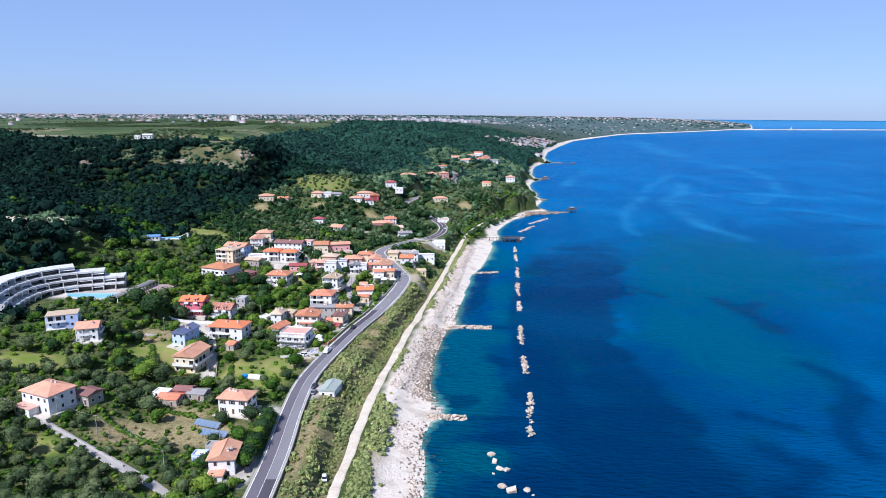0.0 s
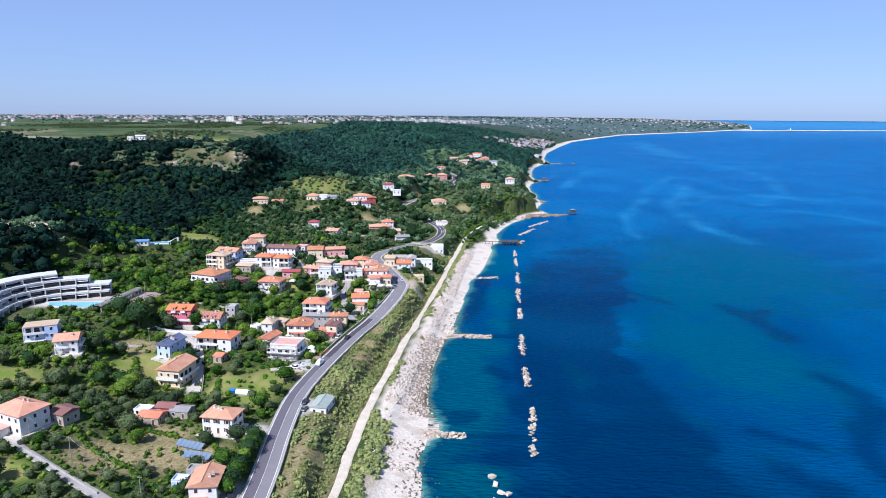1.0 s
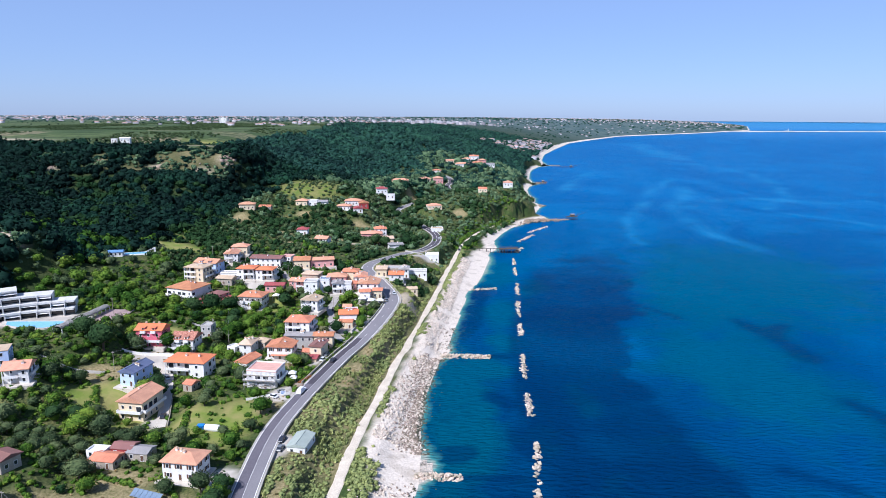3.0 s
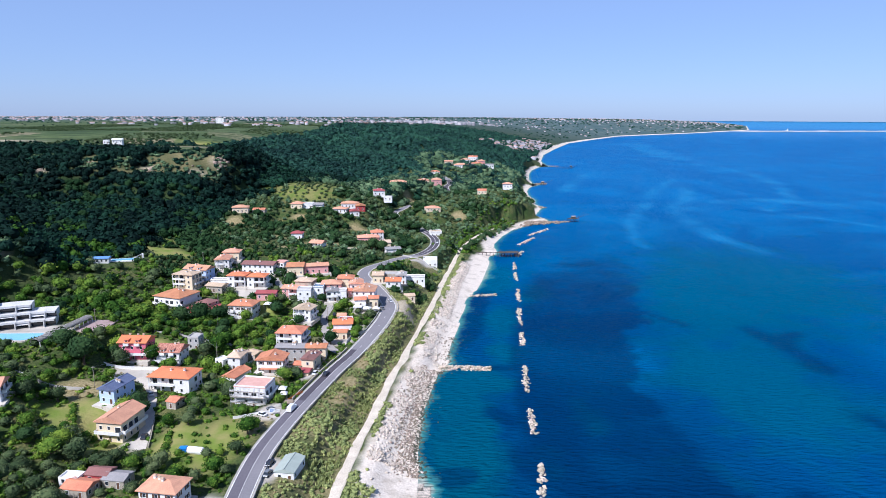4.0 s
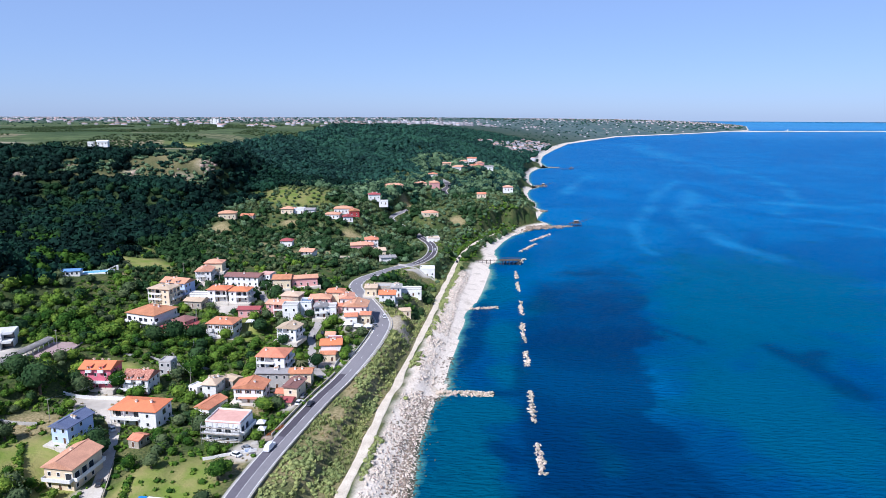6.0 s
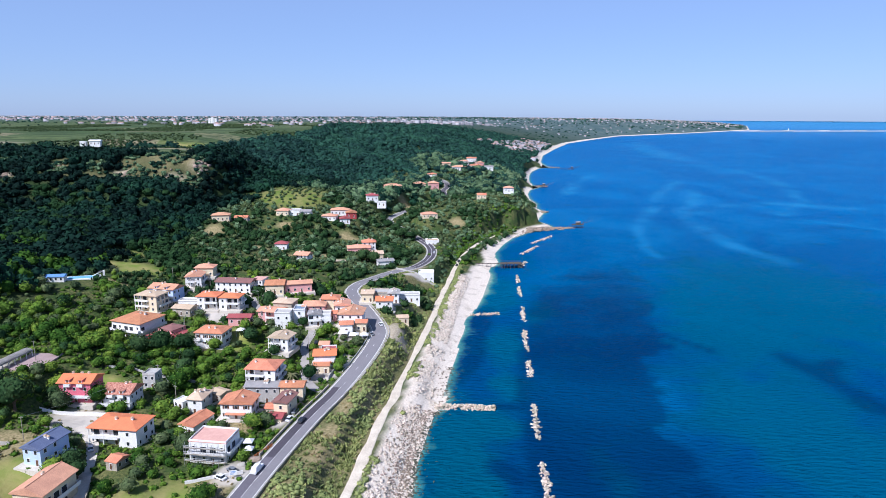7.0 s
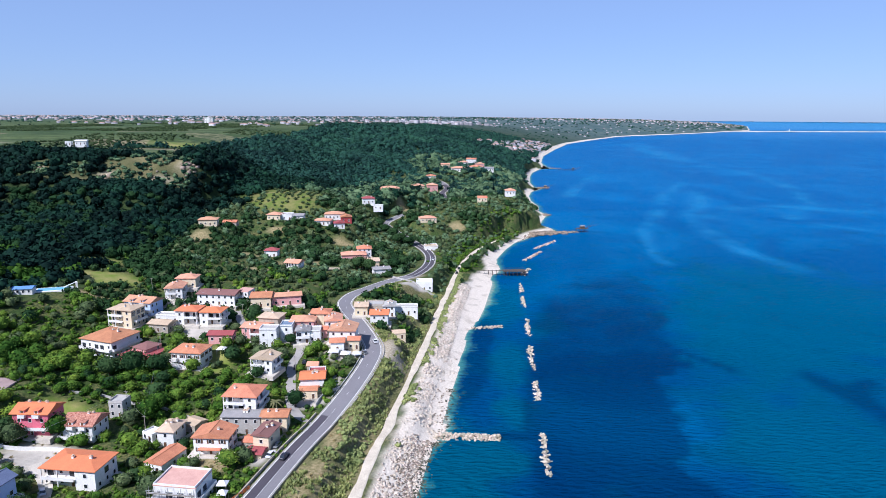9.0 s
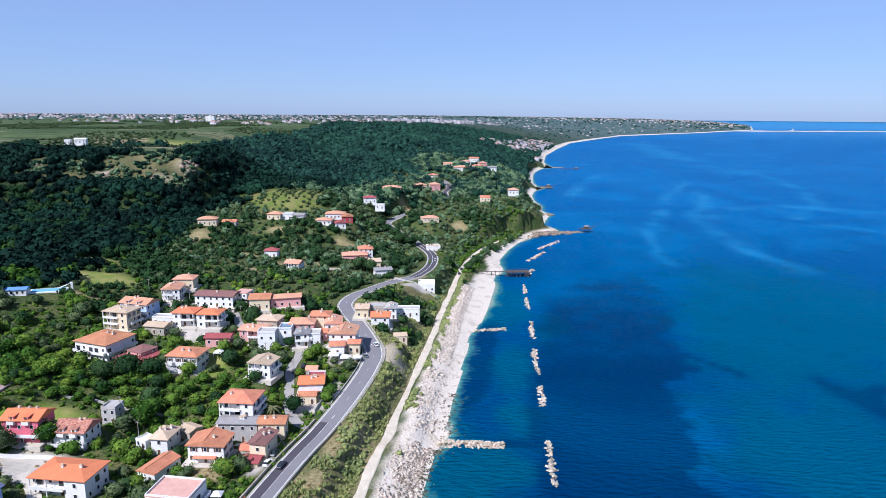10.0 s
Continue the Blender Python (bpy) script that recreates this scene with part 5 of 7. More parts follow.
    if front == "annex":
        a = part("annex", boxed(-w * 0.42, w * 0.12, -d / 2 - 3.6, -d / 2 - 0.02, -2.0, 2.6), wall, e)
        part("annex_roof", boxed(-w * 0.46, w * 0.16, -d / 2 - 3.9, -d / 2 - 0.02, 2.6, 2.8), "terrace" if w > 9 else roof, a)
        opening("door", e, pose(-w * 0.15, -d / 2 - 3.63, 0.05))
        opening("window", e, pose(-w * 0.33, -d / 2 - 3.63, 0.95))
    return e


for row in HOUSES:
    house(*row)

# ---------------------------------------------------------------- shore rocks and sea works


def cube_sphere(n):
    """Directions and quads of a sphere made out of a cube's faces."""
    vs, qs = [], []
    t = np.linspace(-1, 1, n + 1)
    a, b = np.meshgrid(t, t)
    a, b, one = a.ravel(), b.ravel(), np.ones((n + 1) ** 2)
    for k, (p, q, r) in enumerate(((a, b, one), (b, a, -one), (one, a, b), (-one, b, a), (b, one, a), (a, -one, b))):
        vs.append(np.stack([p, q, r], -1))
        i = np.arange((n + 1) ** 2).reshape(n + 1, n + 1) + k * (n + 1) ** 2
        qs.append(np.stack([i[:-1, :-1], i[:-1, 1:], i[1:, 1:], i[1:, :-1]], -1).reshape(-1, 4))
    v = np.concatenate(vs)
    # weld the seams
    key, inv = np.unique(np.round(v, 4), axis=0, return_inverse=True)
    v = key / np.linalg.norm(key, axis=1)[:, None]
    return v, inv.ravel()[np.concatenate(qs)]


RNG = np.random.default_rng(7)


def rock_form(seed):
    """An angular boulder about one metre across."""
    r = np.random.default_rng(seed)
    v, q = cube_sphere(2)
    planes = r.normal(size=(7, 3))
    planes /= np.linalg.norm(planes, axis=1)[:, None]
    reach = r.uniform(0.62, 0.95, 7)
    scale = np.min(np.where(v @ planes.T > 0.05, reach / np.maximum(v @ planes.T, 0.05), 9), 1)
    if seed % 2:
        # a squared quarry block with broken corners
        v, q = cube_sphere(1)
        return v * r.uniform(0.72, 1.15, (len(v), 3)) * np.array((1.0, r.uniform(0.6, 0.9), r.uniform(0.5, 0.75))) * 0.62, q
    v = v * np.minimum(scale, 1.0)[:, None] * r.uniform(0.9, 1.1, (len(v), 1)) * np.array((1, r.uniform(0.7, 1), r.uniform(0.55, 0.8))) * 0.5
    return v, q


def crown_form(seed, leaves, size, core, lump=0.28, flat=0.8):
    """A crown of radius one: a lumpy core under many small leaf clumps, with a tint for each corner."""
    r = np.random.default_rng(seed)
    v, q = cube_sphere(core)
    lumps = r.normal(size=(9, 3))
    lumps /= np.linalg.norm(lumps, axis=1)[:, None]

    def reach(d):
        return 0.74 + lump * np.max(np.clip(d @ lumps.T - 0.45, 0, 1), 1) / 0.55 + r.uniform(-0.05, 0.05, len(d))

    cv = v * (reach(v) * 0.84)[:, None] * np.array((1, 1, flat))
    # inner shade put into the core's tint: dark, lightening towards the top
    core_shade = 0.30 + 0.1 * r.uniform(-1, 1, len(cv)) + 0.12 * cv[:, 2]
    d = r.normal(size=(leaves, 3))
    d[:, 2] = np.abs(d[:, 2]) * 0.9 - 0.25
    d /= np.linalg.norm(d, axis=1)[:, None]
    c = d * (reach(d) * r.uniform(0.80, 1.14, leaves))[:, None] * np.array((1, 1, flat))
    nrm = d + r.normal(size=d.shape) * 0.55
    nrm /= np.linalg.norm(nrm, axis=1)[:, None]
    ref = r.normal(size=d.shape)
    a = np.cross(nrm, ref)
    a /= np.linalg.norm(a, axis=1)[:, None]
    b = np.cross(nrm, a)
    s = size * r.uniform(0.6, 1.3, leaves)[:, None]
    lv = np.stack([c - a * s, c - b * s * 0.7 + nrm * s * 0.25, c + a * s, c + b * s * 0.7 - nrm * s * 0.2], 1).reshape(-1, 3)
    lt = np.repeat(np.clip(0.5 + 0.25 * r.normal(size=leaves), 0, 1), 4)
    lq = np.arange(leaves * 4).reshape(-1, 4) + len(cv)
    return np.concatenate([cv, lv]), np.concatenate([q, lq]), np.concatenate([core_shade, lt])


def scatter(name, forms, x, y, z, scale, tint, material, label, category, squash=None):
    """Copies of the forms as one mesh of stuff."""
    n = len(x)
    pick, turn = RNG.integers(0, len(forms), n), RNG.uniform(0, math.tau, n)
    squash = np.ones(n) if squash is None else squash
    vs, qs, ts, base = [], [], [], 0
    for k, form in enumerate(forms):
        m = np.nonzero(pick == k)[0]
        if not len(m):
            continue
        v, q = form[0], form[1]
        c, s = np.cos(turn[m])[:, None], np.sin(turn[m])[:, None]
        sc = scale[m][:, None]
        vx = (v[:, 0] * c - v[:, 1] * s) * sc + x[m][:, None]
        vy = (v[:, 0] * s + v[:, 1] * c) * sc + y[m][:, None]
        vz = v[:, 2] * sc * squash[m][:, None] + z[m][:, None]
        vs.append(np.stack([vx, vy, vz], -1).reshape(-1, 3))
        qs.append((q[None] + (np.arange(len(m)) * len(v))[:, None, None]).reshape(-1, 4) + base)
        if len(form) > 2:
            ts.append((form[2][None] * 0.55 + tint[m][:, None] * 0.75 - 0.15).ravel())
        base += len(m) * len(v)
    ob = quads_mesh(name, far(np.concatenate(vs)), np.concatenate(qs), material, np.concatenate(ts) if ts else None)
    return tagged(ob, label, category, kind="stuff")


ROCKS = [rock_form(i) for i in range(8)]


def rock_mesh(form, name="boulder"):
    me = bpy.data.meshes.new(name)
    me.from_pydata(form[0].tolist(), [], form[1].tolist())
    me.materials.append(M["rock"])
    return me


def turned(form, seed):
    """The same block, tumbled."""
    r = random.Random(seed)
    m = np.array(Euler((r.uniform(-0.6, 0.6), r.uniform(-0.6, 0.6), r.uniform(0, 6))).to_matrix())
    return form[0] * np.array((1.25, 1.0, 0.85)) @ m.T, form[1]


BLOCKS = [turned(rock_form(2 * i + 1), i) for i in range(16)]
ROCK_MESHES = [rock_mesh(f) for f in ROCKS]
BLOCK_MESHES = [rock_mesh(f) for f in BLOCKS]


def rock_bank(name, a, b, wide, high, count, big, label, category, seed, group=""):
    """A bank of boulders from a to b, each one a part."""
    r = random.Random(seed)
    ax, ay, bx, by = *a, *b
    e = thing(name, pose(ax, ay, 0), label, category, group)
    dx, dy = bx - ax, by - ay
    ln = math.hypot(dx, dy)
    for _ in range(count):
        t, s = r.random(), max(-1, min(1, r.gauss(0, 0.5)))
        size = big * r.uniform(0.6, 1.25)
        o = new("boulder", r.choice(BLOCK_MESHES))
        o.parent = e
        o.matrix_local = Matrix.LocRotScale((dx * t - dy / ln * s * wide / 2, dy * t + dx / ln * s * wide / 2, high * (1 - abs(s)) * r.uniform(0.2, 1.0) - 0.1),
                                            Euler((r.uniform(-0.4, 0.4), r.uniform(-0.4, 0.4), r.uniform(0, 6.28))), (size, size, size))


rock_bank("groyne", (-4, 241), (12, 240), 4.2, 1.2, 110, 1.5, "short groyne of pale limestone blocks", "groyne", 1)
rock_bank("groyne", (6, 351.6), (30.5, 349.4), 4.6, 1.4, 190, 1.75, "long groyne of pale limestone blocks", "groyne", 2)
rock_bank("groyne", (28, 477), (46, 480.5), 3.4, 1.0, 70, 1.6, "low groyne of pale limestone blocks", "groyne", 3)
for i, (a, b, n) in enumerate((((35, 225), (40, 263), 46), ((41, 285), (42.8, 306), 30), ((44, 323), (47, 352), 42), ((50.2, 382), (52.1, 401), 26), ((53.2, 415), (56.6, 447), 40),
                               ((58.8, 464), (62, 493), 36), ((64.1, 518), (66.4, 542), 30), ((67.5, 553), (69.3, 575), 26), ((74.7, 603), (83, 623), 40), ((83, 652), (104, 689), 70),
                               ((99.9, 701), (126, 739), 70))):
    rock_bank("breakwater", a, b, 2.6 if i < 8 else 4.0, 1.0, int(n * 1.4), 1.75, "broken offshore breakwater of pale boulders in the sea", "breakwater", 20 + i, "offshore breakwaters")
for i, (x, y, s) in enumerate(((19.3, 212, 3.4), (20.1, 207, 3.2), (21.6, 202.5, 3.2), (23.8, 202, 2.8), (21.2, 192, 3.4), (24.0, 189.3, 4.6), (29.1, 190, 2.8), (19.2, 199.5, 1.3), (30.6, 187, 1.4), (26.5, 181, 3.2), (22, 178, 3.6))):
    o = tagged(new("sea_boulder", ROCK_MESHES[i % 8]), "large smooth tan boulder in shallow sea", "boulder", "boulders in the sea")
    o.matrix_world = Matrix.LocRotScale((x, y, 0.15), Euler((0.1, -0.15, i * 1.3)), (s, s, s * 0.75))

# riprap along the beach
n = 11500
ry = RNG.uniform(150, 440, n)
rx0 = np.interp(ry, LINE_XY["path"][:, 1], LINE_XY["path"][:, 0]) + 4.2
t = RNG.beta(1.4, 1.45, n)
rx = rx0 + (np.minimum(shore(ry), np.interp(ry, SMOOTH_Y, SMOOTH_X) + 3) + 1.0 - rx0) * t
keep = (RNG.uniform(size=n) < np.where(np.abs(ry - 245) < 13, 0.10, np.where(ry < 225, 0.55, 1.0)) * np.where(ry > 353, np.where(t > 0.6, 0.06, 0.9), 1) * np.clip(0.6 + 0.8 * vnoise(rx, ry, 7, 4.0), 0.1, 1)) & ~((ry < 212) & (t < 0.72))
rx, ry = rx[keep], ry[keep]
rs = np.clip(np.exp(RNG.normal(-0.55, 0.42, len(rx))), 0.3, 1.45) * np.where(RNG.uniform(size=len(rx)) < 0.1, 1.4, 1)
scatter("riprap", BLOCKS, rx, ry, height(rx, ry) + rs * 0.12, rs, rs * 0, "rock_stuff", "rubble of pale limestone blocks along the shore", "rocks")
n = 1100
ry = RNG.uniform(430, 560, n)
rx = np.interp(ry, LINE_XY["path"][:, 1], LINE_XY["path"][:, 0]) + RNG.uniform(5, 13, n)
rs = RNG.uniform(0.5, 1.4, n)
scatter("riprap", BLOCKS, rx, ry, height(rx, ry) + rs * 0.1, rs, rs * 0, "rock_stuff", "pale rubble bank between path and beach", "rocks")
# wet brown rocks at the water's edge, the sunken groyne and the headland
n = 2700
ry = np.concatenate([RNG.uniform(255, 347, 1900), RNG.uniform(160, 236, 380), RNG.uniform(353, 395, 160), RNG.uniform(730, 800, 260)])
rx = shore(ry) - np.where((ry > 255) & (ry < 347), RNG.normal(2.2, 3.2, n), RNG.normal(0.2, 3.0, n))
rs = RNG.uniform(0.4, 1.25, n)
wet = rx > shore(ry) - 0.8
for sel, m, lb in ((wet, "rock_wet", "dark weed-covered rocks awash in the shallows"), (~wet, "rock_dark", "brown rocks at the water's edge")):
    scatter("shore_rocks", BLOCKS, rx[sel], ry[sel], (np.maximum(height(rx, ry), -0.25) + rs * 0.06)[sel], rs[sel], rs[sel] * 0, m, lb, "rocks")
t, s = RNG.uniform(size=420), RNG.normal(0, 0.5, 420)
rs = RNG.uniform(2.0, 5.0, 420) * (1.15 - 0.8 * t)
scatter("headland_rocks", ROCKS, 96 + 64 * t, 770 + 20 * t + s * (15 - 11 * t), rs * 0.12 + 2.0 * (1 - t) * np.clip(1 - np.abs(s), 0, 1), rs, t, "rock_dark", "low brown rocky headland running into the sea", "rocks")
for cy, cx, ex in ((1206, 186, 206), (1622, 282, 308), (905, 143, 152)):
    t = RNG.uniform(size=110)
    rs = RNG.uniform(1.6, 3.4, 110)
    scatter("headland_rocks", ROCKS, cx + (ex - cx) * t, cy + RNG.normal(0, 4, 110) * (1.2 - t), rs * 0.15, rs, t, "rock_dark", "small brown rocky spit of the far shore", "rocks")


def fishing_platform(x, y, turn, walkway, label, hut=True):
    """A timber fishing platform on stilts with its gangway, hut and net booms."""
    e = thing("fishing_platform", pose(x, y, 0, 0, 0, turn), label, "fishing platform", "timber fishing platforms")
    part("deck", boxed(-5, 5, -4, 4, 3.6, 3.9), "timber", e)
    if hut:
        part("hut", boxed(-2.2, 2.2, -1.6, 1.6, 3.9, 6.1), "timber", e)
        part("hut_roof", roof_bm(4.6, 3.4, 0.8, "gx", 0.3, 0.1), "roof_grey", e, at=pose(0, 0, 6.1))
    else:
        # an open, railed deck that widens beside the main one
        part("side_deck", boxed(-12, -5.02, -3.4, 3.4, 3.5, 3.78), "timber", e)
        for ry_ in (-3.9, 3.9):
            part("hand_rail", boxed(-12, 5, ry_ - 0.06, ry_ + 0.06, 4.75, 4.87), "timber", e)
    part("gangway", boxed(-5 - walkway, -5, -0.7, 0.7, 3.5, 3.7), "timber", e)
    post = None
    spots = [(px, py) for px in (-4.6, -1.6, 1.6, 4.6) for py in (-3.6, 0, 3.6)] + ([] if hut else [(px, py) for px in (-11.6, -9.4, -7.2) for py in (-3.2, 0, 3.2)]) + [(-7 - k * 3.2, s) for k in range(int(walkway / 3.2)) for s in (-0.6, 0.6)]
    for px, py in spots:
        if post is None:
            bm = bmesh.new()
            tube(bm, (0, 0, -1.5), (0, 0, 4.2), 0.16, 0.13, 6)
            post = part("post", bm, "timber", e, at=pose(px, py, 0))
        else:
            again(post, e, pose(px, py, 0, RNG.uniform(-3, 3), RNG.uniform(-3, 3), 0))
    for a in (-28, 0, 28) if hut else ():
        bm = bmesh.new()
        tube(bm, (4, 0, 4), (4 + 15 * math.cos(radians(a)), 15 * math.sin(radians(a)), 9.5), 0.14, 0.07, 6)
        part("net_boom", bm, "timber", e)


fishing_platform(72, 603, 2, 27, "dark timber fishing platform on stilts with a long gangway", False)
fishing_platform(164, 790, 14, 4, "dark timber fishing platform at the tip of the headland")
fishing_platform(196, 1190, 0, 10, "distant timber fishing platform on the shore")
fishing_platform(322, 1555, -6, 30, "distant timber fishing platform with a long gangway")

# ---------------------------------------------------------------- trees and scrub
WOOD_FORMS = [crown_form(100 + i, 44, 0.25, 2, 0.44, 0.9) for i in range(8)]
GARDEN_FORMS = [crown_form(200 + i, 150, 0.145, 3, 0.46, 0.85) for i in range(6)]
BUSH_FORMS = [crown_form(300 + i, 20, 0.32, 2, 0.4, 0.75) for i in range(5)]
REED_FORMS = []
for i in range(4):
    r = np.random.default_rng(400 + i)
    k = 26
    a, rad = r.uniform(0, math.tau, k), r.uniform(0, 0.8, k)
    foot = np.stack([np.cos(a) * rad, np.sin(a) * rad, np.full(k, -0.3)], -1)
    tip = foot + np.stack([r.normal(0, 0.35, k), r.normal(0, 0.35, k), r.uniform(0.7, 1.5, k)], -1)
    sd = np.stack([np.sin(a * 3), np.cos(a * 3), np.zeros(k)], -1) * 0.16
    bend = (foot + tip) / 2 + sd * 0.5
    REED_FORMS.append((np.stack([foot - sd, bend - sd * 1.6, tip, bend + sd * 1.6], 1).reshape(-1, 3), np.arange(k * 4).reshape(-1, 4), np.repeat(r.uniform(0.2, 0.9, k), 4)))
HOUSE_ARR = np.array([(q[0], q[1], q[3] / 2, q[4] / 2, math.cos(radians(q[6])), math.sin(radians(q[6]))) for q in HOUSES])


def clear_of_houses(x, y, margin):
    ok = np.ones(len(x), bool)
    for hx, hy, hw, hd, c, s in HOUSE_ARR:
        dx, dy = x - hx, y - hy
        ok &= ~((np.abs(dx * c + dy * s) < hw + margin) & (np.abs(-dx * s + dy * c) < hd + margin))
    return ok


def clear_of_lines(x, y, **gaps):
    ok = np.ones(len(x), bool)
    for key, gap in gaps.items():
        ok &= line_distance(x, y, key) > gap
    return ok


def jittered(x0, x1, y0, y1, step, jitter=0.45):
    a, b = np.meshgrid(np.arange(x0, x1, step), np.arange(y0, y1, step))
    a, b = a.ravel(), b.ravel()
    return a + RNG.uniform(-jitter, jitter, len(a)) * step, b + RNG.uniform(-jitter, jitter, len(b)) * step


def hides_road(x, y):
    """Where tall growth would stand before the open stretch of the upper road."""
    out = np.zeros(len(x), bool)
    for ahead in (0, 7, 14, 21):
        out |= (line_distance(x, y + ahead, "road") < 7.5) & (y + ahead > 738) & (y + ahead < 985)
    return out


def open_land(x, y):
    """How open the plan is: meadows, dry plots and bare rock."""
    return np.max([blob(x, y, *b, soft=0.15) for b in MEADOWS + DRY + BARE + SCARP], 0)


YARDS = [(-73, 219, 7, 4), (-84, 215, 9, 4), (-112, 211, 8, 4), (-118, 315, 11, 9), (-92, 283, 6, 6), (-183, 432, 13, 11), (-182, 336, 25, 16), (-198, 312, 12, 22), (-152, 340, 9, 10), (-60, 186, 5, 6), (-64, 224, 4, 6), (-49, 322, 3, 10), (-41, 356, 5, 5), (-31, 399, 7, 5), (-58, 284, 5, 7),
         (-103, 413, 7, 4), (-95, 412, 6, 4), (-4, 520, 14, 8), (-47, 243, 3, 8)]


def in_yard(x, y):
    return np.max([blob(x, y, *b, soft=0.1) for b in YARDS], 0) > 0.5


# woodland on the slopes inland and along the cliffs
wx, wy, wr = [], [], []
for x0, x1, y0, y1, step in ((-420, 0, 150, 400, 5.6), (-470, 10, 400, 700, 6.2), (-560, 150, 700, 1100, 6.6), (-800, 240, 1100, 1700, 10.0), (-900, 460, 1700, 2600, 17.0)):
    a, b = jittered(x0, x1, y0, y1, step)
    wx.append(a), wy.append(b), wr.append(np.full(len(a), step))
wx, wy, wr = map(np.concatenate, (wx, wy, wr))
u = np.interp(wy, SMOOTH_Y, SMOOTH_X) - wx
# the wood's lower edge climbs away from the village and comes down to the cliffs beyond it
edge = np.interp(wy, [150, 300, 345, 400, 480, 560, 640, 700, 760, 900, 1100, 2600], [176, 190, 225, 215, 205, 215, 240, 215, 120, 30, 14, 12])
ground_z = height(wx, wy)
u_field = np.clip((ground_z - 74) / 6, 0, 1) * on_plateau(wx + 16 * vnoise(wx, wy, 22, 5.0), wy, np.where(wy > 850, 40, 8))
keep = (u > edge + 10 * vnoise(wx, wy, 16, 3.0)) & (RNG.uniform(size=len(wx)) > u_field * 1.01) & (np.abs(wx) < wy * 0.82 + 40)
keep &= (RNG.uniform(size=len(wx)) > np.maximum(open_land(wx, wy), blob(wx, wy, *DOME, soft=0.15)) * 0.95) & (line_distance(wx, wy, "road") > np.where((wy > 640) & (wy < 735), 5, 8)) & ~hides_road(wx, wy)
keep &= (shore(wy) - wx > np.interp(wy, [700, 820, 1100, 1200], [14, 26, 20, 14])) & (blob(wx, wy, 185, 1750, 50, 100) < 0.5)
clearings = vnoise(wx, wy, 38, 9.0) + 0.6 * vnoise(wx, wy, 14, 2.2)
keep &= (RNG.uniform(size=len(wx)) > np.where((u < 235) & (wy > 480) & (wy < 1000), np.clip((clearings - 0.05) * 1.1, 0, 0.75), 0))
keep &= clear_of_houses(wx, wy, np.where(wy > 560, 1.5, 3)) & ~in_yard(wx, wy)
wx, wy, wr, gz = wx[keep], wy[keep], wr[keep], ground_z[keep]
ws = np.minimum(wr, 8.2) * RNG.uniform(0.50, 0.82, len(wx)) * (1 + 0.22 * vnoise(wx, wy, 28, 4.0)) * np.where(RNG.uniform(size=len(wx)) < 0.1, 1.25, 1)
tint = np.clip(0.48 + 0.30 * vnoise(wx, wy, 30, 6.0) + 0.25 * vnoise(wx, wy, 85, 2.0) + 0.22 * RNG.normal(size=len(wx)), 0, 1)
# broad-leaved, lighter trees gather in patches at the foot of the slope
GREENER = [(-284, 613, 15, 13, 0), (-153, 528, 26, 26, 20), (-312, 632, 9, 8, 0), (-205, 446, 18, 8, 0), (-175, 570, 18, 14, 0), (-240, 560, 14, 12, 0), (-118, 640, 14, 20, 0), (-250, 500, 12, 9, 0)]
green = np.max([blob(wx, wy, *b, soft=0.5) for b in GREENER], 0)
far_foot = np.clip((np.interp(wy, [700, 760, 1000], [215, 235, 190]) + 30 * vnoise(wx, wy, 30, 8.0) - np.interp(wy, SMOOTH_Y, SMOOTH_X) + wx) / 10, 0, 1) * (wy > 700) * (wy < 1200)
lush = RNG.uniform(size=len(wx)) < np.maximum(0.85 * green, 0.55 * far_foot) + 0.05 * (wy < 640)
# shade of the near slope and haze beyond 1000 m, put into the tint
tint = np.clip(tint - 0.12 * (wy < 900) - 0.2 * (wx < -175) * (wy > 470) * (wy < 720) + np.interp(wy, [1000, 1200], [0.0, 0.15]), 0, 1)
for sel, m, lb in ((~lush & (wy < 860), "leaf_wood", "dense dark green woodland covering the hillside"), (~lush & (wy >= 860), "leaf_ridge_hazy", "woodland along the far ridge, coloured hazy blue-green")):
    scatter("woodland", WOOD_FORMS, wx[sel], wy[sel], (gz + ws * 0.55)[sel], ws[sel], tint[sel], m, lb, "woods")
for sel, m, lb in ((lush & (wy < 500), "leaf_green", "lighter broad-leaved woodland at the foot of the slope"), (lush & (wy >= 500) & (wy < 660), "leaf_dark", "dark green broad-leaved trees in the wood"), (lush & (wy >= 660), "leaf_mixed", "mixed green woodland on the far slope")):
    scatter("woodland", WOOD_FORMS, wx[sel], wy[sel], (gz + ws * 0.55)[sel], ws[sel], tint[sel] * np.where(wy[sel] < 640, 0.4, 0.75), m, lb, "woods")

# orchards and scrub between village, hamlets and woods
ox, oy = jittered(-190, 140, 430, 1000, 4.5)
u = np.interp(oy, SMOOTH_Y, SMOOTH_X) - ox
edge2 = np.interp(oy, [150, 300, 345, 400, 480, 560, 640, 700, 760, 900, 1100], [176, 190, 225, 215, 205, 215, 240, 215, 120, 30, 14])
keep = (u < edge2 + 10) & (u > np.interp(oy, [430, 520, 600, 700, 1000], [26, 26, 24, 13, 9])) & clear_of_houses(ox, oy, np.where(oy > 560, 1.4, 3)) & (line_distance(ox, oy, "road") > np.where((oy > 648) & (oy < 735), 4.6, 9)) & ~hides_road(ox, oy) & clear_of_lines(ox, oy, path=5, lane=4) & ~in_yard(ox, oy)
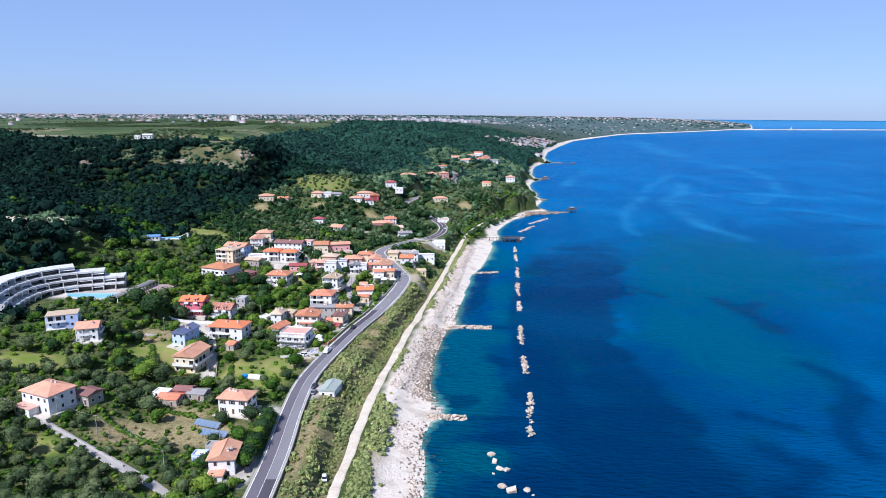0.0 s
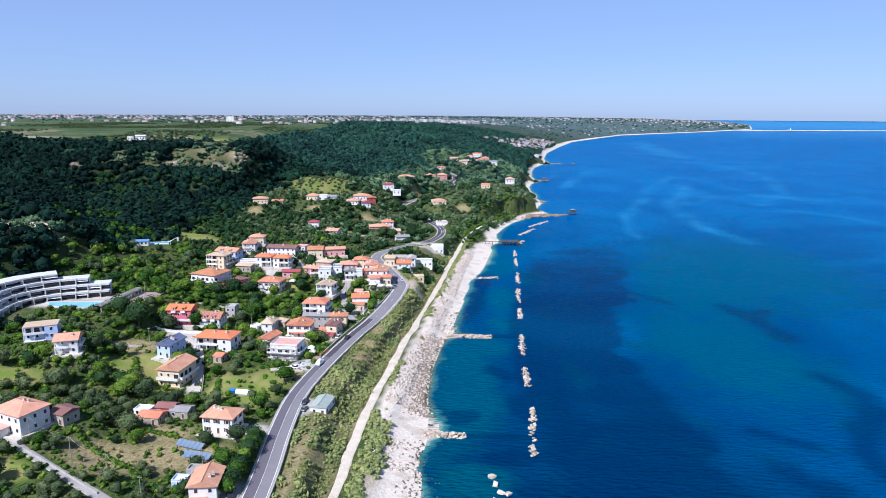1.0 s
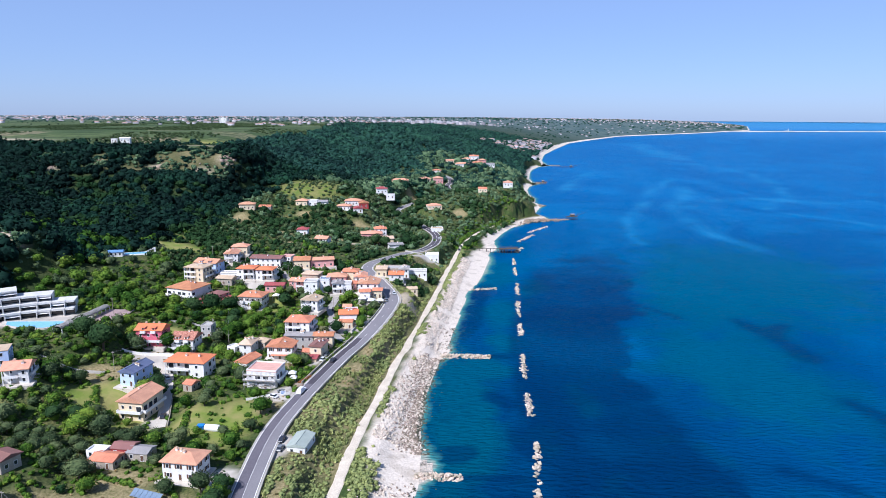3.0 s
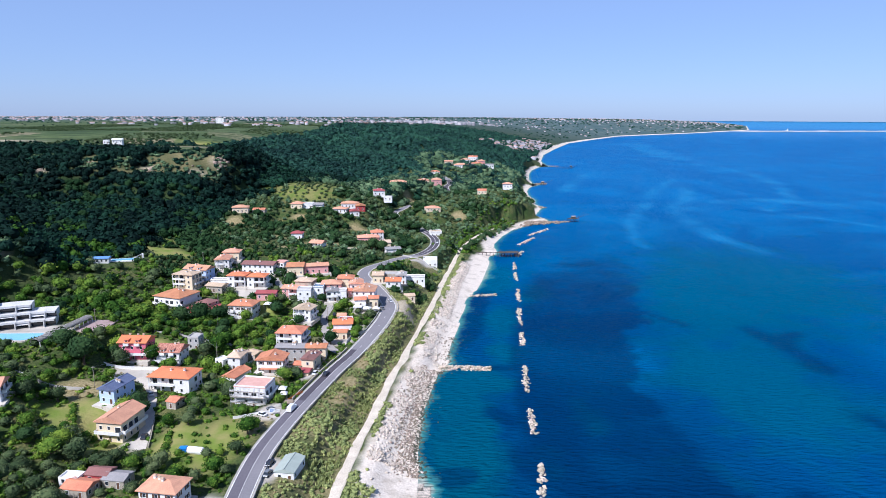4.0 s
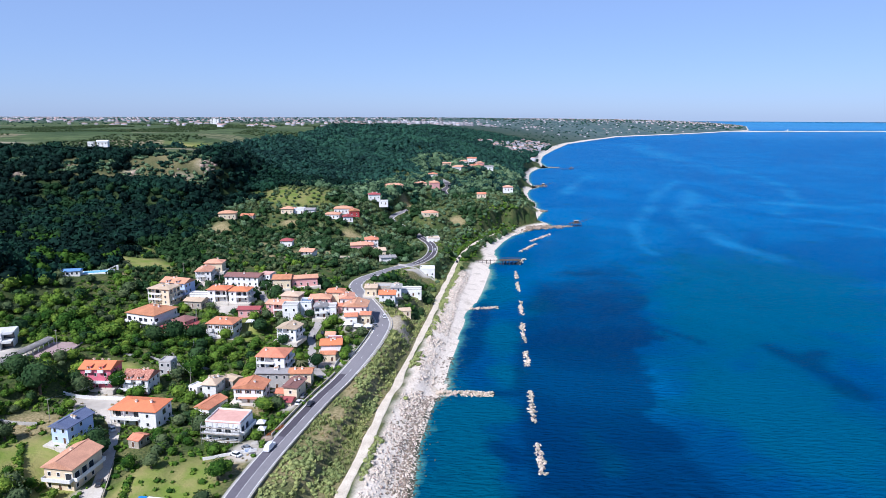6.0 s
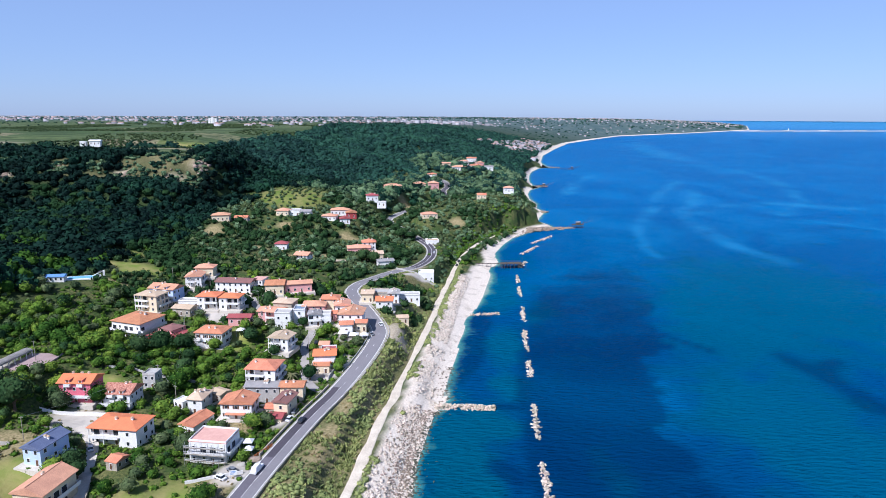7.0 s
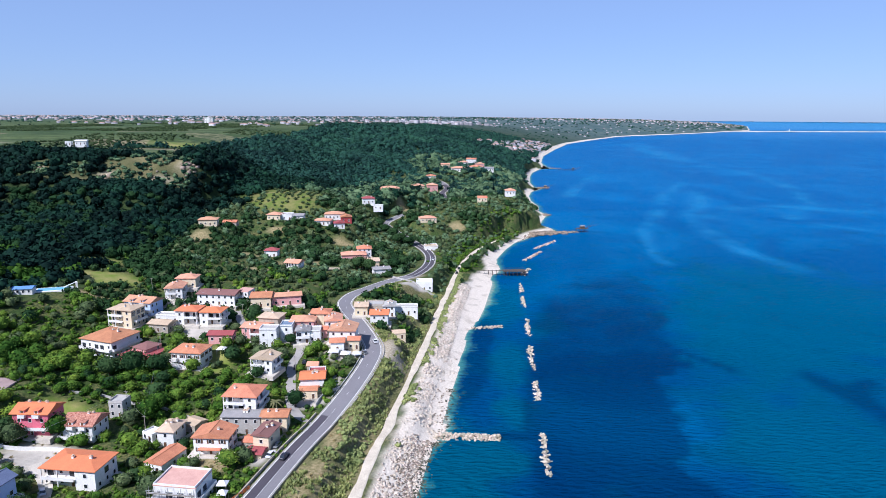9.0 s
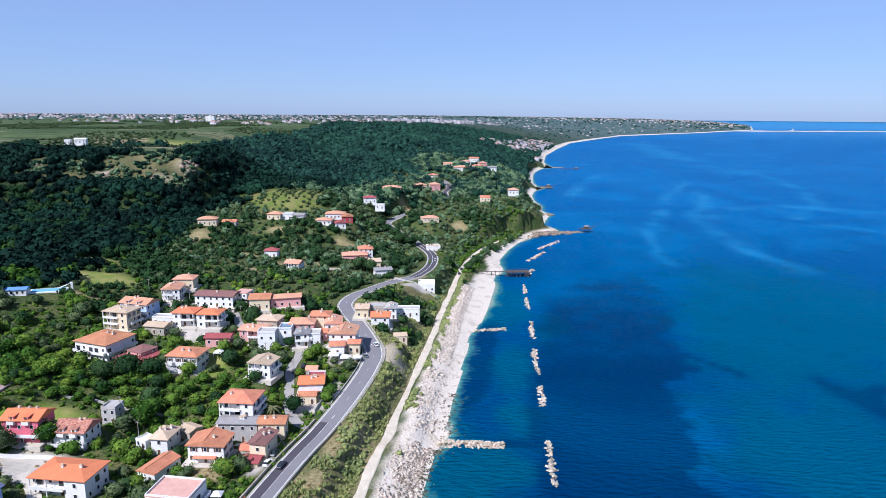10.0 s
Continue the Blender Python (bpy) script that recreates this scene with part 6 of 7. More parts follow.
keep &= RNG.uniform(size=len(ox)) > np.clip(0.05 + 0.42 * vnoise(ox, oy, 20, 7.0), 0.02, 0.6)
keep &= RNG.uniform(size=len(ox)) > np.maximum(open_land(ox, oy), blob(ox, oy, *DOME, soft=0.15)) * 0.93
ox, oy = ox[keep], oy[keep]
clump = vnoise(ox, oy, 17, 2.0) + 0.5 * vnoise(ox, oy, 45, 6.0)
os_ = RNG.uniform(1.0, 2.4, len(ox)) * np.where(clump > 0.25, 1.6, 1.0)
tint = np.clip(0.42 + 0.3 * vnoise(ox, oy, 25, 8.0) + 0.25 * RNG.normal(size=len(ox)), 0, 1)
half = RNG.uniform(size=len(ox)) < 0.5
oak = (clump > 0.25) & (RNG.uniform(size=len(ox)) < 0.75)
# evergreen oaks take over between the village and the wood
oak |= (ox < -95) & (oy < 640) & (RNG.uniform(size=len(ox)) < 0.6)
half, olive = half & ~oak, ~half & ~oak
for sel, m, nm, lb in ((oak, "leaf_dark", "oak_trees", "clumps of dark evergreen oaks on the slope"), (half & (oy < 520), "leaf_green", "orchard_trees", "bright green orchard trees above the village"), (half & (oy >= 520), "leaf_mixed", "orchard_trees", "mixed green orchard trees on the slope"), (olive, "leaf_olive", "olive_trees", "grey-green olive trees scattered on the slope")):
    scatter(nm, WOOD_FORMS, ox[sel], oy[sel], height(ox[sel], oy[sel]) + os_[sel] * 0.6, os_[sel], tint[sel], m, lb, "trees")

# gardens of the village: the largest three hundred stand on their own
vx, vy = jittered(-240, -24, 146, 432, 3.9, 0.9)
keep = clear_of_houses(vx, vy, 1.6) & clear_of_lines(vx, vy, road=7.2, path=6, lane=3.4, track=3.0, drive=5.0) & ~in_yard(vx, vy)
rx = np.interp(vy, LINE_XY["road"][:200, 1], LINE_XY["road"][:200, 0])
u = np.interp(vy, SMOOTH_Y, SMOOTH_X) - vx
keep &= (vx < rx) & (u < np.interp(vy, [150, 300, 345, 400, 440], [182, 196, 230, 220, 210]))
grove = np.max([blob(vx, vy, *b, soft=0.2) for b in ((-120, 165, 60, 26), (-110, 240, 30, 14), (-100, 362, 55, 15), (-150, 300, 14, 20), (-78, 306, 8, 12), (-165, 375, 30, 25), (-95, 345, 18, 10), (-150, 230, 20, 8), (-128, 240, 22, 14), (-145, 262, 22, 6), (-90, 247, 14, 9), (-200, 380, 40, 30), (-120, 175, 50, 18))], 0)
dense = np.where(grove > 0.5, 0.95, np.clip(0.52 + 0.4 * vnoise(vx, vy, 11, 9.0), 0.1, 0.9)) * (1 - 0.93 * open_land(vx, vy))
keep &= RNG.uniform(size=len(vx)) < dense
vx, vy, grove = vx[keep], vy[keep], grove[keep]
vs_ = np.clip(np.exp(RNG.normal(0.5, 0.36, len(vx))) * (1 + 0.3 * vnoise(vx, vy, 13, 5.0)), 0.8, 3.6) * np.where((vy < 205) & (vx < -70), 0.85, 1.0)
kind = RNG.choice(4, len(vx), p=(0.36, 0.38, 0.10, 0.16))
kind = np.where((vy < 250) & (vx < -75) & (RNG.uniform(size=len(vx)) < np.where(vy < 205, 0.94, 0.7)), 0, kind)
kind = np.where((np.abs(vy - 360) < 18) & (kind == 0), 1, kind)
SPECIES = [("olive_tree", "leaf_olive", "grey-green olive tree with a rounded crown"), ("garden_tree", "leaf_green", "leafy bright green garden tree"),
           ("holm_oak", "leaf_dark", "dark evergreen oak with a dense crown"), ("orchard_tree", "leaf_green", "small fruit tree in the village orchards")]
order = np.argsort(-vs_ - 0.02 * np.clip(440 - vy, 0, 200))
single, rest = order[:300], order[300:]
CROWNS = {}


def tree(x, y, r, name, material, label, group=""):
    """One tree: a tapered trunk with limbs under a crown of leaf clumps."""
    e = thing(name, pose(x, y, h1(x, y), 0, 0, RNG.uniform(0, 360)), label, "tree", group)
    if "trunk" not in CROWNS:
        bm = bmesh.new()
        tube(bm, (0, 0, -0.4), (0.04, 0, 0.55), 0.12, 0.085, 7)
        for k in range(4):
            a = k * math.tau / 4 + 0.4
            tube(bm, (0.04, 0, 0.45), (0.42 * math.cos(a), 0.42 * math.sin(a), 1.0), 0.06, 0.025, 5)
        CROWNS["trunk"] = part("trunk", bm, "bark", e)
        tr = CROWNS["trunk"]
    else:
        tr = again(CROWNS["trunk"], e, Matrix())
    tr.matrix_local = Matrix.Diagonal((r, r, r, 1))
    k = (material, int(RNG.integers(0, 5)))
    if k not in CROWNS:
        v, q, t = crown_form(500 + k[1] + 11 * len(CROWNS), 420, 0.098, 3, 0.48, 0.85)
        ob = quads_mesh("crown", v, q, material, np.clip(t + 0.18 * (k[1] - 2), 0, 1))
        ob.parent = e
        CROWNS[k] = ob
    else:
        ob = again(CROWNS[k], e, Matrix())
    ob.matrix_local = Matrix.Translation((0, 0, r * 1.3)) @ Matrix.Diagonal((r, r, r * RNG.uniform(0.85, 1.1), 1))
    return e


for i in single:
    nm, m, lb = SPECIES[kind[i]]
    tree(vx[i], vy[i], vs_[i], nm, m, lb, "trees of the village gardens")
for k, (nm, m, lb) in enumerate(SPECIES[:3]):
    sel = rest[(kind[rest] == k) | ((k == 1) & (kind[rest] == 3))]
    t = np.clip(0.5 + 0.3 * vnoise(vx[sel], vy[sel], 14, 4.0) + 0.25 * RNG.normal(size=len(sel)), 0, 1)
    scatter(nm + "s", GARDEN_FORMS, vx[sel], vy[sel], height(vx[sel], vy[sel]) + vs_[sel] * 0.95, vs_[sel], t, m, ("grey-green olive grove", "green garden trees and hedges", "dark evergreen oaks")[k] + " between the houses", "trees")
# tall trees that stand out
for x, y, r in ((-13, 650, 4.2), (-19, 657, 4.6), (-26, 668, 4.8), (-34, 680, 4.6), (-9, 655, 3.6), (-40, 694, 4.4), (-22, 650, 4.0), (-44, 706, 4.2), (-141, 314, 5.4), (-149, 316, 4.6), (-134, 326, 2.6), (-107, 286, 3.2), (-104, 283, 2.6), (-45.5, 352, 3.0), (-113, 371, 4.6), (-104, 372, 4.2), (-121, 368, 3.8), (-42, 561, 4.2), (-36, 556, 4.6),
                (-45, 556, 4.0), (-20, 565, 4.5), (-14, 572, 4.0), (-58, 405, 2.4)):
    tree(x, y, r, "holm_oak", "leaf_dark", "tall dark evergreen tree with a broad dense crown", "tall trees")
for i in range(11):
    tree(-59.0 - 0.15 * (i % 3) - 0.02 * i, 186 + i * 3.0, 2.3 + 0.4 * (i % 3 == 1), "roadside_tree", "leaf_dark" if i % 3 else "leaf_green", "tall roadside hedge tree with dense dark foliage", "hedge trees along the road")


def palm(x, y, high):
    e = thing("palm_tree", pose(x, y, h1(x, y)), "date palm with arching yellowish fronds", "palm", "palms")
    bm = bmesh.new()
    tube(bm, (0, 0, -0.3), (0.1, 0.05, high), 0.28, 0.2, 8)
    part("trunk", bm, "bark", e)
    for k in range(18):
        a, up = k * 2.4, 0.9 - 0.075 * k
        bm = bmesh.new()
        last = None
        for s in range(5):
            f = s / 4
            p = Vector((math.cos(a) * 3.4 * f, math.sin(a) * 3.4 * f, high + up * 2 * f - 2.2 * f * f))
            side = Vector((-math.sin(a), math.cos(a), 0)) * (0.55 * (1 - f) + 0.08)
            row = [bm.verts.new(p - side - Vector((0, 0, 0.2))), bm.verts.new(p), bm.verts.new(p + side - Vector((0, 0, 0.2)))]
            if last:
                for j in (0, 1):
                    bm.faces.new((last[j], last[j + 1], row[j + 1], row[j]))
            last = row
        part("frond", bm, "leaf_palm", e)


for x, y, r in ((31.5, 597, 3.2), (27, 560, 1.6), (36, 622, 1.8)):
    tree(x, y, r, "shore_bush", "leaf_dark", "round dark bush beside the gravel path", "bushes by the path")
palm(-51.5, 345.5, 6.0)
palm(-50.2, 342.5, 4.6)
palm(-53.2, 341.6, 4.0)

# reeds and bushes between road and path
bx, by = jittered(-60, 20, 120, 560, 1.4, 0.8)
px = np.interp(by, LINE_XY["path"][:, 1], LINE_XY["path"][:, 0])
rx = np.interp(by, [q.y for q in LINES["road"][:160]], [q.x for q in LINES["road"][:160]])
keep = (bx > rx + 5.6) & (bx < px - 2.6) & clear_of_houses(bx, by, 1.2) & ~in_yard(bx, by) & clear_of_lines(bx, by, road=5.6, path=3.0)
openness = np.max([blob(bx, by, *b, soft=0.3) for b in DRY + BARE + [(-9, 466, 9, 7)]], 0)
keep &= RNG.uniform(size=len(bx)) > np.maximum(openness * 0.93, np.clip(0.15 + 0.5 * vnoise(bx, by, 8, 6.0), 0, 0.7))
keep &= by < 530
bx, by = bx[keep], by[keep]
bs = RNG.uniform(0.55, 1.15, len(bx)) * (1 + 0.35 * vnoise(bx, by, 9, 3.0))
t = np.clip(0.5 + 0.4 * vnoise(bx, by, 12, 1.0) + 0.2 * RNG.normal(size=len(bx)), 0, 1)
reedy = vnoise(bx, by, 16, 5.0) + RNG.normal(size=len(bx)) * 0.3 > -0.1
scatter("reeds", REED_FORMS, bx[reedy], by[reedy], height(bx[reedy], by[reedy]), bs[reedy] * 1.15, t[reedy], "leaf_reed", "thick stand of green cane reeds on the bank", "reeds")
scatter("scrub_bushes", BUSH_FORMS, bx[~reedy], by[~reedy], height(bx[~reedy], by[~reedy]) + bs[~reedy] * 0.4, bs[~reedy], t[~reedy] * 0.8, "leaf_reed", "low green scrub bushes below the road", "bushes")
# scrub between the upper path and the headland
by = RNG.uniform(590, 775, 900)
bx = np.interp(by, LINE_XY["path"][:, 1], LINE_XY["path"][:, 0]) + RNG.normal(0, 8, 900)
keep = (line_distance(bx, by, "path") > 3.2) & (shore(by) - bx > np.interp(by, [590, 680, 745], [17, 14, 8]))
bx, by = bx[keep], by[keep]
bs = RNG.uniform(0.8, 2.0, len(bx))
scatter("scrub_bushes", BUSH_FORMS, bx, by, height(bx, by) + bs * 0.35, bs, RNG.uniform(0.1, 0.8, len(bx)), "leaf_green", "low green scrub beside the upper path", "bushes")
# low bushes on the seaward edge of the path
n = 950
by = np.concatenate([RNG.uniform(150, 600, 520), RNG.uniform(205, 243, 200), RNG.uniform(150, 205, 230)])
bx = np.interp(by, LINE_XY["path"][:, 1], LINE_XY["path"][:, 0]) + 2.7 + np.abs(RNG.normal(0, 1.5, n)) + np.where(by < 243, RNG.uniform(0, 6.5, n), 0)
keep = (vnoise(bx, by, 14, 3.3) > -0.2) | ((by < 243) & (np.abs(by - 196) > 8))
bx, by = bx[keep], by[keep]
bs = RNG.uniform(0.5, 1.3, len(bx))
scatter("path_bushes", BUSH_FORMS, bx, by, height(bx, by) + bs * 0.35, bs, RNG.uniform(0.2, 0.8, len(bx)), "leaf_reed", "small dusty bushes along the gravel path", "bushes")
# dry tufts on the bare plots
tx, ty = jittered(-140, -22, 165, 345, 2.1)
keep = (np.max([blob(tx, ty, *b, soft=0.3) for b in DRY], 0) > 0.5) & clear_of_houses(tx, ty, 1) & clear_of_lines(tx, ty, road=5.6, path=3.2, drive=2.5, track=2.2) & (RNG.uniform(size=len(tx)) < 0.3)
tx, ty = tx[keep], ty[keep]
ts = RNG.uniform(0.3, 0.8, len(tx))
scatter("dry_tufts", REED_FORMS, tx, ty, height(tx, ty), ts, RNG.uniform(0, 1, len(tx)), "leaf_dry", "tufts of dry straw-coloured grass", "grass")
# hedges round the lower meadow and the kitchen gardens
hx, hy = [], []
for (ax, ay), (bx_, by_) in (((-117, 214), (-88, 196)), ((-124, 205), (-117, 214)), ((-106, 226), (-86, 219)), ((-78, 222), (-66, 205)), ((-128, 281), (-118, 262)), ((-88, 268), (-84, 250))):
    n = int(math.hypot(bx_ - ax, by_ - ay) / 0.8)
    f = np.linspace(0, 1, n)
    hx.append(ax + (bx_ - ax) * f), hy.append(ay + (by_ - ay) * f)
hx, hy = np.concatenate(hx), np.concatenate(hy)
hx, hy = hx + RNG.normal(0, 0.3, len(hx)), hy + RNG.normal(0, 0.3, len(hy))
hs = RNG.uniform(0.6, 1.2, len(hx))
scatter("hedges", BUSH_FORMS, hx, hy, height(hx, hy) + hs * 0.5, hs, RNG.uniform(0.1, 0.9, len(hx)), "leaf_green", "clipped green hedges between garden plots", "hedges")
# shrubs and weeds in the grassy gardens
tx, ty = jittered(-180, -30, 150, 440, 2.3, 0.8)
keep = clear_of_houses(tx, ty, 0.8) & clear_of_lines(tx, ty, road=5.4, path=3.2, drive=2.5, track=2.2, lane=2.6) & ~in_yard(tx, ty) & (RNG.uniform(size=len(tx)) < 0.85 - 0.68 * open_land(tx, ty))
keep &= tx < np.interp(ty, LINE_XY["road"][:200, 1], LINE_XY["road"][:200, 0])
tx, ty = tx[keep], ty[keep]
ts = RNG.uniform(0.4, 1.3, len(tx))
scatter("garden_shrubs", BUSH_FORMS, tx, ty, height(tx, ty) + ts * 0.3, ts, np.clip(0.5 + 0.3 * RNG.normal(size=len(tx)), 0, 1), "leaf_green", "low shrubs and weeds in the gardens", "shrubs")
# scrub that breaks up the dry scarp
tx, ty = RNG.uniform(-380, -182, 2200), RNG.uniform(640, 714, 2200)
keep = (np.max([blob(tx, ty, *b, soft=0.3) for b in SCARP], 0) > 0.3) & (vnoise(tx, ty, 7, 4.0) > -0.3)
tx, ty = tx[keep], ty[keep]
ts = RNG.uniform(0.8, 2.6, len(tx))
shady = RNG.uniform(size=len(tx)) < 0.45
for sel, m, lb in ((shady, "leaf_wood", "dark bushes on the dry scarp"), (~shady, "leaf_mixed", "scattered green scrub on the dry scarp")):
    scatter("scarp_scrub", BUSH_FORMS, tx[sel], ty[sel], (height(tx, ty) + ts * 0.35)[sel], ts[sel], RNG.uniform(0.1, 0.8, sel.sum()), m, lb, "bushes")
tx = np.concatenate([RNG.normal(-195, 2.0, 22), RNG.normal(-310, 2.0, 10), RNG.normal(-213, 3.0, 8), RNG.normal(-258, 3.5, 8), RNG.normal(-347, 3.0, 10)])
ty = np.concatenate([RNG.normal(672, 4.5, 22), RNG.normal(657, 2.5, 10), RNG.normal(661, 1.5, 8), RNG.normal(660, 1.5, 8), RNG.normal(649, 1.5, 10)])
ts = RNG.uniform(2.5, 5.5, len(tx))
scatter("rock_outcrops", ROCKS, tx, ty, height(tx, ty) - ts * 0.1, ts, ts * 0, "rock_dark", "brown rock faces breaking out of the scarp", "rocks")
# olives in rows on the dome and on plots of the plateau
tx, ty = jittered(-158, -80, 640, 745, 5.6, 0.22)
keep = (blob(tx, ty, *DOME, soft=0.2) > 0.5) & clear_of_houses(tx, ty, 2) & (RNG.uniform(size=len(tx)) < 0.8)
tx, ty = tx[keep], ty[keep]
ts = RNG.uniform(1.0, 1.9, len(tx))
scatter("olive_trees", BUSH_FORMS, tx, ty, height(tx, ty) + ts * 0.5, ts, RNG.uniform(0.1, 0.7, len(tx)), "leaf_olive", "olive trees in rows on the rounded hill", "trees")
tx, ty = jittered(-800, -180, 710, 1900, 9.0, 0.18)
plot = vnoise(np.round(tx / 70) * 70, np.round(ty / 110) * 110, 90, 6.0)
keep = (on_plateau(tx, ty, 10) > 0.6) & (plot > 0.12) & (np.abs(tx) < ty * 0.75) & (blob(tx, ty, -300, 945, 40, 26) < 0.3) & (RNG.uniform(size=len(tx)) < 0.8)
tx, ty = tx[keep], ty[keep]
ts = RNG.uniform(1.3, 2.6, len(tx))
scatter("plateau_olives", BUSH_FORMS, tx, ty, height(tx, ty) + ts * 0.45, ts, RNG.uniform(0.0, 0.5, len(tx)), "leaf_olive", "olive orchards in rows on the plateau", "trees", np.full(len(tx), 0.8))
# broken face of the old quarry
tx = RNG.uniform(-252, -214, 46)
ty = 381 + 0.24 * (tx + 233) + RNG.normal(0, 2.2, 46)
ts = RNG.uniform(1.6, 4.2, 46)
scatter("quarry_rocks", ROCKS, tx, ty, height(tx, ty) - ts * 0.05, ts, ts * 0, "rock_stuff", "broken pale rock of an old quarry face", "rocks")
tx = RNG.uniform(-258, -208, 170)
ty = 386 + 0.24 * (tx + 233) + RNG.normal(0, 7, 170)
ts = RNG.uniform(0.8, 2.4, 170)
scatter("quarry_scrub", BUSH_FORMS, tx, ty, height(tx, ty) + ts * 0.35, ts, RNG.uniform(0.1, 0.8, 170), "leaf_mixed", "scrub overgrowing the old quarry", "bushes")
# tree rows and copses on the plateau
n = 1500
ty = RNG.uniform(650, 5200, n)
tx = -RNG.uniform(-0.1, 0.75, n) * ty
row = np.round(ty / 90) * 90 + RNG.normal(0, 4, n)
ty = np.where(RNG.uniform(size=n) < 0.6, row, ty)
tz = height(tx, ty)
u = np.interp(ty, SMOOTH_Y, SMOOTH_X) - tx
keep = (u > 430) & (vnoise(tx, ty, 120, 3.0) > 0.15) & (ty > 1500)
tx, ty, tz = tx[keep], ty[keep], tz[keep]
ts = RNG.uniform(1.0, 2.4, len(tx))
scatter("plateau_trees", BUSH_FORMS, tx, ty, tz + ts * 0.5, ts, RNG.uniform(0.1, 0.7, len(tx)), "leaf_wood", "tree rows and copses on the plateau fields", "trees")

# ---------------------------------------------------------------- distant towns


def far_town(x, y, w, d, h, label):
    """Distant houses as one mesh of walls and one of roofs."""
    z = height(x, y)
    n = len(x)
    c = np.array([(-1, -1), (1, -1), (1, 1), (-1, 1)]) * 0.5
    turn = RNG.uniform(-0.5, 0.5, n)
    cs, sn = np.cos(turn)[:, None], np.sin(turn)[:, None]

    def shell(grow, z0, z1, top):
        bx, by = c[:, 0] * (w[:, None] + grow), c[:, 1] * (d[:, None] + grow)
        cx, cy = bx * cs - by * sn + x[:, None], bx * sn + by * cs + y[:, None]
        tx, ty = bx * top * cs - by * top * sn + x[:, None], bx * top * sn + by * top * cs + y[:, None]
        v = np.concatenate([np.stack([cx, cy, np.repeat((z + z0)[:, None], 4, 1)], -1), np.stack([tx, ty, np.repeat((z + z1)[:, None], 4, 1)], -1)], 1).reshape(-1, 3)
        q = np.array([(4, 5, 6, 7), (0, 1, 5, 4), (1, 2, 6, 5), (2, 3, 7, 6), (3, 0, 4, 7)])
        return v, (q[None] + np.arange(n)[:, None, None] * 8).reshape(-1, 4)

    v, q = shell(0, np.full(n, -3.0), h, 1.0)
    tagged(quads_mesh("distant_houses", far(v), q, "far_wall"), label, "houses", kind="stuff")
    v, q = shell(0.8, h + 0.05, h + 1.9, 0.25)
    k = (h < 9) & (RNG.uniform(size=n) < 0.8)
    q = q.reshape(n, 5, 4)[k].reshape(-1, 4)
    tagged(quads_mesh("distant_roofs", far(v), q, "far_roof"), "orange roofs of " + label, "roofs", kind="stuff")


n = 1150
ty = RNG.uniform(1100, 7500, n)
tx = ty * RNG.uniform(-0.78, 0.02, n)
u = np.interp(ty, SMOOTH_Y, SMOOTH_X) - tx
keep = (u > 520) & ((vnoise(tx, ty, 260, 2.0) > -0.1) | (ty > 3000)) & ((ty > 1700) | (RNG.uniform(size=n) < 0.25))
tx, ty = tx[keep], ty[keep]
far_town(tx, ty, RNG.uniform(6, 15, len(tx)), RNG.uniform(6, 10, len(tx)), RNG.uniform(2.8, 6, len(tx)), "scattered white houses across the distant plateau")
n = 150
ty = RNG.uniform(1930, 2520, n)
tx = np.interp(ty, SHORE_Y, SHORE_X) - 24 - np.abs(RNG.normal(0, 42, n))
far_town(tx, ty, RNG.uniform(8, 17, n), RNG.uniform(9, 13, n), RNG.uniform(5, 10, n), "pale houses of the seaside village up the coast")
n = 26
ty = RNG.normal(1760, 90, n)
tx = 185 + RNG.normal(0, 34, n) + (ty - 1760) * 0.2
far_town(tx, ty, RNG.uniform(9, 17, n), RNG.uniform(8, 12, n), RNG.uniform(4, 9, n), "white houses in a hamlet on the far slope")
n = 950
ty = np.where(RNG.uniform(size=n) < 0.14, RNG.uniform(3300, 5200, n), RNG.uniform(5200, 11000, n))
tx = np.interp(ty, SHORE_Y, SHORE_X) - 60 - np.abs(RNG.normal(0, 1300, n)) * ty / 6000
far_town(tx, ty, RNG.uniform(6, 15, n) * np.clip(ty / 5500, 0.7, 1.4), RNG.uniform(8, 12, n), RNG.uniform(3, 5.5, n) * np.clip(ty / 5500, 0.8, 1.6), "town houses spread along the far bay")
n = 90
ty, tx = RNG.normal(3500, 160, n), RNG.normal(30, 130, n)
far_town(tx, ty, RNG.uniform(12, 26, n), RNG.uniform(11, 15, n), RNG.uniform(8, 16, n), "apartment blocks of the hilltop town")
# copses between the far fields
n = 3800
ty = RNG.uniform(1900, 9500, n)
tx = np.interp(ty, SHORE_Y, SHORE_X) - 60 - RNG.uniform(0, 1.0, n) ** 1.5 * np.clip(ty * 0.9, 1900, 4500)
keep = vnoise(tx, ty, 210, 5.0) + 0.5 * vnoise(tx, ty, 70, 1.0) > -0.25
tx, ty = tx[keep], ty[keep]
ts = RNG.uniform(3, 8, len(tx)) * np.clip(ty / 4000, 0.6, 1.5)
# the copses take the ridge leaves, with haze in their colour
scatter("distant_copses", BUSH_FORMS, tx, ty, height(tx, ty) + ts * 0.3, ts, RNG.uniform(0.3, 1, len(tx)), "leaf_ridge_hazy", "dark copses and hedges of the distant coast", "trees", np.full(len(tx), 0.6))
TOWER = thing("tower_block", pose(-655, 2130, h1(-655, 2130)), "pale high-rise block on the plateau skyline", "tower block")
part("wall", boxed(-13, 13, -8, 8, -2, 16), "white", TOWER)
part("stair_tower", boxed(-3, 3, -9, -8, 0, 18), "white", TOWER)
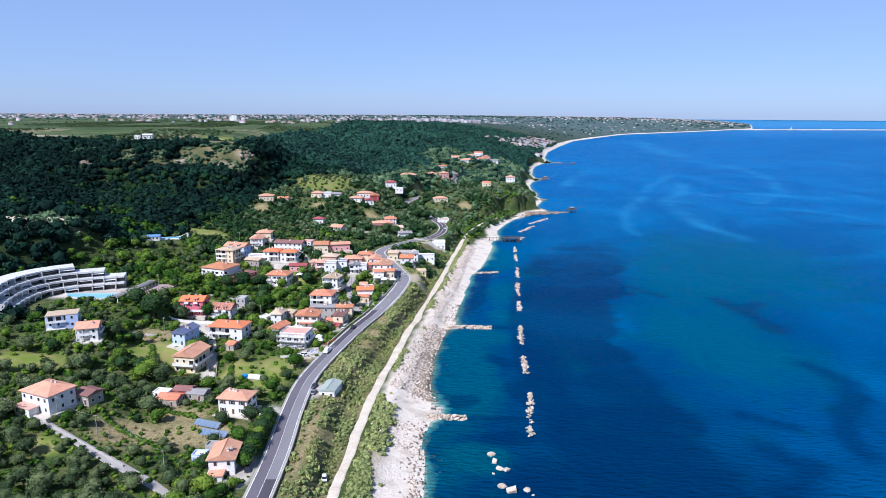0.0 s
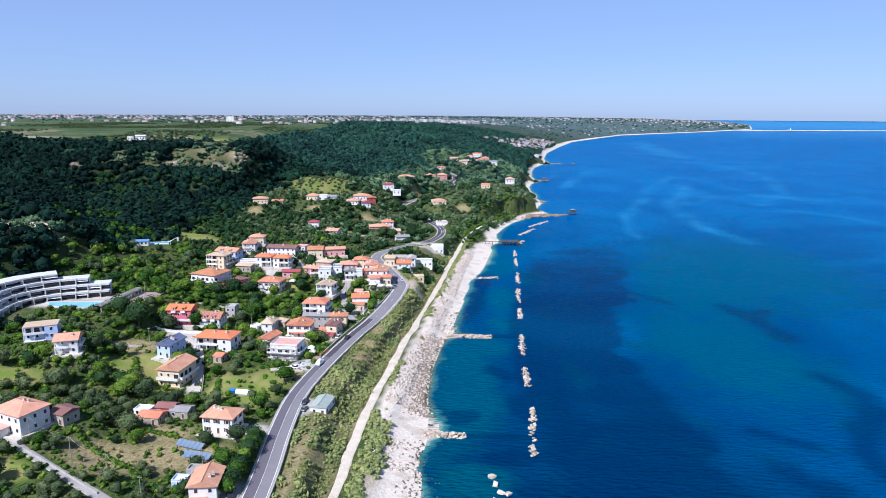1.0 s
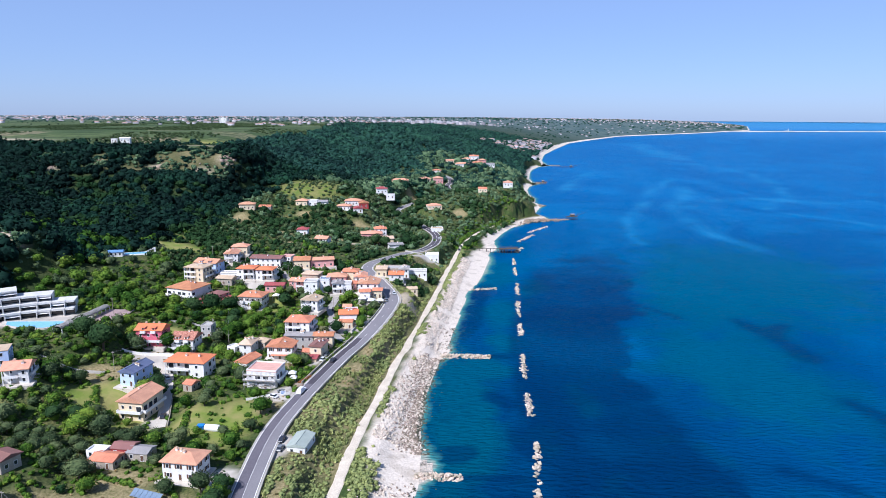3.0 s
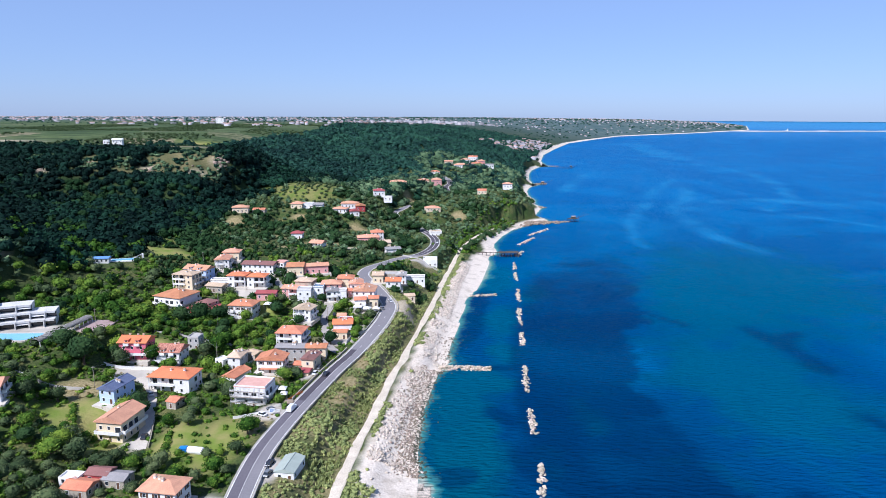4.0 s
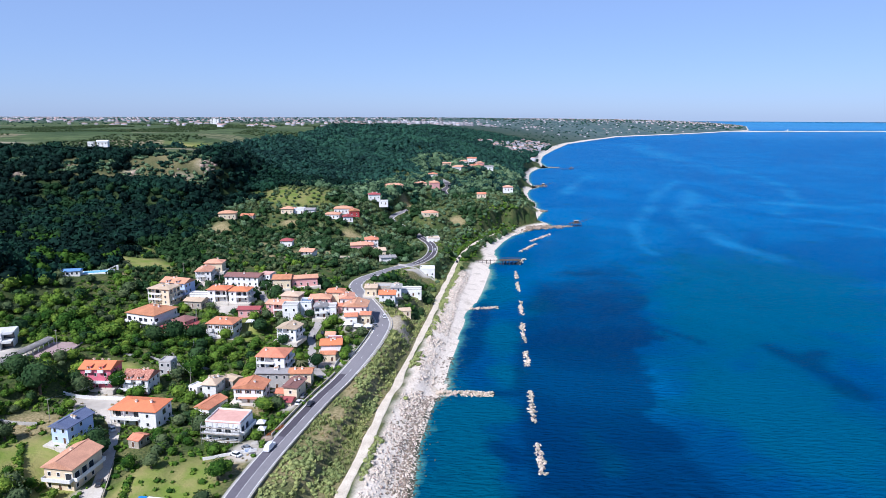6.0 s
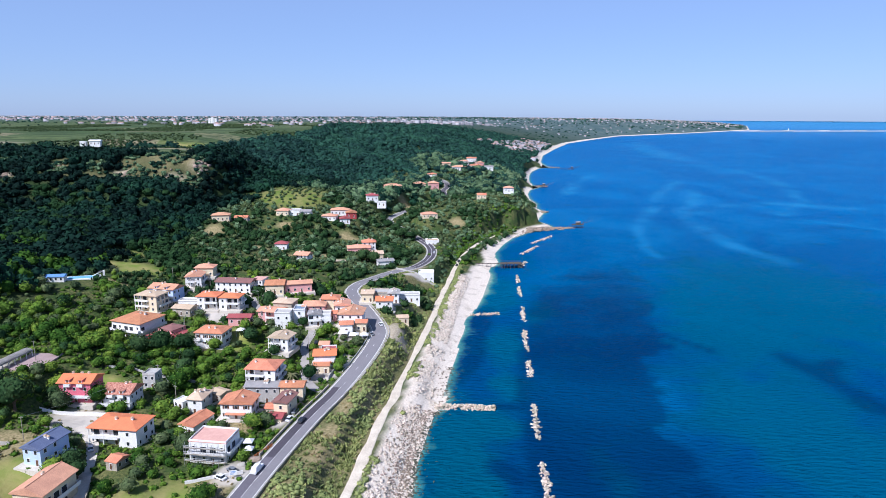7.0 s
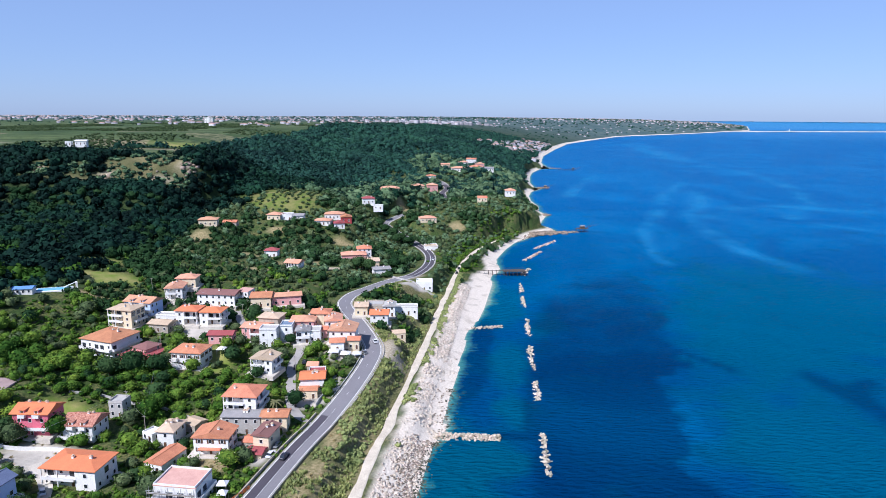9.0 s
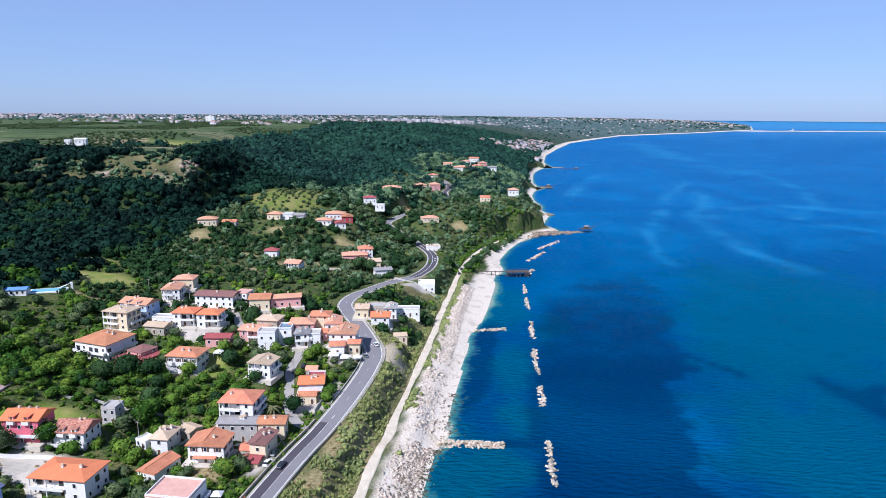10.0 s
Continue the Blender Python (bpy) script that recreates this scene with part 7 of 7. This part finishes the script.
part("roof", boxed(-13.5, 13.5, -8.5, 8.5, 16, 16.8), "concrete", TOWER)
for k in range(5):
    for j in range(6):
        opening("wide_window", TOWER, pose(-10.5 + 4.2 * j, -8.05, 1 + 3 * k))
# far harbour mole and light
q0 = far(np.array([(2500.0, 5600, 0), (9000.0, 6700, 0)]))
bm = bmesh.new()
a, b = Vector(q0[0]), Vector(q0[1])
for i in range(40):
    p, q = a.lerp(b, i / 40), a.lerp(b, (i + 1) / 40)
    box(bm, 0, (q - p).length, -4, 4, -2, 2.2 + 0.6 * ((i * 7) % 3), Matrix.Translation(p) @ (q - p).to_track_quat("X", "Z").to_matrix().to_4x4())
tagged(part("harbour_mole", bm, "rock_stuff"), "long pale harbour mole on the horizon", "breakwater", kind="structure")
lp = far(np.array((3040.0, 5640, 0)))
lt = thing("lighthouse", pose(*lp), "small white harbour lighthouse on its mole", "lighthouse")
bm = bmesh.new()
tube(bm, (0, 0, 0), (0, 0, 15), 3.2, 2.2, 10)
part("tower", bm, "white", lt)
bm = bmesh.new()
tube(bm, (0, 0, 15), (0, 0, 18.5), 1.6, 0.6, 10)
part("lantern", bm, "metal", lt)
part("keeper_house", boxed(-14, -4, -5, 5, -1, 6), "white", lt)

# ---------------------------------------------------------------- the terraced hotel
HOTEL = thing("hotel", pose(-182, 340, 24.3), "white terraced hotel stepping back in curved tiers", "hotel")
FRONT = [(-197, 293), (-201, 308), (-201, 322), (-194, 332), (-183, 338), (-168.5, 343)]
for tier in range(4):
    back = 3.1 * tier
    pts = polyline([(x, y, 0) for x, y in FRONT], 4.6)
    pts = pts[: len(pts) - (0, 0, 2, 4)[tier]]
    line = []
    for i, p in enumerate(pts):
        d = pts[min(i + 1, len(pts) - 1)] - pts[max(i - 1, 0)]
        nrm = Vector((-d.y, d.x, 0)).normalized()
        line.append((p + nrm * back, nrm))
    z0, z1 = tier * 2.9, tier * 2.9 + 2.9
    off0 = Vector((-182, 340, 0))
    for i in range(len(line) - 1):
        (a, na), (b, nb) = line[i], line[i + 1]
        a, b = a - off0, b - off0

        def slab(front, rear, lo, hi):
            bm = bmesh.new()
            lows = [a + na * front, b + nb * front, b + nb * rear, a + na * rear]
            v0 = [bm.verts.new((p.x, p.y, lo)) for p in lows]
            v1 = [bm.verts.new((p.x, p.y, hi)) for p in lows]
            bm.faces.new(v0[::-1]), bm.faces.new(v1)
            for k in range(4):
                bm.faces.new((v0[k], v0[(k + 1) % 4], v1[(k + 1) % 4], v1[k]))
            return bm

        part("tier", slab(2.3, 9.0, z0 - (2 if tier == 0 else 0), z1 - 0.02), "hotel", HOTEL)
        part("floor_slab", slab(-0.3, 9.2, z1 - 0.02, z1 + 0.25), "hotel", HOTEL)
        part("parapet", slab(-0.4, -0.15, z1 - 0.35, z1 + 0.6 if tier < 3 else z1 + 0.35), "hotel", HOTEL)
        pane = slab(2.15, 2.28, z0 + 0.1, z1 - 0.35)
        part("glazing", pane, "pane", HOTEL)
        bm = bmesh.new()
        m = Matrix.Translation(a) @ na.to_track_quat("Y", "Z").to_matrix().to_4x4()
        box(bm, -0.2, 0.2, -0.9, 2.3, z0, z1 + 0.5, m)
        part("fin_wall", bm, "hotel", HOTEL)
        if (i * 7 + tier * 3) % 5 < 2:
            # a canvas awning slanting over the balcony
            awning = slab(-0.5, 1.6, 0.0, 0.08)
            awning.verts.ensure_lookup_table()
            for v in awning.verts:
                v.co.z += z1 - 0.35
            for k in (0, 1, 4, 5):
                awning.verts[k].co.z -= 0.6 + 0.25 * (i % 3)
            part("awning", awning, "canvas", HOTEL, "white slanting awning")
pool = thing("swimming_pool", pose(-178, 326, 24.35), "bright turquoise hotel swimming pool with pale rim", "pool")
bm = bmesh.new()
ring = [(-17, 6), (13, 6.5), (15, 0), (8, -5), (-4, -4.5), (-14, 0)]
vs = [bm.verts.new((x, y, 0.42)) for x, y in ring]
lo_ = [bm.verts.new((x, y, -0.6)) for x, y in ring]
bm.faces.new(vs[::-1])
for k in range(6):
    bm.faces.new((lo_[k], lo_[(k + 1) % 6], vs[(k + 1) % 6], vs[k]))
bmesh.ops.recalc_face_normals(bm, faces=bm.faces[:])
part("rim", bm, "yard", pool)
bm = bmesh.new()
bm.faces.new([bm.verts.new((x * 0.86 + 0.3, y * 0.8, 0.47)) for x, y in ring][::-1])
bmesh.ops.recalc_face_normals(bm, faces=bm.faces[:])
part("pool_surface", bm, "pool", pool)
gal = thing("covered_walk", pose(-158, 331, 24.4, 0, 0, 82), "long pale arched gallery beside the pool", "gallery")
bm = bmesh.new()
last = None
for i in range(9):
    a = math.pi * i / 8
    row = [bm.verts.new((x, 2.2 * math.cos(a), 2.4 + 1.2 * math.sin(a))) for x in (-17, 17)]
    if last:
        bm.faces.new((last[0], last[1], row[1], row[0]))
    last = row
bmesh.ops.solidify(bm, geom=bm.faces[:], thickness=0.12)
part("vault", bm, "concrete", gal, "faded grey vault")
post = part("post", boxed(-0.12, 0.12, -0.12, 0.12, -0.5, 2.4), "white", gal, at=pose(-16.5, -2.1, 0))
for i in range(1, 12):
    again(post, gal, pose(-16.5 + i * 3, -2.1, 0))
for i in range(12):
    again(post, gal, pose(-16.5 + i * 3, 2.1, 0))
tagged(part("car_park", boxed(-156, -143, 333, 350, 24.2, 24.75), "court"), "brownish pink paved court beside the gallery", "court", kind="structure")

# ---------------------------------------------------------------- cars
CAR = {}


def car(x, y, turn, paint, z=None, van=False):
    e = thing("van" if van else "car", pose(x, y, (h1(x, y) if z is None else z) + 0.02, 0, 0, turn), {"car_white": "white", "car_grey": "grey", "car_red": "red", "car_dark": "dark"}[paint] + (" van on the coastal road" if van else " car with dark windows beside the road"), "car", "cars")
    ln, wd, hh = (5.4, 2.0, 2.2) if van else (4.2, 1.75, 1.45)
    key = (van, paint)
    if key not in CAR:
        bm = boxed(-wd / 2, wd / 2, -ln / 2, ln / 2, 0.3, hh * 0.58, bevel=0.12)
        body = part("body", bm, paint, e)
        bm = bmesh.new()
        vs = box(bm, -wd / 2 + 0.1, wd / 2 - 0.1, -ln * (0.42 if van else 0.34), ln * 0.22, hh * 0.57, hh)
        for v in vs[4:]:
            v.co.x *= 0.86
            v.co.y *= 0.8
        cabin = part("cabin", bm, "pane" if not van else paint, e)
        bm = bmesh.new()
        box(bm, -wd * 0.38, wd * 0.38, -ln * 0.26, ln * 0.16, hh + 0.005, hh + 0.04)
        top = part("roof_panel", bm, paint, e)
        bm = bmesh.new()
        tube(bm, (-0.1, 0, 0), (0.1, 0, 0), 0.31, 0.31, 12)
        wheel = part("wheel", bm, "tyre", e, at=pose(-wd / 2 + 0.08, -ln * 0.3, 0.31))
        CAR[key] = [body, cabin, top, wheel]
        start = 1
    else:
        for o in CAR[key][:3]:
            again(o, e, Matrix())
        start = 0
        wheel = CAR[key][3]
    spots = [(-1, -0.3), (1, -0.3), (-1, 0.3), (1, 0.3)]
    for sx, sy_ in spots[start:]:
        again(wheel, e, pose(sx * (wd / 2 - 0.08), sy_ * ln, 0.31))


def on_road(y, side):
    i = min(range(len(road_pts) - 1), key=lambda k: abs(road_pts[k].y - y))
    p, d = road_pts[i], road_pts[i + 1] - road_pts[i]
    s = Vector((d.y, -d.x, 0)).normalized()
    return p.x + s.x * side, p.y + s.y * side, math.degrees(math.atan2(-d.x, d.y)), p.z + 0.1


for y, side, c, van in ((414, 1.8, "car_white", False), (286, -1.8, "car_white", True), (318, -1.9, "car_dark", False), (600, 1.8, "car_white", False)):
    x, yy, a, z = on_road(y, side)
    car(x, yy, a, c, z, van)
for x, y, a, c in ((-57.9, 185, 20, "car_dark"), (-34.9, 188, 10, "car_white"), (-97.0, 267, 12, "car_dark"), (-48.0, 241, -10, "car_grey"), (-48.8, 247, -10, "car_dark"), (-46.2, 325, -15, "car_grey"), (-47.0, 319, -15, "car_white"),
                   (-52.0, 385, 10, "car_dark"), (-49.3, 390, 5, "car_dark"), (-28.5, 399, 20, "car_white"), (-24.8, 401, 30, "car_grey"), (-60.0, 281, 60, "car_white"), (-57.5, 285, 50, "car_grey"), (-108, 299, 30, "car_white"),
                   (26.8, 602, -12, "car_dark"), (24.5, 588, -10, "car_dark")):
    car(x, y, a, c)

# ---------------------------------------------------------------- poles, wires and garden things
POLES = [(-128, 208), (-110.4, 199), (-96, 192), (-81.8, 182), (-71, 200), (-93.2, 334), (-141, 459), (-51.3, 381), (-77.2, 402), (-66, 395), (-130, 300), (-150, 343), (-104, 345), (-112, 396), (-86, 430), (-118, 452)]
pole0 = None
for x, y in POLES:
    e = thing("utility_pole", pose(x, y, h1(x, y)), "slender utility pole carrying wires", "pole", "utility poles")
    if pole0 is None:
        bm = bmesh.new()
        tube(bm, (0, 0, -0.5), (0, 0, 8.2), 0.14, 0.09, 7)
        shaft = part("shaft", bm, "pole", e)
        arm = part("cross_arm", boxed(-0.7, 0.7, -0.05, 0.05, 7.7, 7.82), "pole", e)
        pole0 = (shaft, arm)
    else:
        for o in pole0:
            again(o, e, Matrix())


def wire(a, b):
    cu = bpy.data.curves.new("wire", "CURVE")
    cu.dimensions, cu.bevel_depth = "3D", 0.025
    sp = cu.splines.new("POLY")
    sp.points.add(8)
    pa, pb = Vector((*a, h1(*a) + 8.0)), Vector((*b, h1(*b) + 8.0))
    for i in range(9):
        p = pa.lerp(pb, i / 8)
        p.z -= 1.6 * (1 - (2 * i / 8 - 1) ** 2)
        sp.points[i].co = (*p, 1)
    cu.materials.append(M["metal"])
    tagged(new("overhead_wire", cu), "thin sagging overhead wire between poles", "wire", "overhead wires")


for i, j in ((0, 1), (1, 2), (2, 3), (10, 12), (12, 5), (8, 9), (13, 14), (14, 15), (5, 13)):
    wire(POLES[i], POLES[j])

for x, y, a in ((-80, 213.5, -20), (-76, 208, -14)):
    e = thing("solar_array", pose(x, y, h1(x, y), 0, 0, a), "row of tilted dark blue solar panels in a garden", "solar panels", "solar rows")
    pan = None
    for i in range(6):
        at = pose(-4.2 + i * 1.7, 0, 1.0, 28, 0, 0)
        if pan is None:
            pan = part("panel", boxed(-0.8, 0.8, -1.3, 1.3, -0.04, 0.04), "solar", e, at=at)
            leg = part("leg", boxed(-0.05, 0.05, -0.05, 0.05, -1.4, 0.0), "metal", e, at=pose(-4.2, 0, 1.0))
        else:
            again(pan, e, at)
            again(leg, e, pose(-4.2 + i * 1.7, 0, 1.0))
e = thing("storage_tank", pose(-74.6, 254.5, h1(-74.6, 254.5), 0, 0, -10), "white rounded tank lying on the grass", "tank")
bm = bmesh.new()
tube(bm, (-2.8, 0, 1.0), (2.8, 0, 1.0), 1.2, 1.2, 14)
bmesh.ops.bevel(bm, geom=[ed for ed in bm.edges if abs(ed.verts[0].co.x - ed.verts[1].co.x) < 0.01], offset=0.25, segments=2, affect="EDGES")
part("shell", bm, "canvas", e)
part("saddle", boxed(-1.8, 1.8, -0.8, 0.8, -0.3, 0.3), "concrete", e)
e = thing("plastic_shed", pose(-78.8, 254.8, h1(-78.8, 254.8)), "small bright blue plastic store", "shed")
part("body", boxed(-1.1, 1.1, -0.9, 0.9, -0.3, 1.7, bevel=0.08), "plastic_blue", e)
part("lid", boxed(-1.2, 1.2, -1.0, 1.0, 1.7, 1.85), "plastic_blue", e)


def marquee(x, y, w):
    e = thing("garden_marquee", pose(x, y, h1(x, y)), "white canvas garden canopy on posts", "canopy", "white canopies")
    part("canopy", roof_bm(w, w, 1.0, "hip", 0.1, 0.08), "canvas", e, at=pose(0, 0, 2.3))
    for sx in (-1, 1):
        for sy_ in (-1, 1):
            part("post", boxed(sx * w * 0.47 - 0.05, sx * w * 0.47 + 0.05, sy_ * w * 0.47 - 0.05, sy_ * w * 0.47 + 0.05, -0.4, 2.3), "metal", e)


for x, y, w in ((-84.3, 391, 3.6), (-37.5, 396.5, 4.4), (-32.5, 396, 4.2), (-27.5, 396, 3.4), (-56.5, 300, 3.0), (-55, 295, 2.6)):
    marquee(x, y, w)
bath = thing("bath_house", pose(-190.5, 431, h1(-190.5, 431), 0, 0, 12), "low pool house with a bright blue sheet roof", "pool house")
part("wall", boxed(-5, 5, -2.6, 2.6, -1.5, 2.7), "white", bath)
part("roof", roof_bm(10, 5.2, 0.9, "gx", 0.4, 0.15), "roof_sky", bath, "blue sheet roof", pose(0, 0, 2.7))
for k in range(4):
    opening("window", bath, pose(-3.6 + 2.4 * k, -2.63, 0.9))
basin = thing("garden_pool", pose(-180, 438.5, h1(-180, 438.5) + 0.3, 0, 0, 18), "long pale turquoise swimming pool with a white rim", "pool")
part("rim", boxed(-8, 8, -3.6, 3.6, -1.5, 0.3, bevel=0.1), "white", basin)
part("pool_surface", boxed(-7.2, 7.2, -2.9, 2.9, 0.2, 0.34), "pool", basin)
slide = thing("pool_slide", pose(-174.5, 443, h1(-174.5, 443), 0, 0, 30), "white pool slide on a frame", "slide")
bm = bmesh.new()
for k in range(6):
    box(bm, -4 + k * 1.1, -2.85 + k * 1.1, -0.5, 0.5, 0.5 + k * 0.45, 0.62 + k * 0.45)
part("chute", bm, "canvas", slide)
part("tower", boxed(2.4, 3.4, -0.6, 0.6, -0.5, 3.2), "white", slide)
# garden walls of the villas
for pts, hh, m, lb in ((((-135, 318), (-118, 320), (-104, 319)), 1.3, "white", "white balustrade wall before the villas"), (((-92.6, 260), (-95.2, 269), (-99, 281)), 0.8, "stone", "stone garden wall beside the driveway"),
                       (((-92, 322), (-75, 341), (-112, 352), (-128, 352)), 1.0, "concrete", "pale concrete garden wall"), (((-158, 297), (-146, 296), (-132, 296)), 1.2, "concrete", "long pale retaining wall"),
                       (((-70, 279), (-54, 284)), 1.0, "white", "white garden wall"), (((-38, 352), (-36.5, 360), (-31, 366)), 1.4, "concrete", "roadside retaining wall"),
                       (((-20, 540), (-8, 529), (8, 526)), 1.2, "concrete", "pale retaining wall under the road"), (((-163, 224), (-140, 212), (-118, 200), (-94, 186)), 0.9, "concrete", "low wall along the farm track")):
    p = polyline([(x, y, h1(x, y)) for x, y in pts], 3)
    p = [Vector((q.x, q.y, h1(q.x, q.y))) for q in p]
    tagged(part("garden_wall", wall_along(p, 2.2 if "track" in lb else 0, 0.25, hh), m), lb, "wall", kind="structure")

# scaffolding round the house under repair
scaffold = thing("scaffold", pose(-66.5, 296.9, 8.8, 0, 0, -9), "grey tube scaffolding with plank decks round a house front", "scaffold")
upright = None
for k in range(8):
    spots = [(-6.6 + k * 1.9, -7.6), (-6.6 + k * 1.9, -6.6)] if k < 8 else []
    for sx, sy_ in spots:
        if upright is None:
            bm = bmesh.new()
            tube(bm, (0, 0, -1.5), (0, 0, 8.2), 0.07, 0.07, 6)
            upright = part("upright", bm, "metal", scaffold, at=pose(sx, sy_, 0))
        else:
            again(upright, scaffold, pose(sx, sy_, 0))
for z in (2.1, 4.3, 6.5):
    part("deck", boxed(-6.8, 6.9, -7.5, -6.65, z, z + 0.09), "pole", scaffold, "grey plank deck")
    for dz in (0.55, 1.05):
        bm = bmesh.new()
        tube(bm, (-6.8, -7.6, z + dz), (6.9, -7.6, z + dz), 0.05, 0.05, 6)
        part("guard_tube", bm, "metal", scaffold)
# heaps, netting and a sign on the building plot beside the road
for x, y, r, m, lb in ((-52.6, 292, 1.4, "rock_dark", "heap of brown spoil on the building plot"), (-55.5, 289, 1.1, "shoulder", "heap of grey gravel on the building plot")):
    v, q = cube_sphere(4)
    v = v * np.array((r * 1.6, r * 1.2, r * 0.7)) * (1 + 0.12 * np.sin(v[:, :1] * 5 + x) + 0.1 * np.sin(v[:, 1:2] * 7 + y))
    ob = tagged(quads_mesh("spoil_heap", v, q, m, smooth=True), lb, "heap", "building plot")
    ob.matrix_world = pose(x, y, h1(x, y))
net = thing("safety_net", pose(-50.8, 296.5, h1(-50.8, 296.5), 0, 0, 62), "orange plastic safety netting on stakes", "safety net")
for k in range(7):
    part("stake", boxed(-4.6 + k * 1.5, -4.5 + k * 1.5, -0.05, 0.05, -0.5, 1.4), "pole", net)
for k in range(5):
    part("net_band", boxed(-4.6, 4.5, -0.02, 0.02, 0.2 + k * 0.22, 0.34 + k * 0.22), "net_orange", net)
sign = thing("road_sign", pose(-56.2, 281.5, h1(-56.2, 281.5), 0, 0, 12), "white and blue notice board on two posts", "sign")
for sx in (-0.8, 0.8):
    part("post", boxed(sx - 0.05, sx + 0.05, -0.05, 0.05, -0.5, 2.6), "metal", sign)
part("board", boxed(-1.1, 1.1, -0.1, -0.05, 1.0, 2.6), "frame", sign)
for k in range(3):
    part("writing_bar", boxed(-0.8, 0.8 - 0.3 * k, -0.13, -0.1, 2.1 - 0.4 * k, 2.3 - 0.4 * k), "roof_sky", sign)
